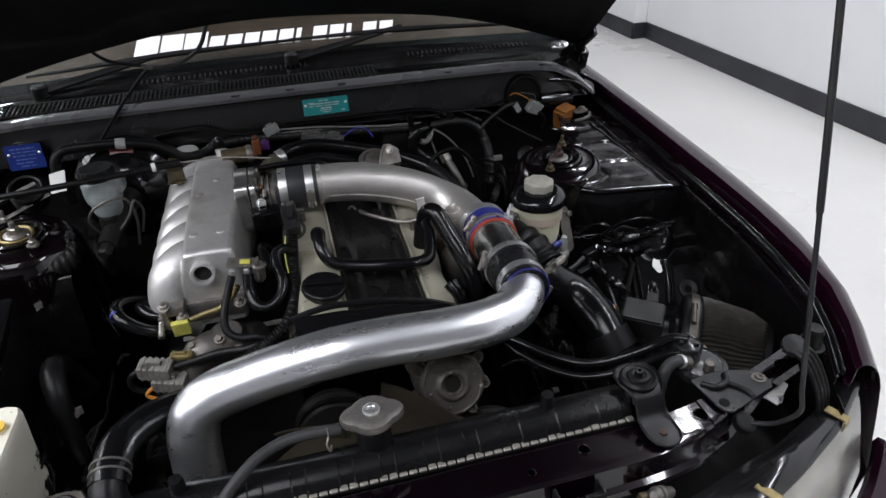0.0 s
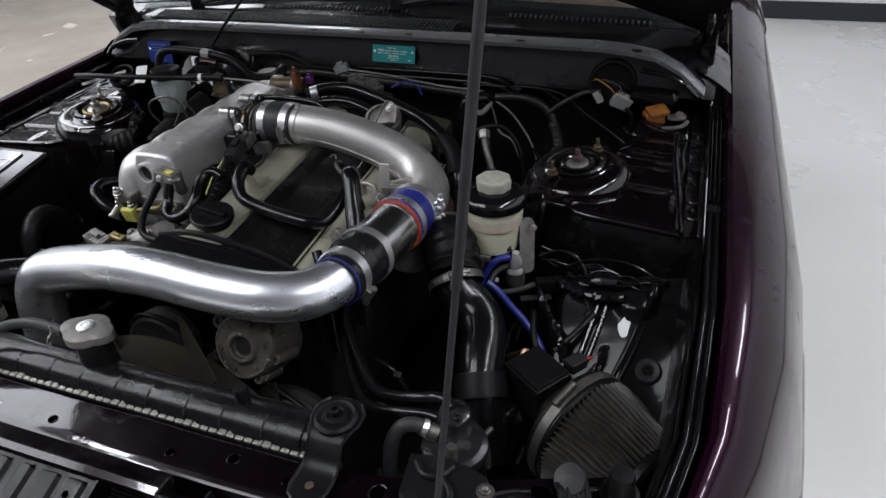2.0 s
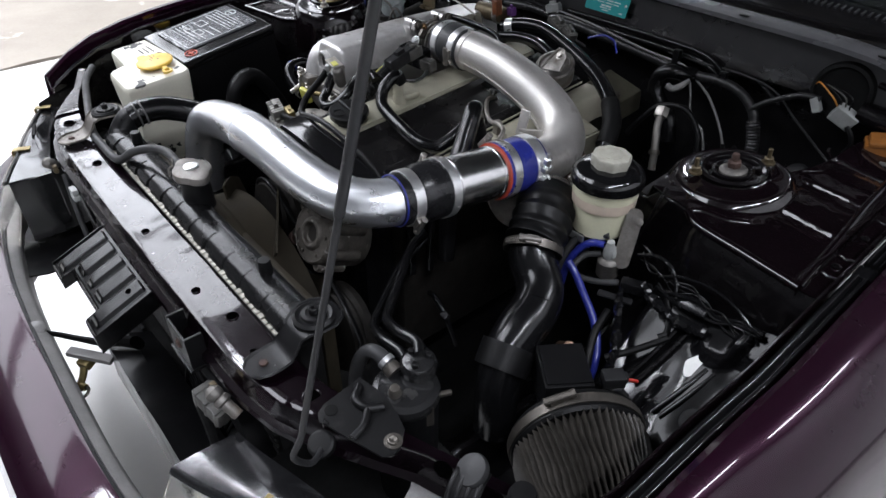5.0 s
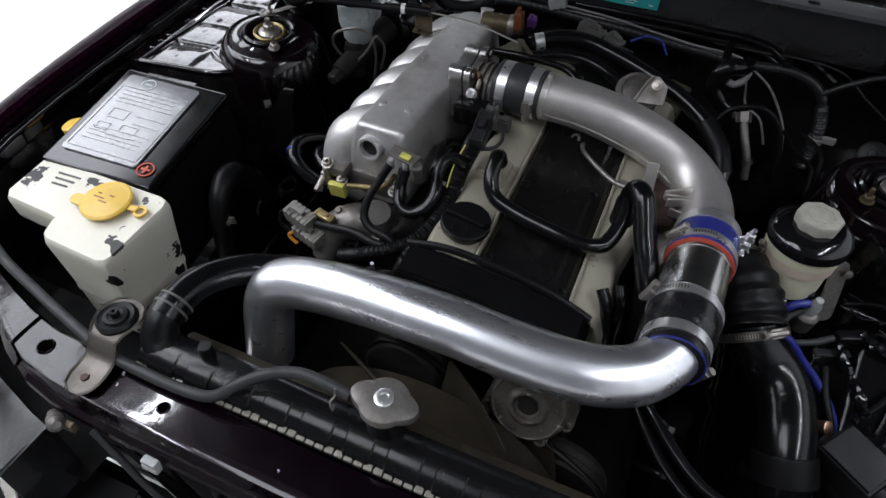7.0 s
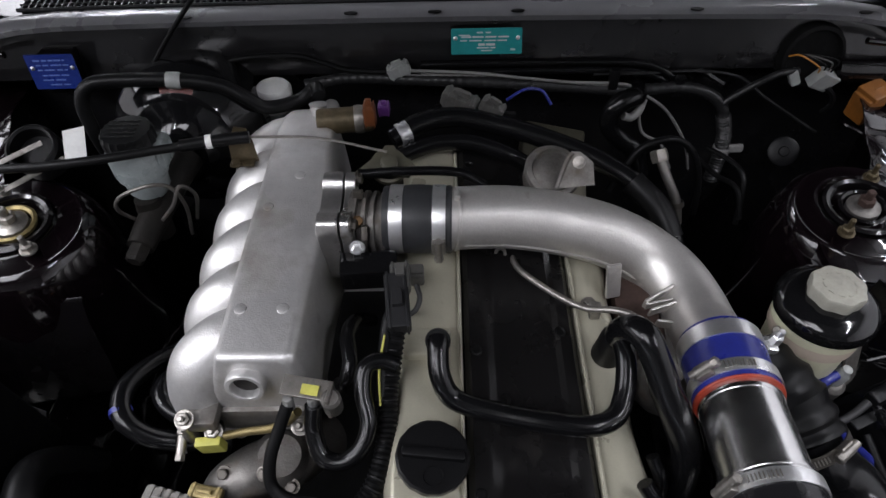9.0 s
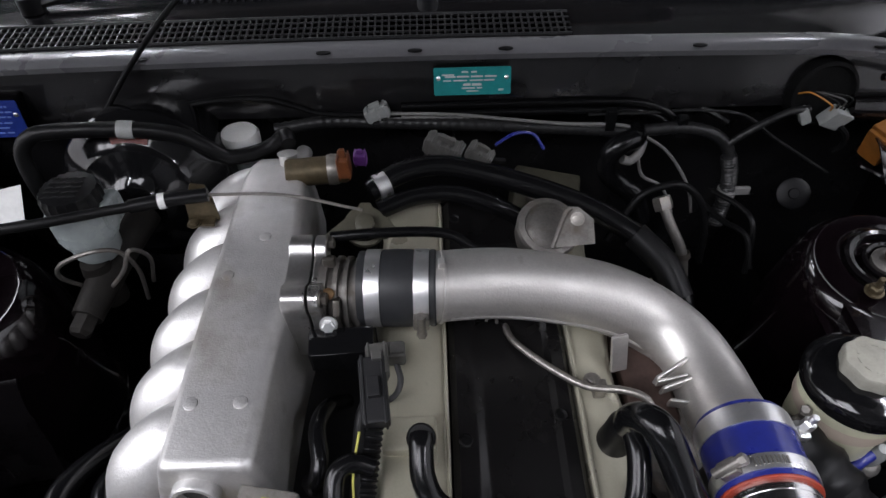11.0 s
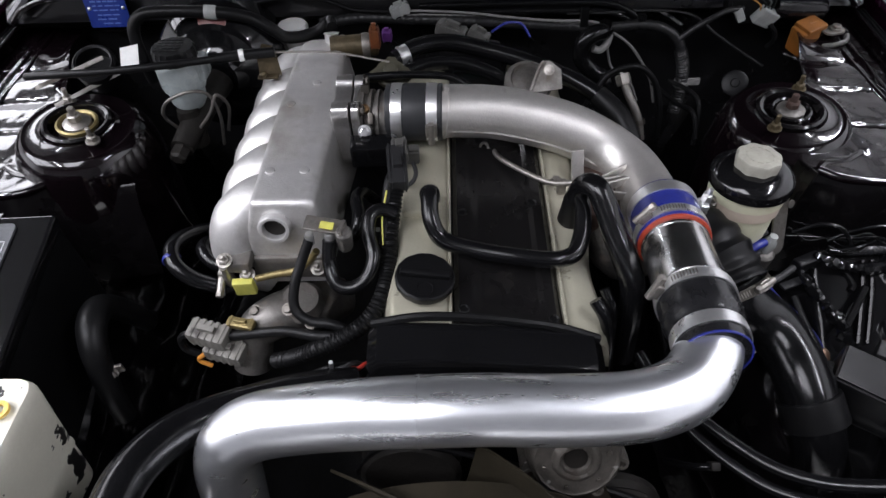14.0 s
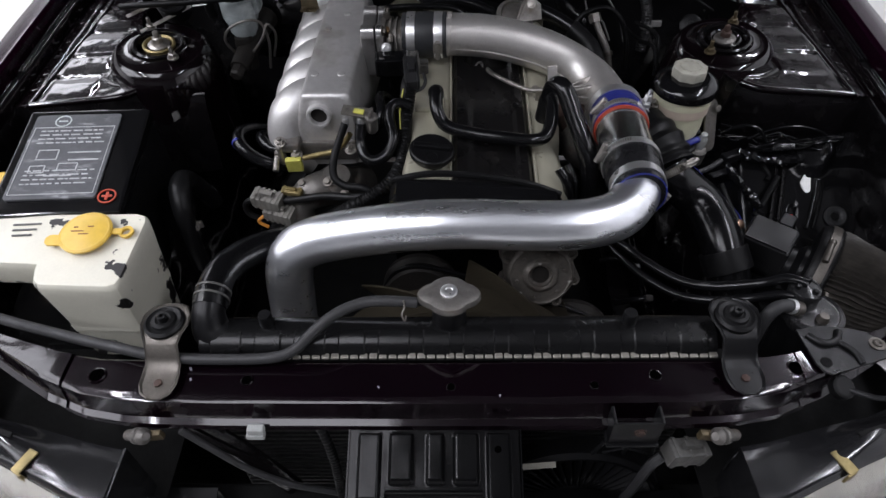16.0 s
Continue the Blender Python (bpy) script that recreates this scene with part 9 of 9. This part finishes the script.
box(bm, (0.226, -0.122, 0.628), (0.058, 0.003, 0.046), 0.001)
box(bm, (0.199, -0.112, 0.628), (0.004, 0.022, 0.05), 0.001)
box(bm, (0.253, -0.112, 0.628), (0.004, 0.022, 0.05), 0.001)
box(bm, (0.226, -0.114, 0.603), (0.062, 0.026, 0.004), 0.001)
part("cup", bm, PLASTIC, sb)
for a, b in (((0.196, 0.600), (0.250, 0.560)), ((0.256, 0.600), (0.200, 0.560)), ((0.226, 0.60), (0.226, 0.556)), ((0.196, 0.60), (0.188, 0.556)), ((0.256, 0.60), (0.262, 0.556))):
    bm = B()
    tube(bm, [(a[0], -0.118, a[1]), (b[0], -0.112, b[1])], 0.0025, 6, 1)
    part("rib", bm, PLASTIC, sb)
bm = B()
hexbolt(bm, (0.230, -0.1236, 0.632), (0, -1, 0), 0.005, 0.003)
part("screw", bm, RUST, sb)

sb.location += Vector((0.016, 0.006, 0.026))

connector("plug_connector", (0.312, -0.115, 0.605), (0.052, 0.026, 0.026), GREYPLASTIC, "weathered grey fan plug below the panel", (0, 12, 10), 3, ([(0.285, -0.118, 0.60), (0.272, -0.122, 0.58), (0.268, -0.12, 0.53), (0.26, -0.118, 0.47)], 0.0065, OLDHOSE))
cw = thing("wire_clip", (-0.203, -0.11, 0.64), "small white wire clip on the front panel", "clip")
bm = B()
box(bm, (-0.203, -0.112, 0.655), (0.020, 0.010, 0.010), 0.002)
box(bm, (-0.206, -0.112, 0.642), (0.022, 0.010, 0.009), 0.002)
part("clip", bm, LIGHTPLASTIC, cw)
for i, pts in enumerate(([(-0.30, -0.105, 0.640), (-0.27, -0.11, 0.60), (-0.235, -0.115, 0.555), (-0.19, -0.115, 0.51), (-0.13, -0.11, 0.47), (-0.08, -0.105, 0.43)], [(-0.135, -0.095, 0.642), (-0.126, -0.105, 0.61), (-0.122, -0.112, 0.56), (-0.125, -0.112, 0.50), (-0.13, -0.11, 0.42)])):
    fw = thing("front_cable", (pts[0][0], -0.11, 0.42), "thin black cable hanging before the condenser", "cable", "cables before the condenser")
    part("cable", tube(B(), pts, 0.0045 if i == 0 else 0.006, 10, 6, ribs=0 if i == 0 else 0.0006, pitch=0.006), RUBBER if i else OLDHOSE, fw)
br = thing("diagonal_brace", (-0.27, -0.08, 0.42), "dark diagonal brace before the condenser", "bracket")
bm = B()
tube(bm, [(-0.305, -0.088, 0.645), (-0.25, -0.09, 0.56), (-0.20, -0.09, 0.44)], 0.013, 8, 2, flat=0.4)
part("brace", bm, BAY, br)
for sx in (-1, 1):
    ad = thing("lamp_adjuster", (sx * 0.34, -0.11, 0.62), "brass-toned headlamp adjuster with a nut", "adjuster", "headlamp adjusters")
    bm = B()
    lathe(bm, [(0.007, -0.02), (0.007, 0.0), (0.010, 0.002), (0.010, 0.008), (0.007, 0.010), (0.010, 0.014), (0.010, 0.02), (0.005, 0.026)], aim((sx * 0.352, -0.112, 0.640), (-sx * 0.7, -0.3, 0.5)), 14)
    part("screw", bm, CASTDARK, ad)
    bm = B()
    box(bm, (sx * 0.335, -0.112, 0.640), (0.034, 0.008, 0.014), 0.002, (0, sx * 10, 0))
    part("tab", bm, DARKZINC, ad)
lt = thing("lower_grille_bracket", (-0.1, -0.2, 0.42), "dark bumper arm with a pale strap and a dangling clip", "bracket")
part("arm", tube(B(), [(-0.105, -0.245, 0.492), (-0.095, -0.222, 0.478), (-0.070, -0.196, 0.470), (-0.030, -0.172, 0.478), (0.000, -0.152, 0.492), (0.03, -0.135, 0.50)], [0.006, 0.007, 0.008, 0.010, 0.013, 0.016], 10, 5, flat=0.6), CHASSIS, lt)
bm = B()
box(bm, None, (0.075, 0.016, 0.010), 0.002, m=pose(-0.050, -0.196, 0.448, 0, 8, 42))
part("strap", bm, BAREGREY, lt, "pale beige strap")
bm = B()
lathe(bm, [(0.012, -0.006), (0.014, -0.003), (0.014, 0.004), (0.010, 0.007), (0.0, 0.008)], aim((-0.108, -0.246, 0.496), (0.3, 0.2, 1)), 16)
part("bumper_stud", bm, BAREGREY, lt)
bm = B()
tube(bm, [(-0.050, -0.212, 0.43), (-0.040, -0.218, 0.424), (-0.028, -0.226, 0.42), (-0.018, -0.222, 0.418)], 0.006, 8, 4)
box(bm, (-0.058, -0.206, 0.432), (0.022, 0.018, 0.016), 0.003, (10, 0, 30))
part("clip", bm, ZINC, lt, "brassy spring clip")
bm = B()
lathe(bm, [(0.010, -0.002), (0.012, 0.0), (0.010, 0.002), (0.007, 0.002), (0.007, -0.002), (0.010, -0.002)], pose(-0.012, -0.228, 0.416, 20, 0, 0), 18)
part("ring", bm, OLDSTEEL, lt)

# ---- beside the battery ----
hb = thing("hose_bend", (-0.41, 0.30, 0.55), "glossy black hose bend beside the battery", "hose")
part("hose", tube(B(), [(-0.405, 0.385, 0.57), (-0.41, 0.355, 0.635), (-0.412, 0.325, 0.672), (-0.408, 0.295, 0.676), (-0.402, 0.268, 0.655), (-0.398, 0.25, 0.60), (-0.396, 0.245, 0.55)], [0.014, 0.015, 0.017, 0.018, 0.016, 0.014, 0.013], 22, 6), RUBBER, hb)
bm = B()
box(bm, (-0.392, 0.262, 0.628), (0.03, 0.004, 0.016), 0.001, (10, 0, 20))
hexbolt(bm, (-0.388, 0.259, 0.628), (0.2, -1, 0.2), 0.005, 0.005)
part("bracket", bm, BOLT, hb)


# ---- down beside the engine, under the charge pipe ----
for i, pts in enumerate(([(0.30, 0.20, 0.50), (0.315, 0.17, 0.545), (0.335, 0.165, 0.555), (0.352, 0.18, 0.53), (0.36, 0.20, 0.48)], [(0.275, 0.25, 0.55), (0.30, 0.24, 0.565), (0.33, 0.235, 0.55), (0.35, 0.24, 0.50)])):
    lw = thing("engine_lead", pts[0], "thin black lead with a dark clip low beside the engine", "cable", "leads low beside the engine")
    part("lead", tube(B(), pts, 0.0045, 10, 5), HOSE, lw)
    bm = B()
    box(bm, None, (0.012, 0.010, 0.014), 0.002, m=aim(pts[2], (0.2, -0.5, 0.8)))
    part("clip", bm, DUSTY if i else BLOCK, lw)
